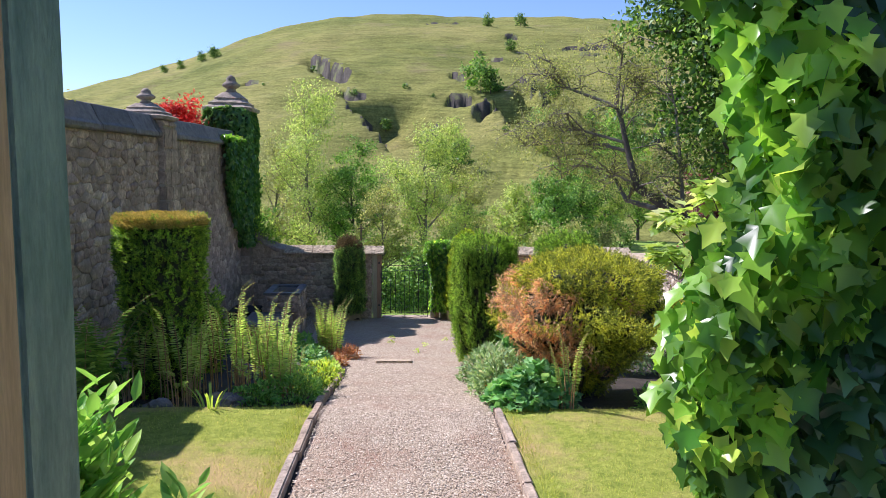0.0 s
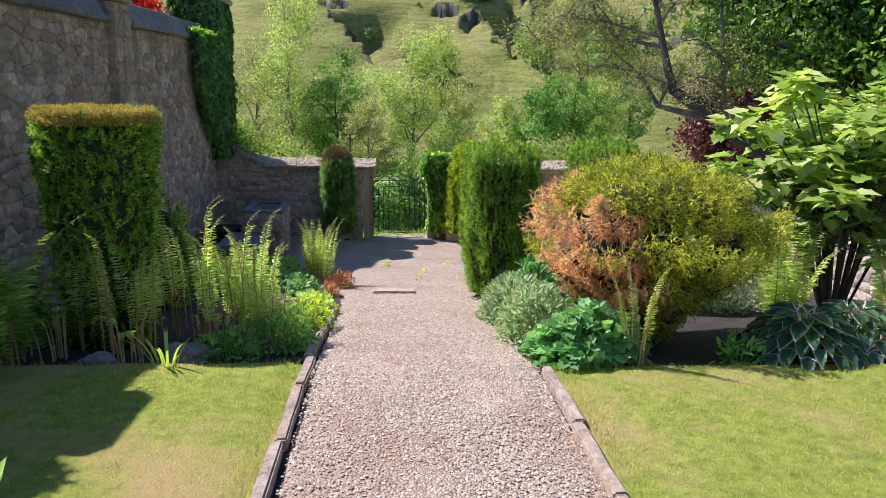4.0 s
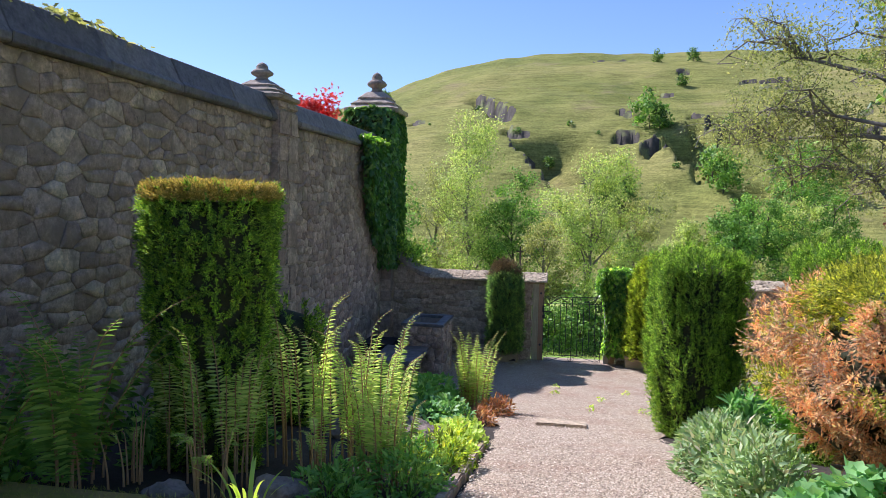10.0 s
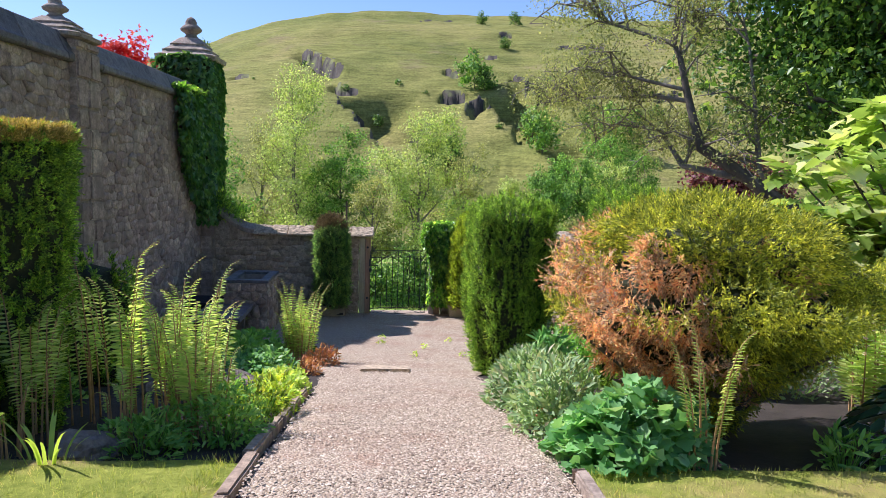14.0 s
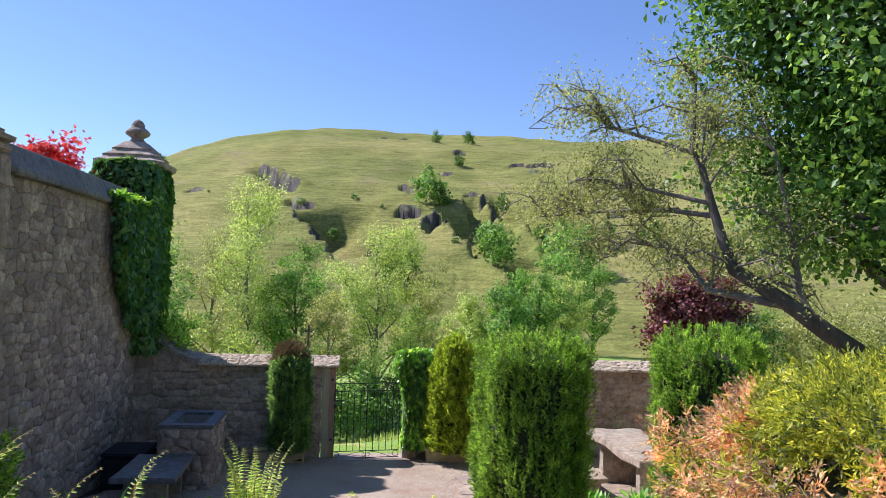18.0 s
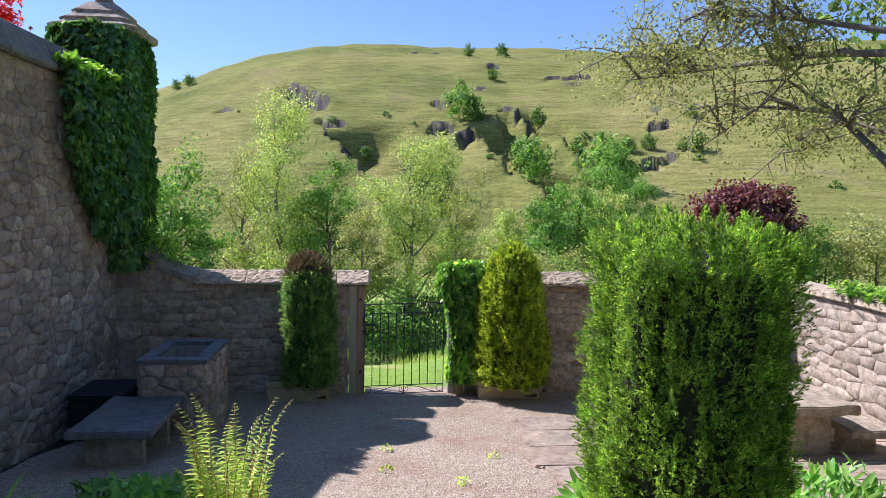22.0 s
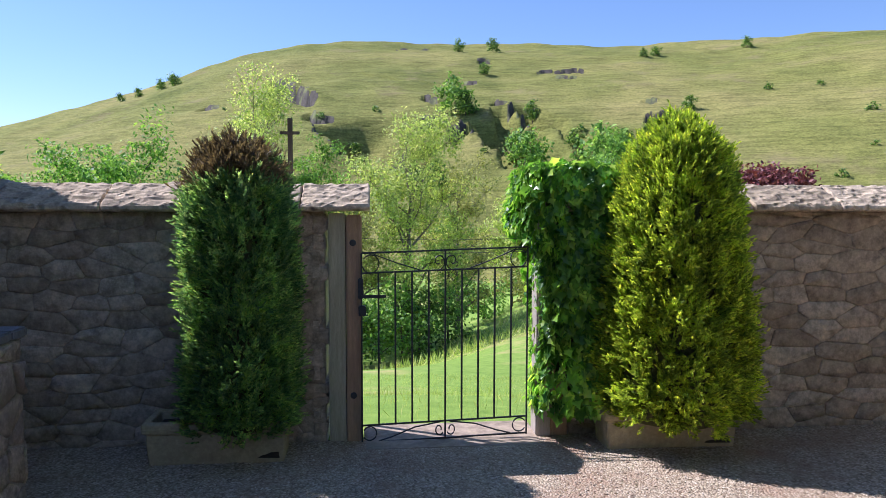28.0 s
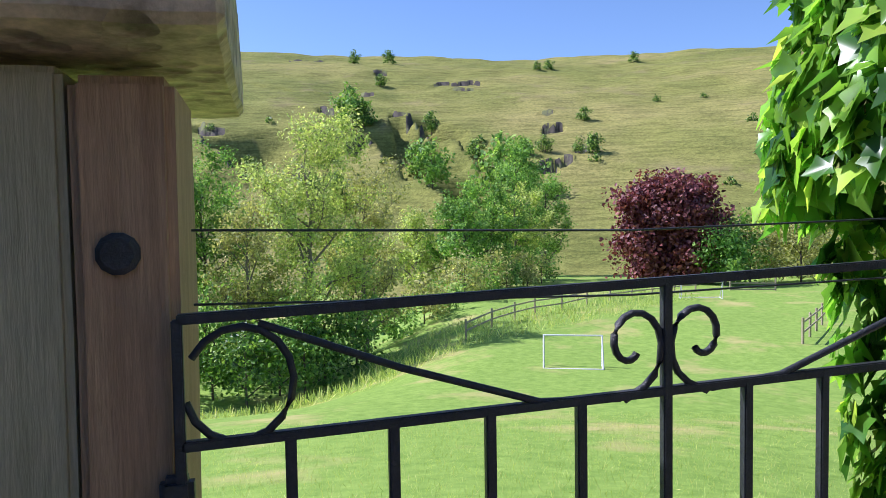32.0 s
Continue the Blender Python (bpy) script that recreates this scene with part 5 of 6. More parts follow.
fern("dark arching fern in the wall's shade", (-2.25, -10.8, 1.47), 16, 1.0, 0.2, 0.45, 0.13, 0.12, material=TREE_MID)
fern("dark arching fern in the wall's shade", (-2.6, -11.1, 1.5), 14, 0.85, 0.2, 0.5, 0.13, 0.12, material=TREE_MID)
fern("single upright sunlit fern beside the terrace", (-0.66, -5.95, 0.55), 28, 1.0, 0.15, 0.17, 0.085, 0.22)
fern("small unfurling fern in front of the juniper", (1.92, -11.12, 1.53), 6, 0.78, 0.09, 0.15, 0.05, 0.35)
fern("bright green fern by the side border", (3.75, -9.6, 1.25), 16, 1.0, 0.2, 0.3, 0.12, 0.15)
fern("bright green fern by the side border", (4.45, -10.3, 1.4), 14, 0.8, 0.2, 0.3, 0.11, 0.15)


def mound(name, label, category, at, rx, ry, h, n, shape, size, material, out=0.7, up=0.6, fold=0.25, group="", stems=True, part_name="leaves"):
    """A low plant: a dome of leaves over thin stems."""
    t = thing(name, label, category, at, group)
    d = rand_dirs(n)
    d[:, 2] = np.abs(d[:, 2])
    k = 1 - 0.5 * rng.uniform(0, 1, n) ** 2
    p = d * k[:, None] * np.array([rx, ry, h]) * (1 + 0.2 * lump(d, 3.0, at[0]))[:, None]
    p[:, 2] += 0.02
    a = d * out + rng.normal(size=(n, 3)) * 0.4 + np.array([0, 0, 0.1])
    o = d * 0.5 + np.array([0, 0, up]) + rng.normal(size=(n, 3)) * 0.25
    v, f = leaves(p, a, o, size, shape, fold, 0.15)
    part(part_name, to_mesh(part_name, v, f, material), None, t, "", "stuff")
    if stems:
        m = min(n, 40)
        lines = [[(0.3 * q[0], 0.3 * q[1], -0.03, 0.004), (*(q * 0.97), 0.0025)] for q in p[:m]]
        part("stem_mass", to_mesh("stem_mass", *tubes(lines, 4), FERN_STEM if material is RUST else BROAD, True), None, t, "", "stuff")
    return t


mound("cranesbill", "broad-leaved lady's mantle clump spilling onto the path edge", "plant", (1.62, -10.98, 1.5), 0.36, 0.3, 0.38, 760, "lobed", 0.075, MANTLE, 0.5, 0.8)
mound("cranesbill", "broad-leaved lady's mantle clump", "plant", (1.42, -10.85, 1.48), 0.22, 0.25, 0.25, 320, "lobed", 0.065, MANTLE, 0.5, 0.8)
for x, y, r, h in ((1.42, -10.2, 0.28, 0.4), (1.5, -9.7, 0.3, 0.42), (1.38, -9.2, 0.26, 0.35), (1.55, -8.7, 0.28, 0.36), (1.55, -8.1, 0.25, 0.3)):
    mound("catmint", "feathery grey-green herb clump with tiny pink flowers", "plant", (x, y, ground_at(x, y)), r, 0.32, h, 1300, "needle", 0.07, SPRAY, 0.6, 0.3, group="herbs along the path")
for k in range(16):
    x, y = 1.28 + 0.14 * rng.uniform(), -10.7 + 1.6 * rng.uniform()
    mound("flower", "tiny pink flower head by the path", "flower", (x, y, ground_at(x, y) + 0.08 * rng.uniform()), 0.02, 0.02, 0.05, 12, "oval", 0.018, ACER, group="pink flowers", stems=False)
for x, y, r, h, m in ((1.75, -5.3, 0.3, 0.35, BROAD), (2.1, -5.55, 0.32, 0.42, MANTLE), (2.6, -5.7, 0.35, 0.4, BROAD), (1.95, -7.45, 0.25, 0.45, MANTLE), (3.1, -5.75, 0.35, 0.45, BROAD)):
    mound("perennial", "leafy green perennial at the edge of the terrace", "plant", (x, y, ground_at(x, y)), r, r, h, 420, "long", 0.11, m, 0.7, 0.5)
mound("euphorbia", "low bushy euphorbia by the path edging", "plant", (-0.52, -10.4, 1.38), 0.27, 0.22, 0.3, 1100, "long", 0.045, BROAD, 0.6, 0.5)
mound("euphorbia", "low bushy euphorbia with pale leaves", "plant", (-0.83, -10.68, 1.42), 0.22, 0.17, 0.2, 480, "long", 0.055, BROAD, 0.7, 0.5)
mound("euphorbia", "low bushy euphorbia by the path edging", "plant", (-0.42, -9.7, 1.28), 0.22, 0.3, 0.26, 600, "long", 0.05, CONIFER, 0.6, 0.5)
for x, y, rx, ry, h in ((-0.42, -8.75, 0.2, 0.3, 0.11), (-0.52, -8.2, 0.22, 0.28, 0.12), (-0.38, -9.2, 0.14, 0.22, 0.08)):
    mound("groundcover", "low lime-green groundcover mat by the path", "plant", (x, y, ground_at(x, y)), rx, ry, h, 900, "oval", 0.04, LIME, 0.5, 0.9, stems=False, group="groundcover mats")
mound("groundcover", "green leafy groundcover on the rockery", "plant", (-0.85, -7.6, 0.9), 0.4, 0.5, 0.24, 900, "oval", 0.055, MANTLE, 0.5, 0.9, stems=False)
mound("groundcover", "dark green leafy clump beside the bench", "plant", (-1.35, -5.3, 0.48), 0.45, 0.45, 0.32, 700, "oval", 0.08, BROAD, 0.5, 0.9, stems=False)
mound("groundcover", "dark green leafy clump in shade", "plant", (-1.25, -6.7, 0.7), 0.4, 0.5, 0.3, 700, "oval", 0.075, BROAD, 0.5, 0.9, stems=False)
mound("heuchera", "rust-coloured clump at the path edge", "plant", (-0.38, -6.2, 0.62), 0.2, 0.3, 0.2, 500, "needle", 0.07, RUST, 0.5, 0.6)
mound("heuchera", "rust-coloured clump at the path edge", "plant", (-0.48, -7.0, 0.75), 0.16, 0.2, 0.16, 300, "needle", 0.06, RUST, 0.5, 0.6)
for k in range(26):
    x, y = -2.95 + 2.3 * rng.uniform(), -11.0 + 6.2 * rng.uniform()
    if (x > -0.5 and y < -6) or (x > -1.75 and y < -9.2):
        continue
    mound("border_plant", "small dark leafy plant in the shaded border", "plant", (x, y, ground_at(x, y)), 0.2, 0.2, rng.uniform(0.14, 0.3), 150, ("oval", "long", "needle")[k % 3], 0.08, (BROAD, TREE_MID, TREE_DARK)[k % 3], 0.6, 0.6, group="plants in the shaded border")


def sword(label, at, n, h, spread, material, width=1.0):
    t = thing("iris", label, "plant", at)
    data = []
    for k in range(n):
        b = rng.uniform(0, 6.283)
        hh = h * rng.uniform(0.6, 1.1)
        base = np.array([0.08 * math.cos(b), 0.08 * math.sin(b), 0])
        s = np.linspace(0, 1, 7)
        out = np.array([math.cos(b), math.sin(b), 0])
        c = base + np.outer(s * hh * (1 - 0.2 * s**2), [0, 0, 1]) + np.outer(spread * s**1.7 * hh, out)
        w = 0.016 * width * np.sqrt(np.clip(1 - s**2.5, 0.0, 1)) + 0.0005
        side = np.cross(out, [0, 0, 1.0])
        v = np.concatenate([c - w[:, None] * side, c + w[:, None] * side])
        f = np.array([(i, i + 1, i + 8, i + 7) for i in range(6)])
        part("blade", to_mesh("blade", v, f, material, True), None, t)


sword("clump of sword-shaped green iris leaves", (-1.75, -6.6, 0.68), 26, 0.7, 0.45, BROAD)
sword("clump of sword-shaped green iris leaves", (5.0, -10.6, 1.4), 44, 0.95, 0.45, BROAD, 1.2)
sword("clump of sword-shaped green iris leaves", (5.5, -10.2, 1.36), 40, 1.0, 0.4, BROAD, 1.2)
sword("thin pale grassy tuft in the border", (-1.15, -11.0, 1.5), 14, 0.3, 0.6, LIME, 0.5)


def hosta(at, n, size, label):
    t = thing("hosta", label, "plant", at)
    P, A, O = [], [], []
    for k in range(n):
        b = 2.4 * k
        r = 0.06 + 0.3 * (k / n)
        P.append((r * math.cos(b), r * math.sin(b), 0.36 - 0.24 * (k / n)))
        A.append((math.cos(b), math.sin(b), 0.55 - 0.9 * (k / n)))
        O.append((0.4 * math.cos(b), 0.4 * math.sin(b), 1))
    P, A, O = np.array(P), np.array(A), np.array(O)
    s = size * rng.uniform(0.8, 1.15, n)
    v, f = leaves(P, A, O, s, "oval", 0.42, 0.55, 0.0)
    part("leaves", to_mesh("leaves", v, f, HOSTA), None, t)
    Au = A / np.linalg.norm(A, axis=1, keepdims=True)
    Ou = O / np.linalg.norm(O, axis=1, keepdims=True)
    v, f = leaves(P - 0.018 * Au - 0.004 * Ou, A, O, s * 1.16, "oval", 0.42, 0.55, 0.0)
    part("leaf_edges", to_mesh("leaf_edges", v, f, HOSTA_EDGE), None, t, "cream leaf margins")
    part("stem_mass", to_mesh("stem_mass", *tubes([[(0, 0, -0.03, 0.006), (*p, 0.004)] for p in P], 4), BROAD, True), None, t, "", "stuff")


hosta((3.15, -10.95, 1.5), 70, 0.155, "blue-green hosta with cream-edged leaves")
hosta((3.65, -10.75, 1.47), 54, 0.145, "blue-green hosta with cream-edged leaves")
mound("perennial", "small feathery green plant on bare soil", "plant", (4.3, -10.95, 1.49), 0.25, 0.2, 0.16, 500, "needle", 0.05, MANTLE, 0.6, 0.6)
mound("perennial", "small feathery green plant on bare soil", "plant", (2.65, -11.05, 1.5), 0.16, 0.12, 0.18, 120, "long", 0.07, BROAD, 0.6, 0.6)


def shrub(name, label, at, stems, height, spread, count, size, shape, material, low=0.4, droop=0.3, bark=BARK, cat="shrub"):
    """An open shrub: stems that fork, with leaves in whorls at their ends."""
    t = thing(name, label, cat, at)
    lines, tips = [], []
    for k in range(stems):
        b = 2.4 * k + rng.uniform(-0.3, 0.3)
        r, h = spread * rng.uniform(0.25, 1.0), height * rng.uniform(low, 1.0)
        end = np.array([r * math.cos(b), r * math.sin(b), h])
        mid = end * np.array([0.35, 0.35, 0.6])
        lines.append([(0.05 * math.cos(b), 0.05 * math.sin(b), -0.05, 0.016), (*mid, 0.012), (*end, 0.006)])
        tips.append(end)
        for j in range(2):
            e2 = mid + np.array([spread * 0.4 * math.cos(b + 1 + 2 * j), spread * 0.4 * math.sin(b + 1 + 2 * j), height * rng.uniform(0.0, 0.3)])
            lines.append([(*mid, 0.01), (*e2, 0.005)])
            tips.append(e2)
    tips = np.array(tips)
    P = np.repeat(tips, count, 0) + rng.normal(size=(len(tips) * count, 3)) * size * 0.35
    b = rng.uniform(0, 6.283, len(P))
    A = np.stack([np.cos(b), np.sin(b), rng.uniform(-droop, max(0.6, 0.5 - droop), len(P))], -1)
    P = P + A * size * 0.4
    O = np.stack([0.3 * np.cos(b), 0.3 * np.sin(b), np.ones(len(P))], -1) + rng.normal(size=(len(P), 3)) * 0.2
    part("leaves", to_mesh("leaves", *leaves(P, A, O, size, shape, 0.2, 0.25), material), None, t, "", "stuff")
    part("stem_mass", to_mesh("stem_mass", *tubes(lines, 5), bark, True), None, t, "", "stuff")
    return t


shrub("fatsia", "glossy fatsia with large sunlit palmate leaves", (-2.3, -14.0, 1.62), 22, 1.95, 0.66, 19, 0.17, "fig", FIG, 0.35, 0.5)
shrub("hydrangea", "tall pale-leaved shrub over the side border", (4.5, -9.2, 1.2), 34, 2.2, 1.1, 28, 0.145, "lobed", FATSIA, 0.5, 0.6)
shrub("comfrey", "leafy comfrey with upright bright green leaves", (-1.05, -14.05, 1.64), 26, 0.8, 0.32, 12, 0.15, "long", BROAD, 0.35, -1.1)
shrub("comfrey", "leafy comfrey seedling with long leaves", (-0.42, -14.15, 1.64), 5, 0.6, 0.1, 3, 0.13, "long", BROAD, 0.4, -1.1)
shrub("elder", "yellow-leaved shrub beside the lawn", (2.8, -13.68, 1.6), 12, 0.38, 0.36, 8, 0.14, "lobed", VARIEG, 0.5, 0.1)
mound("low_shrub", "dark glossy low shrub beside the lawn", "shrub", (2.55, -13.9, 1.63), 0.46, 0.4, 0.25, 900, "oval", 0.06, TREE_DARK, 0.6, 0.6)
mound("low_shrub", "grey-green shrub behind the juniper", "shrub", (3.9, -8.3, 1.0), 0.55, 0.5, 0.95, 2200, "long", 0.06, SPRAY, 0.6, 0.6)


# ---- ivy ----
def ivy_skin(p, n, material, size, parent, name="ivy_leaves", hang=0.9):
    a = np.tile([0, 0, -hang], (len(p), 1)) + rng.normal(size=(len(p), 3)) * 0.45 + n * 0.35
    o = n * 0.8 + rng.normal(size=(len(p), 3)) * 0.35 + 0.75 * np.array(SUN)
    return part(name, to_mesh(name, *leaves(p, a, o, size, "ivy", 0.2, 0.2), material), None, parent)


def box_skin(n, x0, x1, y0, y1, z0, z1, top=True, bulge=0.05):
    """Points on the sides and top of a rounded box."""
    c, h = np.array([(x0 + x1) / 2, (y0 + y1) / 2]), np.array([(x1 - x0) / 2, (y1 - y0) / 2])
    a = rng.uniform(0, 6.283, n)
    k = (np.abs(np.cos(a)) ** 5 + np.abs(np.sin(a)) ** 5) ** (-1 / 5)
    z = rng.uniform(z0, z1, n)
    on = rng.uniform(0, 1, n) < (0.14 if top else 0.0)
    rr = np.where(on, np.sqrt(rng.uniform(0, 1, n)), 1.0)
    round_ = 1 - 0.14 * np.clip((z - z1 + 0.25) / 0.25, 0, 1) ** 2
    rr = np.where(on, rr * 0.9, round_)
    p = np.stack([c[0] + h[0] * k * rr * np.cos(a), c[1] + h[1] * k * rr * np.sin(a), np.where(on, z1 + 0.0, z)], -1)
    nn = np.stack([np.cos(a) / h[0], np.sin(a) / h[1], 0 * a], -1)
    nn /= np.linalg.norm(nn, axis=1, keepdims=True)
    nn = np.where(on[:, None], np.array([[0, 0, 1.0]]), nn)
    return p + nn * (bulge * lump(p, 3.0) - 0.05 * rng.uniform(0, 1, n) ** 2)[:, None], nn


iv = thing("ivy", "dense clipped ivy wrapping the tall corner pillar", "ivy")
p_, n_ = box_skin(12500, -4.05, -2.96, -0.6, 0.6, 1.75, 4.84)
ivy_skin(p_, n_, IVY, 0.085, iv)
# solid dark box in place of stems, inner shade put into its colour
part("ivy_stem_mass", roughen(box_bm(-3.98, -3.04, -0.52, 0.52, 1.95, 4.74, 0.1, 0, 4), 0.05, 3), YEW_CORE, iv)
# the apron on the wall face, its lower edge running down to the pillar
m_ = 3600
yy, zz = rng.uniform(-2.05, -0.55, m_), rng.uniform(1.9, 4.1, m_)
low_ = np.interp(yy, [-2.05, -1.75, -1.2, -0.6], [3.3, 2.9, 2.35, 2.0]) + 0.15 * lump(np.stack([yy, yy, yy], -1), 4.0)
ok_ = zz > low_
p_ = np.stack([-3.17 + 0.16 * rng.uniform(0, 1, m_) + 0.05 * np.sin(zz * 4), yy, zz], -1)[ok_]
ivy_skin(p_, np.tile([1.0, 0, 0], (len(p_), 1)), IVY, 0.085, iv, "ivy_apron")
k_ = 420
p_ = np.stack([rng.uniform(-3.3, -3.0, k_), rng.uniform(-2.05, -0.6, k_), 4.08 + 0.05 * rng.uniform(0, 1, k_)], -1)
ivy_skin(p_, np.tile([0.3, 0, 1.0], (k_, 1)), IVY_LIGHT, 0.085, iv, "ivy_crest", 0.1)
iv2 = thing("ivy", "bright glossy ivy wrapping the gate post and wall end", "ivy")
p_, n_ = box_skin(7200, 1.0, 1.66, -0.24, 0.5, 0.72, 1.8)
keep_ = p_[:, 0] > np.interp(p_[:, 2], [0.6, 0.9, 1.3, 1.55], [1.22, 1.15, 1.09, 0.85])
p_[:, 1] = np.where(p_[:, 2] < 1.3, p_[:, 1] * 0.75, p_[:, 1])
ivy_skin(p_[keep_], n_[keep_], IVY_LIGHT, 0.06, iv2)
p_, n_ = box_skin(3000, 1.16, 1.64, -0.25, 0.3, 0.2, 1.35, False)
ivy_skin(p_, n_, IVY_LIGHT, 0.066, iv2, "ivy_skirt")
# dark box inside the ivy carries the shade between its leaves
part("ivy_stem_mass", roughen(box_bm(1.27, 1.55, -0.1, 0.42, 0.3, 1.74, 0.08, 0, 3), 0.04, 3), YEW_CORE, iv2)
iv3 = thing("ivy", "patch of ivy over the side wall coping", "ivy")
k_ = 900
p_ = np.stack([5.85 + 0.45 * rng.uniform(0, 1, k_), -1.3 - 4.0 * rng.uniform(0, 1, k_), 1.6 + 0.12 * rng.uniform(0, 1, k_)], -1)
ivy_skin(p_, np.tile([-0.4, 0, 1.0], (k_, 1)), IVY_LIGHT, 0.08, iv3, "ivy_leaves", 0.2)


def wall_vine(label, y0, y1, n, height, material, size, leaf="ivy", x=-3.45):
    t = thing("climber", label, "climber", (x, (y0 + y1) / 2, 4.3))
    y = rng.uniform(y0, y1, n) - (y0 + y1) / 2
    taper = np.clip(1 - np.abs(y / ((y1 - y0) / 2)) ** 3, 0.1, 1)
    z = height * taper * rng.uniform(0, 1, n) * (0.7 + 0.5 * lump(np.stack([y * 2, y, y], -1), 2.0)) + 0.02
    xx = rng.uniform(-0.22, 0.16, n)
    p = np.stack([xx, y, z - 0.35 * np.maximum(xx, 0)], -1)
    a = rand_dirs(n) + np.array([0.5, 0, -0.2])
    o = np.tile([0.5, 0, 1.0], (n, 1)) + rng.normal(size=(n, 3)) * 0.4
    part("leaves", to_mesh("leaves", *leaves(p, a, o, size, leaf, 0.2, 0.2), material), None, t)
    part("stems", to_mesh("stems", *tubes([[(0.02 * math.sin(q * 5), q, 0.05 + 0.04 * math.sin(q * 3), 0.01) for q in np.linspace((y0 - y1) / 2, (y1 - y0) / 2, 14)]], 5), BARK, True), None, t)


wall_vine("bright green climber trailing along the wall top", -13.0, -11.1, 1700, 0.3, BROAD, 0.06)
wall_vine("yellow-leaved climber beside the wall pillar", -11.6, -11.05, 220, 0.26, VARIEG, 0.08)
wall_vine("dark green climber creeping along the wall top", -10.3, -8.4, 420, 0.12, TREE_OLIVE, 0.06)
wall_vine("bright green climber trailing along the wall top", -15.4, -14.4, 500, 0.3, BROAD, 0.065)
for y in (-4.7, -7.6):
    wall_vine("small wispy shoots above the wall top", y - 0.15, y + 0.15, 26, 0.3, TREE_OLIVE, 0.045, "oval", -3.9)


# ---- doorway where the walk begins ----
dr = thing("door_frame", "old timber door frame with peeling green paint", "door frame", kind="structure")
part("jamb", roughen(box_bm(-0.02, 0.058, -16.29, -16.16, 1.7, 4.1, 0.006, 0, 6), 0.004, 5), FRAME_GREEN, dr, "peeling green painted jamb")
part("jamb_lining", roughen(box_bm(-0.14, 0.062, -16.42, -16.3, 1.7, 4.1, 0.006, 0, 4), 0.003, 5), FRAME_WOOD, dr, "bare timber lining")
part("jamb", roughen(box_bm(1.33, 1.39, -15.97, -15.86, 1.7, 4.1, 0.006, 0, 6), 0.004, 5), FRAME_GREEN, dr, "peeling green painted jamb")
part("jamb_lining", roughen(box_bm(1.395, 1.53, -15.99, -15.86, 1.7, 4.1, 0.006, 0, 4), 0.003, 5), FRAME_WOOD, dr, "bare timber lining")
iv4 = thing("ivy", "curtain of sunlit ivy hanging on the door post", "ivy")
k_ = 17000
zz = rng.uniform(2.5, 4.4, k_)
left_ = np.interp(zz, [2.5, 3.0, 3.4, 4.4], [1.14, 0.97, 0.89, 0.86]) + 0.05 * np.sin(zz * 9)
p_ = np.stack([left_ + (1.6 - left_) * rng.uniform(0, 1, k_), -15.98 - 0.16 * rng.uniform(0, 1, k_) + 0.12 * np.sin(zz * 3), zz], -1)
# lit left edge and shaded rest are painted as two leaf colours
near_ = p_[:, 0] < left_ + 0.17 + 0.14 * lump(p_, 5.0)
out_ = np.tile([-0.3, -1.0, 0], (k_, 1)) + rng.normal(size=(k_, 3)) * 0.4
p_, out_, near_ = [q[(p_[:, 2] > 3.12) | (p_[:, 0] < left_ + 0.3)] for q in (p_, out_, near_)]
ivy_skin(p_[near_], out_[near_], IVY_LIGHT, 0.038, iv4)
ivy_skin(p_[~near_], out_[~near_], IVY_SHADED, 0.044, iv4, "ivy_shaded_leaves")
# added slabs keep sun off the right-hand leaves and darken the gaps
part("ivy_shade_slab", roughen(box_bm(1.3, 1.75, -15.84, -15.7, 3.1, 4.4, 0.04, 0, 5), 0.04, 3), YEW_CORE, iv4, "dark slab added behind the ivy to keep sun off it", "stuff")
part("ivy_shade_slab", roughen(box_bm(1.42, 1.75, -15.93, -15.78, 2.2, 4.4, 0.04, 0, 5), 0.04, 3), YEW_CORE, iv4, "dark slab added behind the ivy to keep sun off it", "stuff")
part("ivy_stem_mass", to_mesh("ivy_stem_mass", *tubes([[(1.2 + 0.12 * math.sin(q * 2 + j), -15.9, 1.7 + q, 0.008) for q in np.linspace(0, 2.7, 12)] for j in range(5)], 5), BARK, True), None, iv4)


# ---- rockery stones, fallen bits ----
def boulder(at, r, name="rock", label="weathered rockery stone in the border", material=None, group="rockery stones", flat=0.7):
    bm = bmesh.new()
    bmesh.ops.create_icosphere(bm, subdivisions=3, radius=1.0)
    o = Vector(at) * 1.7
    for v in bm.verts:
        d = v.co.normalized()
        k = 1 + 0.35 * noise.noise(d * 1.6 + o) + 0.16 * noise.noise(d * 4 + o)
        v.co = Vector((d.x * r * k, d.y * r * k * 0.8, d.z * r * k * flat))
    ob = part(name, bm, material or BED_ROCK, None, label)
    ob.location = at
    tagged(ob, category="rock", group=group)
    return ob


random.seed(77)
for x, y, r in ((-0.62, -9.15, 0.16), (-0.78, -8.9, 0.2), (-0.72, -8.5, 0.15), (-0.95, -8.3, 0.2), (-0.6, -7.85, 0.13), (-0.72, -7.2, 0.16), (-1.0, -7.0, 0.2), (-0.6, -6.7, 0.12), (-1.1, -10.75, 0.16), (-1.6, -10.95, 0.13), (-1.35, -8.6, 0.2), (4.0, -10.85, 0.16), (3.55, -10.2, 0.2), (4.6, -10.7, 0.13)):
    boulder((x, y, ground_at(x, y) + 0.02), r)


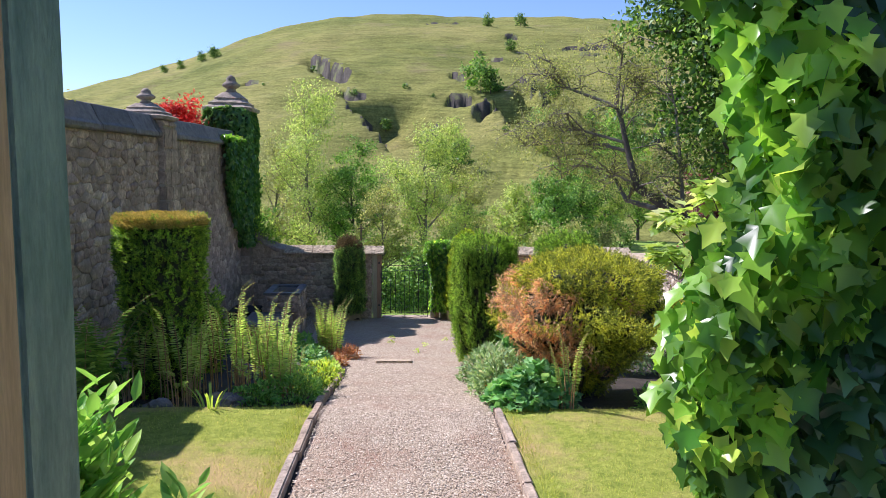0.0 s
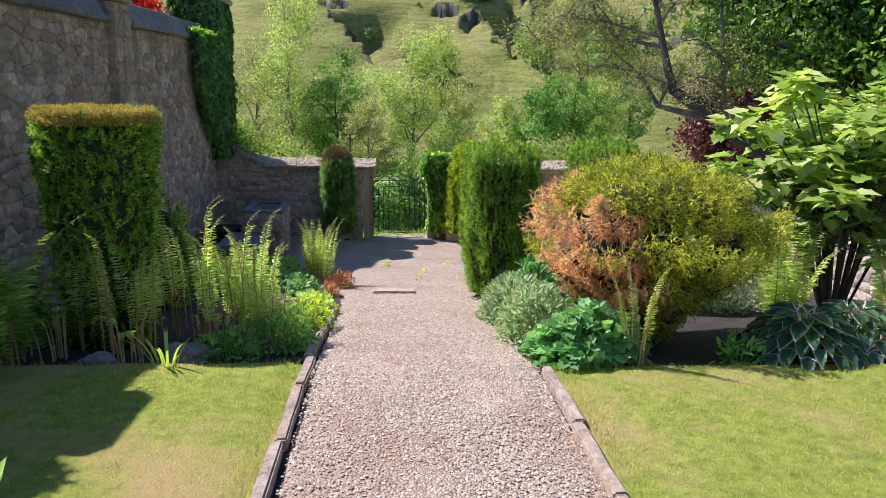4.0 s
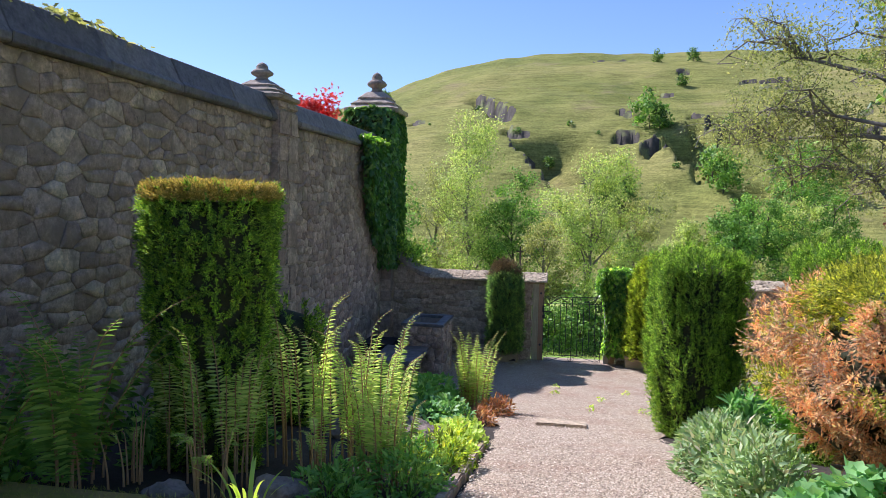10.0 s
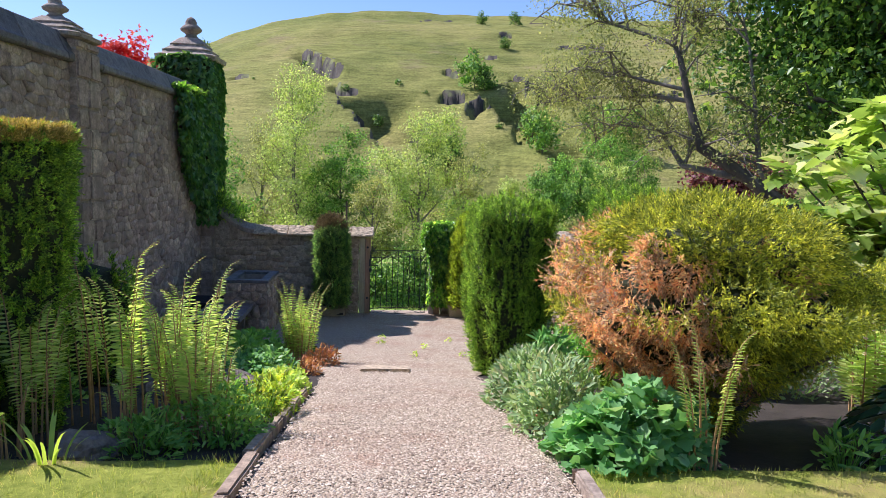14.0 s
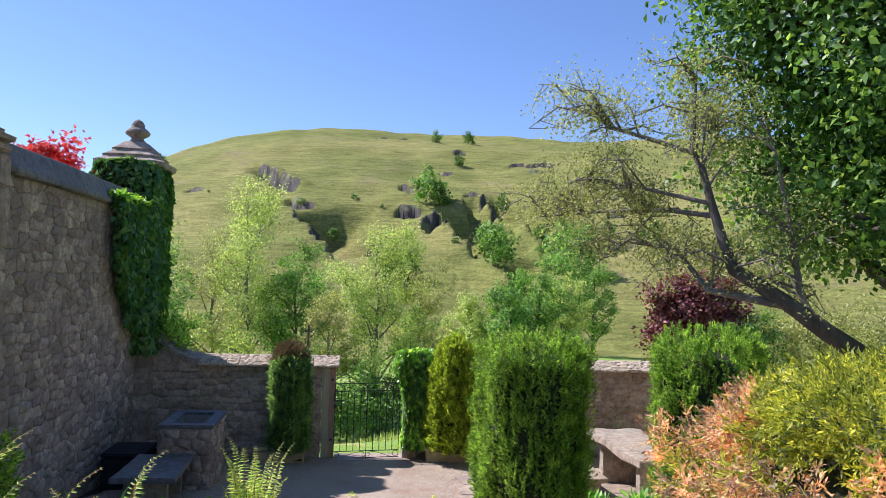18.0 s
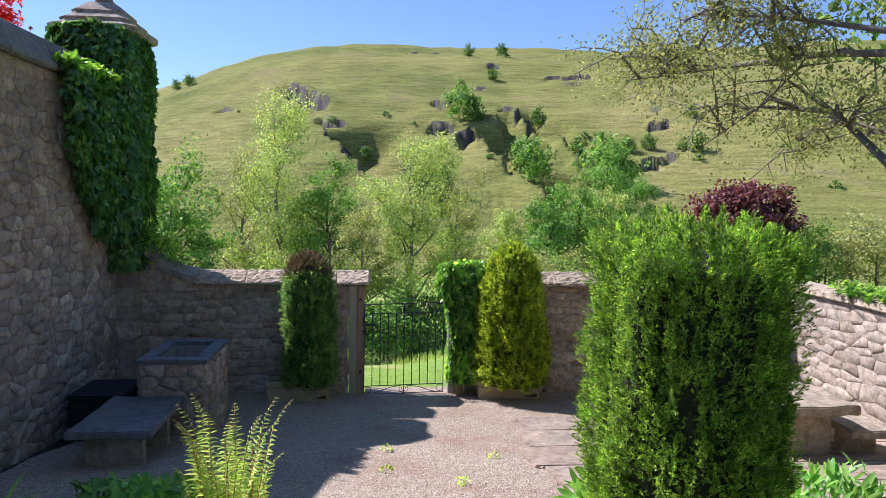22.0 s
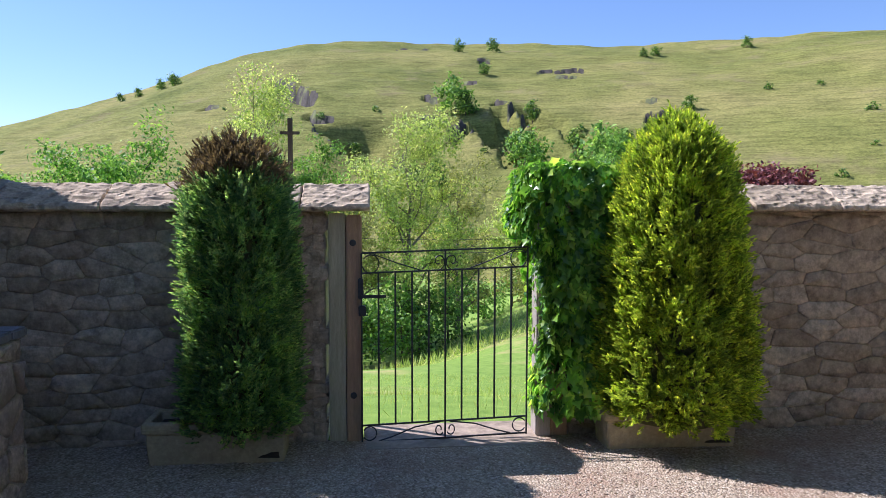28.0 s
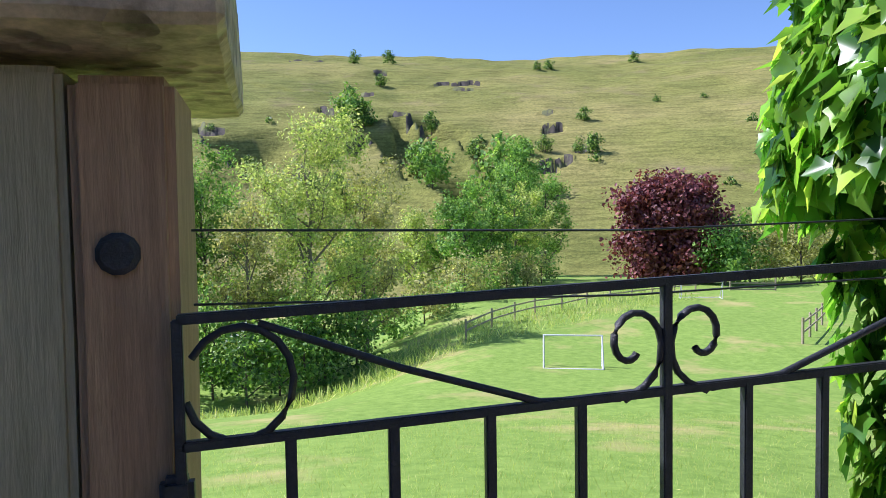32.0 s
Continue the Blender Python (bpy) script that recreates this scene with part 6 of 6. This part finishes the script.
# ---- trees ----
def tree(name, label, at, height, spread, material, count, size, bark=BARK, trunk=0.16, limbs=11, low=0.25, lean=(0, 0), clump=0.09, shape="oval", cat="tree", twigs=4, sides=5, crown_low=0.0, top_round=0.5, group="", climb=(0.06, 0.2)):
    t = thing(name, label, cat, at, group)
    main, twig, tips = [], [], []
    s = np.linspace(0, 1, 9)
    wob = rng.normal(size=(9, 2)) * 0.02 * height
    wob[0] = 0
    axis = np.stack([lean[0] * s + wob[:, 0] * s, lean[1] * s + wob[:, 1] * s, height * 0.92 * s], -1)
    trunk_line = [(*q, trunk * (1 - 0.85 * k) + 0.01) for q, k in zip(axis, s)]
    trunk_line[0] = (0, 0, -0.3, trunk * 1.25)
    main.append(trunk_line)
    for k in range(limbs):
        h = low + (0.93 - low) * (k + rng.uniform(0, 0.8)) / limbs
        b = 2.4 * k + rng.uniform(-0.4, 0.4)
        st = np.array([np.interp(h, s, axis[:, i]) for i in range(3)])
        reach = spread * (1 - top_round * ((h - 0.35) / 0.65) ** 2 if h > 0.35 else 0.75 + 0.7 * h) * rng.uniform(0.7, 1.1)
        rise = height * rng.uniform(*climb)
        end = st + np.array([reach * math.cos(b), reach * math.sin(b), rise])
        mid = st + (end - st) * 0.5 + np.array([0, 0, rise * rng.uniform(-0.1, 0.3)]) + rng.normal(size=3) * 0.04 * spread
        r0 = trunk * (1 - 0.8 * h) * 0.5 + 0.012
        main.append([(*st, r0), (*mid, r0 * 0.6), (*end, r0 * 0.2)])
        for j in range(twigs):
            u = rng.uniform(0.3, 1.0)
            q = st + (mid - st) * u * 2 if u < 0.5 else mid + (end - mid) * (u - 0.5) * 2
            e2 = q + rand_dirs(1)[0] * spread * rng.uniform(0.2, 0.42) + np.array([0, 0, 0.05 * height])
            twig.append([(*q, r0 * 0.35), (*((q + e2) / 2 + rng.normal(size=3) * 0.03 * spread), r0 * 0.22), (*e2, r0 * 0.08)])
            tips += [e2, (q + e2) / 2]
        tips.append(end)
    tips.append(axis[-1] + np.array([0, 0, 0.05 * height]))
    tips = np.array(tips)
    tips = tips[tips[:, 2] > crown_low * height]
    per = max(1, count // len(tips))
    w = rng.uniform(0.5, 1.4, len(tips))
    P = np.repeat(tips, per, 0) + np.clip(rng.normal(size=(len(tips) * per, 3)), -1.5, 1.5) * np.repeat(w, per)[:, None] * clump * height * np.array([1, 1, 0.75])
    A = rng.normal(size=P.shape) + np.array([0, 0, -0.2])
    out = P - np.array([lean[0] * 0.6, lean[1] * 0.6, height * 0.55])
    O = out / (np.linalg.norm(out, axis=1, keepdims=True) + 1e-6) * 0.8 + rng.normal(size=P.shape) * 0.45 + np.array([0, 0, 0.5])
    part("trunk", to_mesh("trunk", *tubes(main[:1], sides + 1), bark, True), None, t)
    part("limb_mass", to_mesh("limb_mass", *tubes(main[1:], sides), bark, True), None, t, "", "stuff")
    part("twig_mass", to_mesh("twig_mass", *tubes(twig, 3), bark, True), None, t, "", "stuff")
    part("crown", to_mesh("crown", *leaves(P, A, O, size, shape, 0.25, 0.1), material), None, t, "", "stuff")
    return t


def on_land(x, y, sink=0.0):
    return (x, y, float(land_z(x, y)) - sink)


for x, y, h, sp, m, n, sz, lab, tr_ in (
    (-11.5, 31, 10.5, 3.2, TREE_MID, 5200, 0.24, "fresh green field tree beyond the wall", 0.14),
    (-16.0, 36, 11.0, 3.4, TREE_MID, 4000, 0.26, "fresh green field tree beyond the wall", 0.14),
    (-7.6, 46, 15.5, 3.6, TREE_LIGHT, 6000, 0.22, "tall pale spring-green alder beyond the wall", 0.16),
    (-10.8, 49, 13.5, 3.2, TREE_OLIVE, 3600, 0.2, "thin-leaved alder with bare twigs", 0.14),
    (-4.0, 47, 12.0, 3.2, TREE_MID, 5200, 0.24, "dense green tree between the alders", 0.15),
    (2.2, 40, 13.2, 3.9, TREE_LIGHT, 8000, 0.2, "broad pale spring-green alder below the garden", 0.17),
    (5.6, 43, 10.4, 2.8, TREE_OLIVE, 3000, 0.2, "thin grey-green alder with bare twigs", 0.13),
    (-1.2, 39, 9.5, 2.4, TREE_OLIVE, 2600, 0.2, "thin grey-green alder with bare twigs", 0.11),
    (17, 62, 8.5, 3.4, TREE_MID, 3400, 0.3, "rounded green tree along the stream", 0.16),
    (21.5, 68, 9.0, 3.6, TREE_MID, 3400, 0.3, "rounded green tree along the stream", 0.16),
    (13.5, 66, 8.0, 3.2, TREE_LIGHT, 2600, 0.28, "rounded pale green tree along the stream", 0.15),
    (26, 74, 9.0, 3.8, TREE_LIGHT, 3000, 0.32, "rounded pale green tree along the stream", 0.16),
    (29.5, 84, 15.0, 3.4, TREE_MID, 3200, 0.34, "taller green tree at the foot of the hill", 0.18),
    (35, 88, 12.0, 3.6, TREE_MID, 2800, 0.34, "green tree at the foot of the hill", 0.18),
    (8, 72, 7.5, 3.0, TREE_MID, 2400, 0.3, "rounded green tree along the stream", 0.15),
    (-22, 44, 10.5, 3.8, TREE_MID, 3000, 0.3, "fresh green field tree beyond the wall", 0.15),
):
    tree("tree", lab, on_land(x, y), h, sp, m, int(n * 2.7), sz * 0.9, BARK_PALE if m in (TREE_OLIVE, TREE_LIGHT) else BARK, tr_ * 1.35, 17, 0.1, clump=0.034 if m is not TREE_OLIVE else 0.03, shape="rhomb", twigs=7, group="trees below the garden", climb=(0.1, 0.3))
tree("copper_beech", "large rounded copper beech with dark red leaves", on_land(37.6, 62.5), 9.6, 5.0, BEECH, 26000, 0.4, BARK, 0.3, 34, 0.02, clump=0.085, top_round=0.35)
for x, y, h, sp in ((43, 60, 6.5, 3.4), (47, 63, 6.0, 3.6), (50.5, 60, 6.5, 3.8), (40, 57, 4.6, 2.4), (55, 66, 7, 4), (58, 60, 7, 4)):
    tree("bush", "spreading pale green bush beside the copper beech", on_land(x, y), h, sp, TREE_OLIVE if x > 46 else TREE_MID, 2600, 0.3, BARK, 0.1, 10, 0.06, clump=0.11, cat="bush", group="bushes by the copper beech")
for k in range(15):
    x, y = -17 + 1.55 * k + rng.uniform(-0.5, 0.5), 33.5 + rng.uniform(-1.5, 2.5) + 0.25 * k
    tree("bush", "streamside scrub with thin trunks", on_land(x, y), rng.uniform(3.0, 5.6), 1.7, (TREE_MID, TREE_DARK, TREE_MID)[k % 3], 1500, 0.2, BARK, 0.06, 9, 0.08, clump=0.1, cat="bush", group="streamside scrub")
for k in range(9):
    x, y = 7.5 + 2.2 * k + rng.uniform(-0.5, 0.5), 45 + 2.4 * k + rng.uniform(-1, 1)
    tree("bush", "low green scrub along the fence", on_land(x, y), rng.uniform(2.2, 3.4), 1.8, (TREE_MID, TREE_OLIVE)[k % 2], 1000, 0.22, BARK, 0.05, 8, 0.06, clump=0.12, cat="bush", group="scrub along the fence")


for az, el, h in ((6.4, 6.6, 9), (7.2, 6.5, 6), (11.3, 2.7, 7.5), (12.3, 2.0, 7.5), (17.6, 1.4, 10), (19.2, 1.2, 8), (12.4, 6.0, 5), (9.3, 11.3, 5), (6.7, 11.3, 4.5), (-1.4, 3.2, 3.5), (8.6, 9.6, 4), (24, 6.7, 3.5), (-14.6, 8.2, 5), (-15.5, 7.9, 4), (-17, 7.3, 3.5), (-18.2, 6.9, 3.5), (21.5, 10.6, 3.5), (20.6, 10.6, 3), (27.8, 10.8, 4), (19.5, 4.2, 3.5), (21, 4.4, 3.5), (24.6, 4.2, 4.5), (15.7, 4.0, 4), (23.5, 4.3, 3.0), (4.9, 0.6, 6), (3.2, 0.4, 6)):
    x, y = by_sight(az, el)
    tree("hill_bush", "small rounded tree on the grassy hillside", on_land(x, y, 0.3), h, h * 0.45, TREE_MID if h > 6.5 else TREE_DARK, 900, 0.1 * h, BARK, 0.1, 8, 0.08, clump=0.13, cat="bush", twigs=2, sides=3, group="bushes on the hillside")
random.seed(15)
for k in range(18):
    az, el = random.uniform(-20, 36), random.uniform(1.5, 10.8)
    x, y = by_sight(az, min(el, 4 + 0.3 * (az + 20)))
    h = random.uniform(0.8, 1.7)
    tree("hill_bush", "tiny dark gorse bush on the hillside", on_land(x, y, 0.2), h, h * 0.7, TREE_DARK, 120, 0.28 * h, BARK, 0.04, 4, 0.05, clump=0.2, cat="bush", twigs=1, sides=3, group="gorse on the hillside")


# ---- trees by the side wall ----
def near_tree():
    t = thing("tree", "leaning garden tree with sparse olive spring leaves", "tree", (6.4, -5.3, 1.7))
    main = [[(0.05, 0, -0.3, 0.17), (-0.3, 0, 0.45, 0.13), (-1.04, 0.1, 0.92, 0.1), (-1.38, 0.3, 1.22, 0.088), (-1.92, 0.5, 1.59, 0.075), (-2.01, 0.6, 1.95, 0.06), (-2.09, 0.7, 2.35, 0.05), (-2.17, 0.8, 2.8, 0.042), (-2.24, 0.9, 2.99, 0.038), (-2.12, 1.1, 3.66, 0.022), (-2.05, 1.2, 4.1, 0.008)],
            [(-2.24, 0.9, 2.99, 0.032), (-2.94, 1.5, 3.34, 0.022), (-3.44, 1.8, 3.68, 0.007)],
            [(-2.06, 0.7, 2.21, 0.034), (-2.32, 1.4, 2.33, 0.028), (-2.78, 2.5, 2.39, 0.02), (-3.57, 3.1, 2.33, 0.006)],
            [(-2.78, 2.5, 2.39, 0.014), (-3.2, 3.4, 2.6, 0.005)],
            [(-1.04, 0.1, 0.92, 0.05), (-0.9, 0.3, 0.85, 0.045), (-1.15, 0.4, 1.3, 0.04), (-1.16, 0.6, 2.11, 0.03), (-1.21, 0.8, 2.94, 0.02), (-1.3, 1, 3.6, 0.006)],
            [(-1.4, 0.3, 1.2, 0.055), (-1.65, 0.5, 1.25, 0.05), (-1.91, 1.1, 1.34, 0.042), (-2.06, 1.7, 1.87, 0.028), (-2.57, 2.1, 1.95, 0.014), (-2.9, 2.6, 1.6, 0.005)],
            [(-2.09, 0.7, 2.35, 0.028), (-2.8, 1.3, 2.6, 0.018), (-3.4, 1.7, 2.7, 0.006)],
            [(-2.17, 0.8, 2.8, 0.026), (-1.7, 1.3, 3.3, 0.016), (-1.4, 1.9, 3.6, 0.006)],
            [(-1.91, 1.1, 1.34, 0.03), (-1.5, 1.7, 1.7, 0.024), (-1.2, 2.7, 1.8, 0.014), (-1.4, 3.5, 1.6, 0.005)]]
    twig, tips = [], []
    starts = []
    for line in main:
        q = np.array([p[:3] for p in line])
        for k in range(14):
            u = rng.uniform(0.35, 1.0) * (len(q) - 1)
            i = min(int(u), len(q) - 2)
            starts.append(q[i] + (q[i + 1] - q[i]) * (u - i))
    for st in starts:
        way = np.array([rng.uniform(-1.0, 0.35), rng.uniform(-0.8, 0.9), rng.uniform(-0.15, 0.6)])
        L = rng.uniform(0.35, 1.0)
        way = way / np.linalg.norm(way) * L
        mid, end = st + way * 0.5 + np.array([0, 0, 0.12 * L]), st + way - np.array([0, 0, 0.12 * L])
        twig.append([(*st, 0.02), (*mid, 0.012), (*end, 0.004)])
        for j in range(6):
            q = st + (mid - st) * rng.uniform(0.2, 1) if j < 3 else mid + (end - mid) * rng.uniform(0, 1)
            e = q + rand_dirs(1)[0] * rng.uniform(0.2, 0.5)
            twig.append([(*q, 0.007), (*((q + e) / 2 + rng.normal(size=3) * 0.04), 0.004), (*e, 0.0018)])
            tips.append(e)
            tips.append((q + e) / 2)
    tips = np.array(tips)
    n = 19
    P = np.repeat(tips, n, 0) + rng.normal(size=(len(tips) * n, 3)) * 0.085
    A, O = rng.normal(size=P.shape), rng.normal(size=P.shape) * 0.7 + np.array([0, 0, 1])
    part("trunk", to_mesh("trunk", *tubes(main[:1], 8), BARK, True), None, t)
    for line in main[1:]:
        part("limb", to_mesh("limb", *tubes([line], 8), BARK_PALE, True), None, t)
    part("twig_mass", to_mesh("twig_mass", *tubes(twig, 4), BARK_PALE, True), None, t, "", "stuff")
    part("crown", to_mesh("crown", *leaves(P, A, O, 0.038, "rhomb", 0.25, 0.1), SPARSE), None, t)


near_tree()
tree("ivy_tree", "tall tree thickly clad in dark glossy ivy", (7.9, -4.0, 1.8), 10.5, 2.8, TREE_DARK, 160000, 0.115, BARK, 0.35, 44, 0.05, clump=0.042, shape="rhomb", top_round=0.35, twigs=6)
tree("ivy_tree", "tall tree thickly clad in dark glossy ivy", (9.6, -7.6, 2.2), 10.0, 2.9, TREE_DARK, 120000, 0.12, BARK, 0.35, 38, 0.05, clump=0.045, shape="rhomb", top_round=0.35, twigs=6)
tree("hedge_shrub", "mixed green shrub behind the side border", (7.0, -7.8, 2.0), 2.8, 1.4, TREE_MID, 6000, 0.09, BARK, 0.08, 14, 0.06, clump=0.1, cat="shrub")
tree("hedge_shrub", "mixed green shrub behind the side border", (7.3, -10.4, 2.2), 3.0, 1.5, TREE_DARK, 6000, 0.1, BARK, 0.08, 14, 0.06, clump=0.1, cat="shrub")
tree("acer", "vivid red acer showing over the wall", (-4.2, -1.75, 1.6), 3.08, 0.62, ACER, 7500, 0.06, BARK, 0.06, 16, 0.6, clump=0.036, shape="palmate", crown_low=0.75)
for x, y in ((-3.0, 0.05), (-2.75, 0.2)):
    mound("wall_shrub", "dark twiggy shrub on the swept coping", "shrub", (x, y, 1.95 if x < -2.9 else 1.75), 0.3, 0.25, 0.35, 500, "needle", 0.09, YEW, 0.7, 0.4)

# ---- beyond the gate ----
stake = thing("stake", "weathered wooden cross-shaped stake behind the wall", "stake", (-0.55, 0.62, -0.2))
part("upright", box_bm(-0.017, 0.017, -0.017, 0.017, -0.15, 2.38, 0.004), BARK, stake)
part("crosspiece", box_bm(-0.07, 0.07, -0.03, -0.018, 2.26, 2.282, 0.003), BARK, stake)


def goal(az, dist, w, h, turn, label):
    x, y = dist * math.sin(radians(az)), dist * math.cos(radians(az)) - 0.8
    z = float(land_z(x, y))
    t = thing("goal", label, "goal", (x, y, z), "goals on the field")
    t.rotation_euler = (0, 0, radians(turn))
    r = 0.035

    def rod(name, a, b):
        part(name, to_mesh(name, *tubes([[(*a, r), (*b, r)]], 8), WHITE_PAINT, True), None, t)
    rod("post", (-w / 2, 0, 0), (-w / 2, 0, h))
    rod("post", (w / 2, 0, 0), (w / 2, 0, h))
    rod("crossbar", (-w / 2 - r, 0, h), (w / 2 + r, 0, h))
    rod("ground_bar", (-w / 2, 0.8, 0.03), (w / 2, 0.8, 0.03))
    for s in (-1, 1):
        rod("stay", (s * w / 2, 0, h), (s * w / 2, 0.8, 0.03))
        rod("side_bar", (s * w / 2, 0, 0.03), (s * w / 2, 0.8, 0.03))


goal(23.6, 30, 2.35, 1.25, 158, "small white metal football goal on the grass")
goal(33.1, 56, 2.9, 1.25, -20, "small white metal football goal on the grass")


def fence(pts, label, rails=2, h=1.0):
    t = thing("fence", label, "fence", (pts[0][0], pts[0][1], float(land_z(*pts[0]))), "field fences")
    o = Vector(t.location)
    posts = []
    for (ax, ay), (bx, by) in zip(pts, pts[1:]):
        n = max(1, int(math.hypot(bx - ax, by - ay) / 2.4))
        posts += [(ax + (bx - ax) * k / n, ay + (by - ay) * k / n) for k in range(n + (pts[-1] == (bx, by)))]
    P = [Vector((x, y, float(land_z(x, y)))) - o for x, y in posts]
    for p in P:
        part("fence_post", box_bm(p.x - 0.05, p.x + 0.05, p.y - 0.05, p.y + 0.05, p.z - 0.2, p.z + h + 0.1, 0.01), FENCE_WOOD, t)
    for a, b in zip(P, P[1:]):
        for k in range(rails):
            z = h * (0.92 - 0.42 * k)
            d = (b + Vector((0, 0, z))) - (a + Vector((0, 0, z)))
            ob = part("rail", box_bm(-0.02, 0.02, -0.045, 0.045, 0, d.length), FENCE_WOOD, t)
            ob.matrix_basis = Matrix.Translation(a + Vector((0, -0.06, z))) @ d.to_track_quat("Z", "Y").to_matrix().to_4x4()


fence([(10, 36), (16.5, 43), (28.5, 49.5), (33.5, 51.5)], "pale timber post and rail fence along the stream bank")
fence([(24.5, 28.5), (32, 35.5), (45, 49)], "pale timber post and rail fence at the field side", 2, 1.15)
fence([(36.2, 50.8), (39.8, 50)], "far timber field gate between fences", 3, 1.2)


def tufts(name, label, n, xr, yr, z_of, h, material, keep=None):
    x, y = rng.uniform(*xr, n), rng.uniform(*yr, n)
    if keep is not None:
        k = keep(x, y)
        x, y = x[k], y[k]
    p = np.stack([x, y, z_of(x, y)], -1)
    a = rng.normal(size=p.shape) * 0.45 + np.array([0, 0, 1.0])
    v, f = leaves(p, a, rand_dirs(len(p)), h, "blade", 0.0, 0.0, 0.5)
    return tagged(part(name, to_mesh(name, v, f, material), None, None, label, "stuff"), category="grass")


tufts("lawn_grass", "short mown lawn grass blades", 110000, (-3.1, 6.0), (-16.0, -10.9), lambda x, y: garden_z(y) + 0.04, 0.03, BLADE, lambda x, y: ((x < -0.33) & (y < -10.98)) | ((x > 1.33) & (y < -11.2)))
tufts("edge_grass", "longer grass tufts along the path edging", 2600, (-0.42, -0.3), (-16.5, -10.9), lambda x, y: garden_z(y) + 0.02, 0.045, BLADE)
tufts("edge_grass", "longer grass tufts along the path edging", 2600, (1.32, 1.44), (-16.5, -11.2), lambda x, y: garden_z(y) + 0.02, 0.045, BLADE)
tufts("field_grass", "green field grass below the gate", 40000, (-6, 16), (0.5, 16), land_z, 0.08, WILD)
tufts("bank_grass", "long pale grass along the stream bank", 26000, (-16, 30), (26, 52), land_z, 0.55, WILD, lambda x, y: (np.abs(y - 33 - 0.62 * (x - 4)) < 3.5) & (x > 4) | ((x <= 5) & (np.abs(y - 30.5) < 2.5)))
mound("wallflower", "wispy pale-flowered plant growing at the wall foot", "plant", (4.95, -0.22, -0.02), 0.2, 0.12, 0.75, 240, "needle", 0.06, SPRAY, 0.4, 0.4)
for k in range(6):
    x, y = 0.2 + 1.4 * rng.uniform(), -5.6 + 3.4 * rng.uniform()
    mound("weed", "small weed growing through the gravel", "plant", (x, y, ground_at(x, y) + 0.03), 0.05, 0.05, 0.04, 24, "oval", 0.03, LIME, 0.6, 0.6, group="weeds in the gravel", stems=False)
